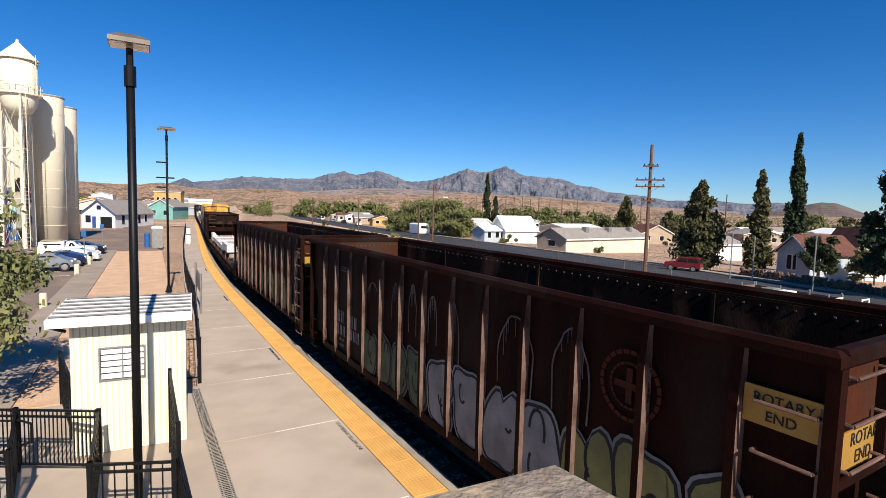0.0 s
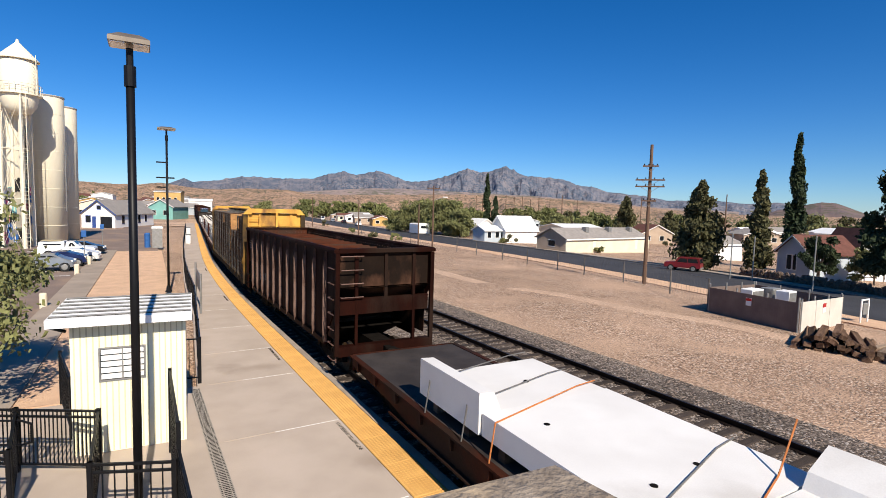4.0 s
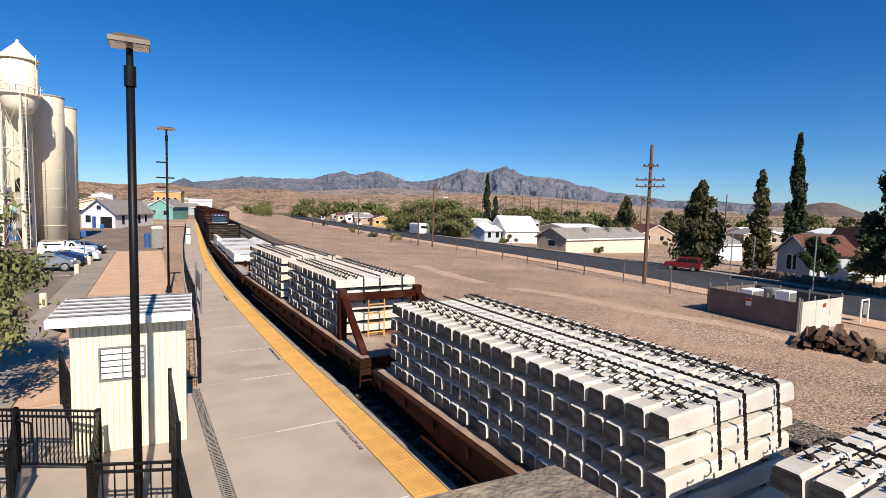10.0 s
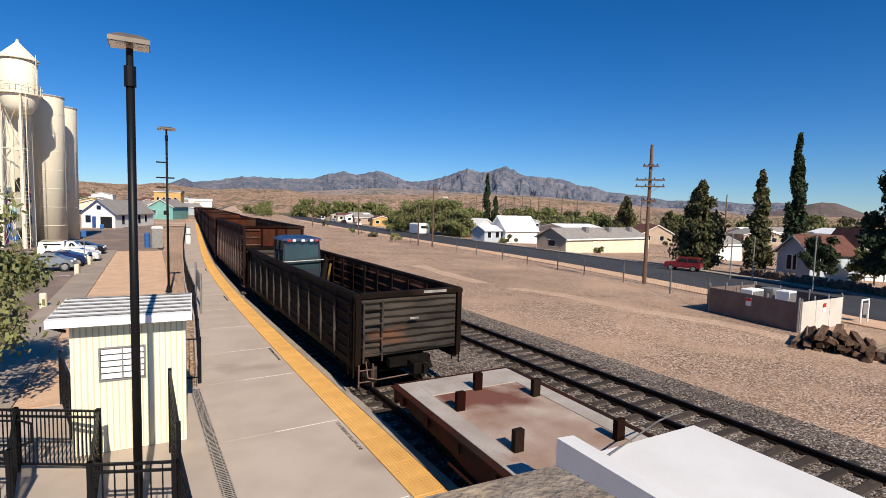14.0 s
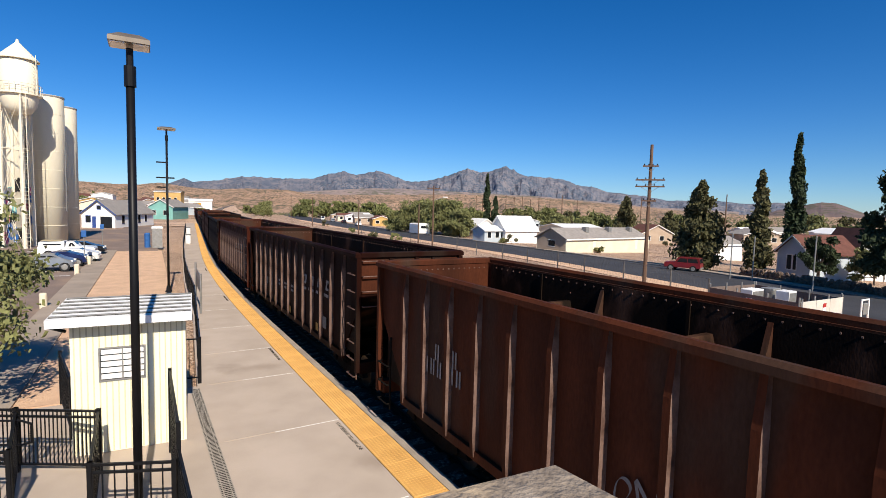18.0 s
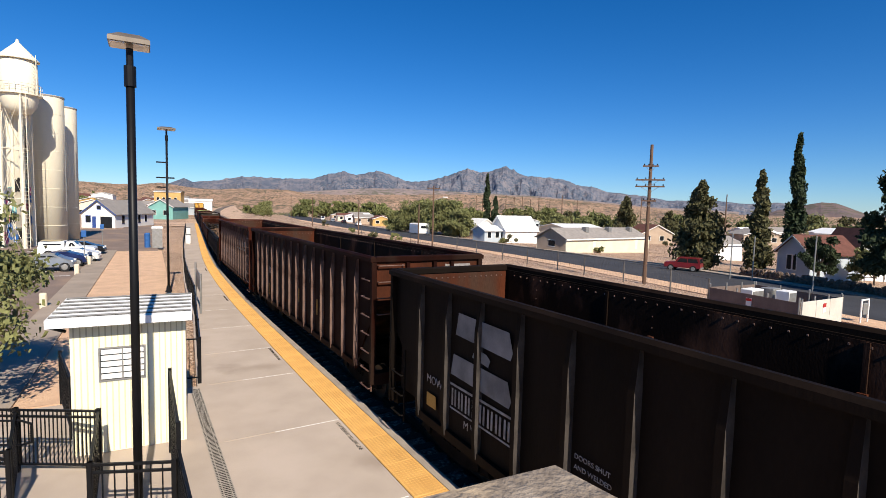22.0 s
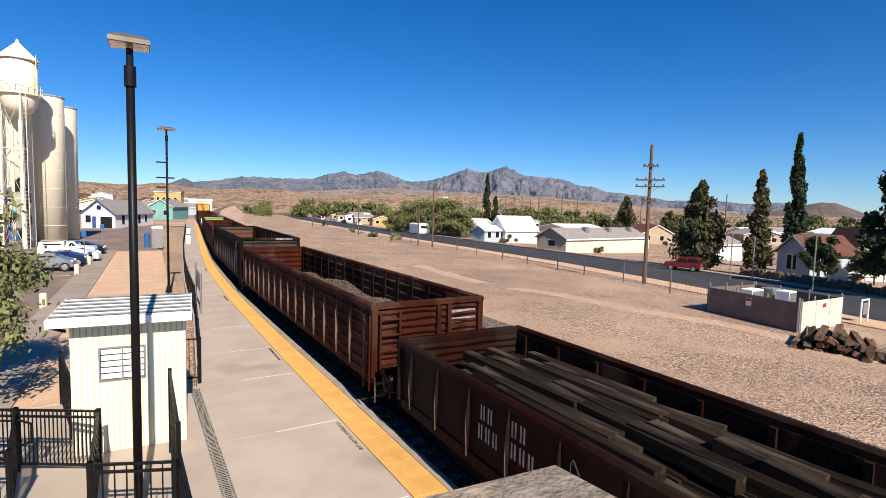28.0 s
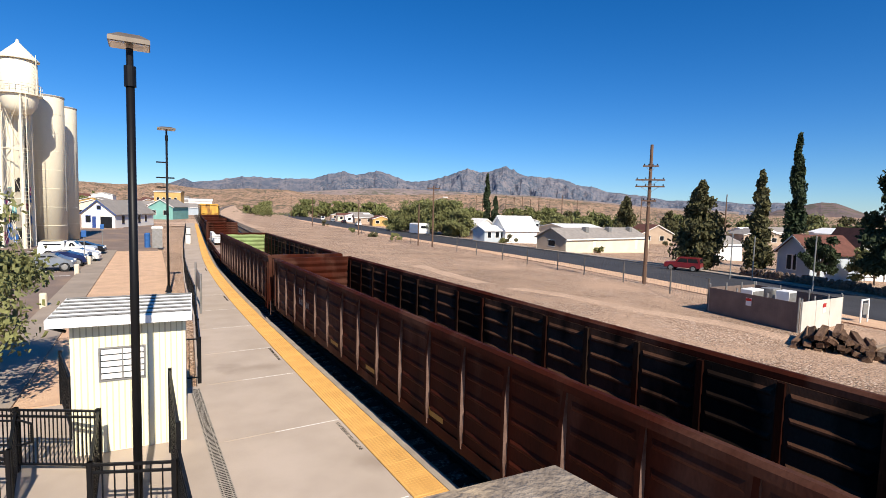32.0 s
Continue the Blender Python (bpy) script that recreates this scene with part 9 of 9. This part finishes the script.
a = hopper_car("hopper_car", "dark brown hopper car with folded ridges along its floor", 13.27, 3.75, RUST, 11, near_slope=True, humps=16)
ride(58.92, 13.27, a)
for t, z in (("MOW", 3.13), ("TIE SERVICE ONLY", 3.02), ("OUTLET GATE", 2.91), ("DISABLED", 2.80)):
    words(t, 0.082, CHALK, a, on_side(5.86, z), align="CENTER")
mark_blocks(a, 3.65, 2.02, 2, 0.34)
mark_blocks(a, 3.7, 1.68, 3, 0.32)
mark_blocks(a, 2.75, 1.78, 3, 0.30, GRAFFITI_GREY)
flat_shape(a, "lettering", [(4.66, 1.32), (4.74, 1.32), (4.74, 2.22), (4.66, 2.22)], -HW + 0.11, YELLOW_PLATE)

L = 18.83
a = centerbeam_car("centerbeam_car", "yellow centerbeam car loaded with stacked boards", L, 4.66)
part("lettering", box(B(), 0.1, 0.85, -L / 2 - 0.016, -L / 2 - 0.012, 4.49, 4.57), BLACK_LETTER, a)
ride(73.28, L, a, lumber_load(L, -1, 4.66), lumber_load(L, 1, 4.66, 0.14))

for s0, L in ((92.95, 14.7), (108.51, 16.4), (125.78, 16.2)):
    a = flat_car("flat_car", "red-brown flat car with stacks of concrete sleepers", L, FLAT_RUST, frame_end=True, yellow_posts=True)
    n1 = 19
    y0 = -L / 2 + 2.45
    n2 = int((L / 2 - 0.3 - (y0 + n1 * PITCH + 1.0)) / PITCH)
    ride(s0, L, a, sleeper_stack(y0, n1, 5), sleeper_stack(y0 + n1 * PITCH + 1.0, n2, 5))

L = 26.7
a = flat_car("flat_car", "rust-stained flat car with an empty deck end and white panels", L, FLAT_RUST, stubs=((-0.85, -11.8), (0.6, -12.2), (-0.85, -9.6), (0.6, -9.8), (-0.9, 11.6), (0.9, 11.6), (-0.9, 9.8), (0.9, 9.4), (0.0, 12.4)), border=True)
ride(142.82, L, a, panel_load(L, -8.9, ((4.3, 0.12, -2), (4.0, 0.12, 1), (3.9, 0.12, 1), (1.2, 0.12, 0), (3.9, 0.12, -1))))

L = 14.49
a = gondola_car("gondola_car", "dark grey gondola car with a ridged end wall", L, 2.76, DARK_GREY, 12)
part("lettering", box(B(), 0.35, 1.05, -L / 2 - 0.006, -L / 2 - 0.002, 2.66, 2.73), CHALK, a)
part("lettering", box(B(), -0.1, 0.15, -L / 2 - 0.115, -L / 2 - 0.108, 2.02, 2.07), CHALK, a)
ride(171.47, L, a, machine_cab(L / 2 - 3.2))

L = 15.2
a = hopper_car("hopper_car", "rust-brown hopper car with white chalk marks on its ribs", L, 3.78, RUST, 13, wheel=True)
ride(187.5, L, a)
flat_shape(a, "lettering", [(5.4, 1.3), (5.5, 1.3), (5.5, 2.22), (5.4, 2.22)], -HW + 0.11, YELLOW_PLATE)
words("MOW", 0.30, CHALK, a, on_side(5.35, 1.82))
mark_blocks(a, 4.1, 2.12, 1, 0.28)
mark_blocks(a, 3.62, 2.12, 1, 0.28)
mark_blocks(a, 4.45, 1.74, 3, 0.28)
mark_blocks(a, 3.65, 1.76, 3, 0.28)
words("MOW", 0.36, CHALK, a, on_side(-1.6, 1.55))

L = 12.0
a = hopper_car("hopper_car", "faded brown hopper car with slanting end and inner braces", L, 3.72, RUST_BROWN, 12, near_slope=True, partitions=3)
ride(203.9, L, a)
for i in range(3):
    scrawl(a, -2.9 + 0.75 * i, -2.2 + 0.75 * i, 1.3, 2.1, GRAFFITI_GREY, 31 + i, loops=3)
mark_blocks(a, 3.45, 2.28, 1, 0.30)
mark_blocks(a, 3.85, 1.98, 3, 0.30)
mark_blocks(a, 2.85, 2.3, 1, 0.30)
mark_blocks(a, 2.95, 2.0, 2, 0.30)
part("lettering", box(B(), -HW + 0.104, -HW + 0.114, -4.4, -4.0, 1.3, 1.8), YELLOW_PLATE, a)
tag_bars(a, L, 3.72, 0.7)

for s0, L, pm, lb in ((217.1, 13.8, RUST, "rust-brown hopper car with large pale letter blocks"), (231.94, 13.51, RUST_RED, "reddish hopper car with large pale letter blocks")):
    a = hopper_car("hopper_car", lb, L, 3.78, pm, 13, wheel=pm is RUST)
    ride(s0, L, a)
    emblem_blocks(a, -1.9 if pm is RUST_RED else -1.8, 0.80, 2.36, 0.30, 4, CHALK, 0.03)
    mark_blocks(a, 4.1, 2.15, 2, 0.32)
    mark_blocks(a, 3.2, 2.18, 2, 0.32)
    mark_blocks(a, 4.05, 1.72, 3, 0.28)
    mark_blocks(a, 3.2, 1.75, 3, 0.28)
    for y, z in ((1.45, 1.92), (0.6, 1.92), (-0.4, 1.95)):
        bars(a, y - 0.25, z, 0.55, 0.3, 2, CHALK)
    for y, z in ((2.1, 1.15), (-0.2, 1.15), (-3.5, 1.2)):
        flat_shape(a, "lettering", [(y - 0.16, z - 0.12), (y + 0.16, z - 0.12), (y + 0.16, z + 0.12), (y - 0.16, z + 0.12)], -HW + 0.11, YELLOW_PLATE)
    flat_shape(a, "lettering", [(-4.35, 1.3), (-4.0, 1.3), (-4.0, 1.65), (-4.35, 1.65)], -HW + 0.11, GRAFFITI_GREY)
    tag_bars(a, L, 3.78, 0.85)

L = 14.38
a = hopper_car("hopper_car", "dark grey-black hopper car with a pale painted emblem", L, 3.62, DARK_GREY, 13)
ride(246.5, L, a)
for z0, z1, y0, y1 in ((2.72, 3.16, 3.05, 4.62), (2.46, 2.68, 3.6, 4.1), (2.0, 2.42, 3.05, 4.75)):
    flat_shape(a, "lettering_block", [(y0 + 0.05, z0), (y1, z0 + 0.05), (y1 - 0.08, z1), (y0 + 0.1, z1 - 0.03), (y0, z0 + 0.12)], -HW + 0.109, GRAFFITI_GREY, "worn pale painted emblem block")
part("lettering", box(B(), -HW + 0.106, -HW + 0.110, 3.02, 4.75, 1.86, 1.90), CHALK, a)
part("lettering", box(B(), -HW + 0.106, -HW + 0.110, 3.02, 4.75, 1.44, 1.47), CHALK, a)
mark_blocks(a, 4.7, 1.66, 8, 0.30, CHALK, 1.15)
words("M W", 0.2, CHALK, a, on_side(4.3, 1.30))
words("MOW", 0.22, CHALK, a, on_side(5.6, 1.72))
flat_shape(a, "lettering", [(5.25, 1.2), (5.6, 1.2), (5.6, 1.45), (5.25, 1.45)], -HW + 0.11, YELLOW_PLATE)
words("MOW", 0.2, CHALK, a, on_side(-4.1, 1.72))
flat_shape(a, "lettering", [(-4.6, 1.2), (-4.2, 1.2), (-4.2, 1.5), (-4.6, 1.5)], -HW + 0.11, GRAFFITI_GREY)
words("DOORS SHUT", 0.092, CHALK, a, on_side(1.76, 1.90))
words("AND WELDED", 0.092, CHALK, a, on_side(1.76, 1.765))
scrawl(a, -5.5, -5.05, 1.75, 2.35, CHALK, 33, width=0.03, loops=3)

L = 14.4
a = hopper_car("hopper_car", "rust-brown hopper car with a red end and small yellow plates", L, 3.77, RUST, 14)
ride(261.8, L, a)
for y, z in ((5.3, 1.85), (3.8, 1.4), (1.33, 1.5), (-0.75, 1.85), (-2.81, 1.8)):
    flat_shape(a, "lettering", [(y - 0.055, z - 0.24), (y + 0.055, z - 0.24), (y + 0.055, z + 0.24), (y - 0.055, z + 0.24)], -HW + 0.11, YELLOW_PLATE)
for y, z in ((2.3, 2.75), (1.6, 2.8), (0.65, 2.75), (-0.6, 2.7), (-1.4, 2.85), (-2.15, 2.75)):
    scrawl(a, y - 0.2, y + 0.2, z - 0.3, z + 0.3, GRAFFITI_LINE, 70 + int(y * 10), width=0.03, loops=2)
mark_blocks(a, 4.4, 2.45, 2, 0.26)
mark_blocks(a, 3.8, 2.2, 2, 0.26)
tag_bars(a, L, 3.77)

L = 13.55
a = hopper_car("hopper_car", "rust-red hopper car with large pale letter blocks and ladders", L, 3.77, RUST_RED, 13, wheel=True)
ride(277.05, L, a)
emblem_blocks(a, -2.1, 0.87, 2.58, 0.28, 4, CHALK, 0.02)
mark_blocks(a, 4.1, 2.15, 2, 0.3)
mark_blocks(a, 3.1, 2.2, 2, 0.3)
mark_blocks(a, 4.1, 1.78, 3, 0.28)
mark_blocks(a, 3.1, 1.85, 3, 0.28)
for i, t in enumerate(("OUTLET", "GATES", "DISABLED")):
    words(t, 0.2, CHALK, a, on_side(0.95, 2.0 - 0.28 * i))
for i, t in enumerate(("MOW", "TIE", "SERVICE", "ONLY")):
    words(t, 0.2, CHALK, a, on_side(-0.25, 2.1 - 0.27 * i))
flat_shape(a, "lettering", [(-2.6, 1.1), (-2.2, 1.1), (-2.2, 1.35), (-2.6, 1.35)], -HW + 0.11, YELLOW_PLATE)
tag_bars(a, L, 3.77)

L = 16.0
a = gondola_car("gondola_car", "dark weathered gondola car heaped with old timber sleepers", L, 2.36, DARK_GREY, 16)
ride(291.6, L, a, timber_pile(L, 1.75, 150, 3, long=2.0, along=0.12, height=0.50, wild=0.8))
scrawl(a, -6.6, -5.4, 1.2, 2.1, CHALK, 51, loops=4)
scrawl(a, -4.9, -3.9, 1.2, 2.1, GRAFFITI_LINE, 52, loops=4)

L = 20.3
a = gondola_car("gondola_car", "long dark brown gondola car full of loose timber", L, 2.22, RUST, 19, corrugated=False)
ride(308.7, L, a, timber_pile(L, 1.62, 130, 4, long=3.9, along=1.0, height=0.42, wild=0.28))
for y, z in ((5.2, 1.62), (4.3, 1.6), (3.2, 1.6), (1.4, 1.55), (-0.8, 1.6)):
    scrawl(a, y - 0.18, y + 0.18, z - 0.28, z + 0.28, GRAFFITI_GREY, 100 + int(y * 10), width=0.028, loops=1)
mark_blocks(a, 7.15, 1.74, 2, 0.24)
mark_blocks(a, 6.35, 1.78, 2, 0.24)
mark_blocks(a, 7.2, 1.42, 3, 0.24)
mark_blocks(a, 6.35, 1.46, 3, 0.24)

L = 16.8
a = gondola_car("gondola_car", "red oxide gondola car with ridged end carrying scrap", L, 2.68, RUST_RED, 16)
ride(330.2, L, a, scrap_pile(L, 1.12))
tag_bars(a, L, 2.6, 0.6)
mark_blocks(a, 7.2, 2.0, 2, 0.34)
mark_blocks(a, 6.3, 2.0, 2, 0.34)
mark_blocks(a, 7.2, 1.6, 3, 0.30)
mark_blocks(a, 6.3, 1.6, 3, 0.30)
scrawl(a, 0.2, 1.0, 1.3, 1.9, CHALK, 54, loops=3)

L = 16.1
a = gondola_car("gondola_car", "tall dark grey gondola car with faded round emblem", L, 3.09, DARK_GREY, 14, corrugated=False)
ride(348.13, L, a)
ring = B()
for i in range(28):
    u, w = 2 * math.pi * i / 28, 2 * math.pi * (i + 1) / 28
    for r0, r1 in ((0.50, 0.60), (0.36, 0.40)):
        hexa(ring, [(-HW + 0.100, -5.87 + r * math.cos(t), 2.18 + r * math.sin(t)) for t in (u, w) for r in (r0, r1)][:2] + [(-HW + 0.100, -5.87 + r * math.cos(w), 2.18 + r * math.sin(w)) for r in (r1, r0)] + [(-HW + 0.106, -5.87 + r * math.cos(u), 2.18 + r * math.sin(u)) for r in (r0, r1)] + [(-HW + 0.106, -5.87 + r * math.cos(w), 2.18 + r * math.sin(w)) for r in (r1, r0)])
box(ring, -HW + 0.100, -HW + 0.106, -6.23, -5.51, 2.13, 2.23)
box(ring, -HW + 0.100, -HW + 0.106, -5.92, -5.82, 1.82, 2.125)
box(ring, -HW + 0.100, -HW + 0.106, -5.92, -5.82, 2.235, 2.54)
bmesh.ops.recalc_face_normals(ring, faces=list(ring.faces))
part("emblem", ring, CHALK, a, "faded round white emblem")
part("lettering", box(B(), 0.25, 1.15, -L / 2 - 0.006, -L / 2 - 0.002, 2.98, 3.06), CHALK, a)
for y in (-4.65, -3.7, -2.6, -1.4, 0.2, 1.5, 2.6):
    drip_arch(a, y, 1.15, 2.35, 0.55, 120 + int(y * 10))
mark_blocks(a, 6.75, 2.15, 2, 0.30)
mark_blocks(a, 5.6, 2.2, 2, 0.30)
mark_blocks(a, 6.75, 1.8, 3, 0.28)
part("lettering", box(B(), -HW + 0.106, -HW + 0.110, 4.6, 6.9, 2.40, 2.43), CHALK, a)
for y in (7.5, 7.0, 6.2):
    scrawl(a, y - 0.2, y + 0.2, 1.15, 1.5, GRAFFITI_GREY, 140 + int(y * 10), width=0.03, loops=2)
for y in (6.9, 2.2, -0.4, -5.9):
    part("lettering", box(B(), -HW + 0.104, -HW + 0.110, y - 0.45, y + 0.45, 1.05, 1.15), YELLOW_PLATE, a)

L = 19.8
a = gondola_car("gondola_car", "empty red-brown gondola car with ridged sides", L, 2.82, RUST_RED, 17)
ride(365.7, L, a)
mark_blocks(a, 6.6, 2.0, 4, 0.26)
mark_blocks(a, 6.6, 1.65, 6, 0.24)
for y in (3.0, 0.4, -2.6):
    part("lettering", box(B(), -HW + 0.104, -HW + 0.110, y - 0.3, y + 0.3, 1.05, 1.2), YELLOW_PLATE, a)

L = 17.0
a = gondola_car("gondola_car", "red-brown gondola car with green-primed inner end", L, 2.84, RUST_RED, 16, far_inside=INSIDE_GREEN)
ride(386.6, L, a)
L = 20.0
a = flat_car("flat_car", "red flat car carrying a white covered load", L, RUST_RED)
ride(404.8, L, a, panel_load(L, -L / 2 + 9.5, ((3.4, 0.12, 0), (3.6, 0.12, -1))))
for s0, L in ((426.0, 16.0), (443.3, 20.0)):
    a = gondola_car("gondola_car", "red oxide gondola car at the tail of the train", L, 2.8, RUST_RED, 12)
    ride(s0, L, a)
L = 18.8
a = centerbeam_car("centerbeam_car", "pale yellow centerbeam car at the tail of the train", L, 4.66)
ride(464.5, L, a, lumber_load(L, -1, 4.66, 0.14))


def motions():
    """The train rolls past at a steady pace, each car lying along the curve of the line."""
    for ob, s0, L in RIDERS:
        rows = []
        for k in range(81):
            t = 0.4 * k
            p, q = line(s0 - SPEED * t, TRACK), line(s0 + L - SPEED * t, TRACK)
            d = q - p
            rows.append((t, Matrix.Translation((p + q) / 2) @ Matrix.Rotation(-math.atan2(d.x, d.y), 4, "Z")))
        walk(ob, rows)


motions()
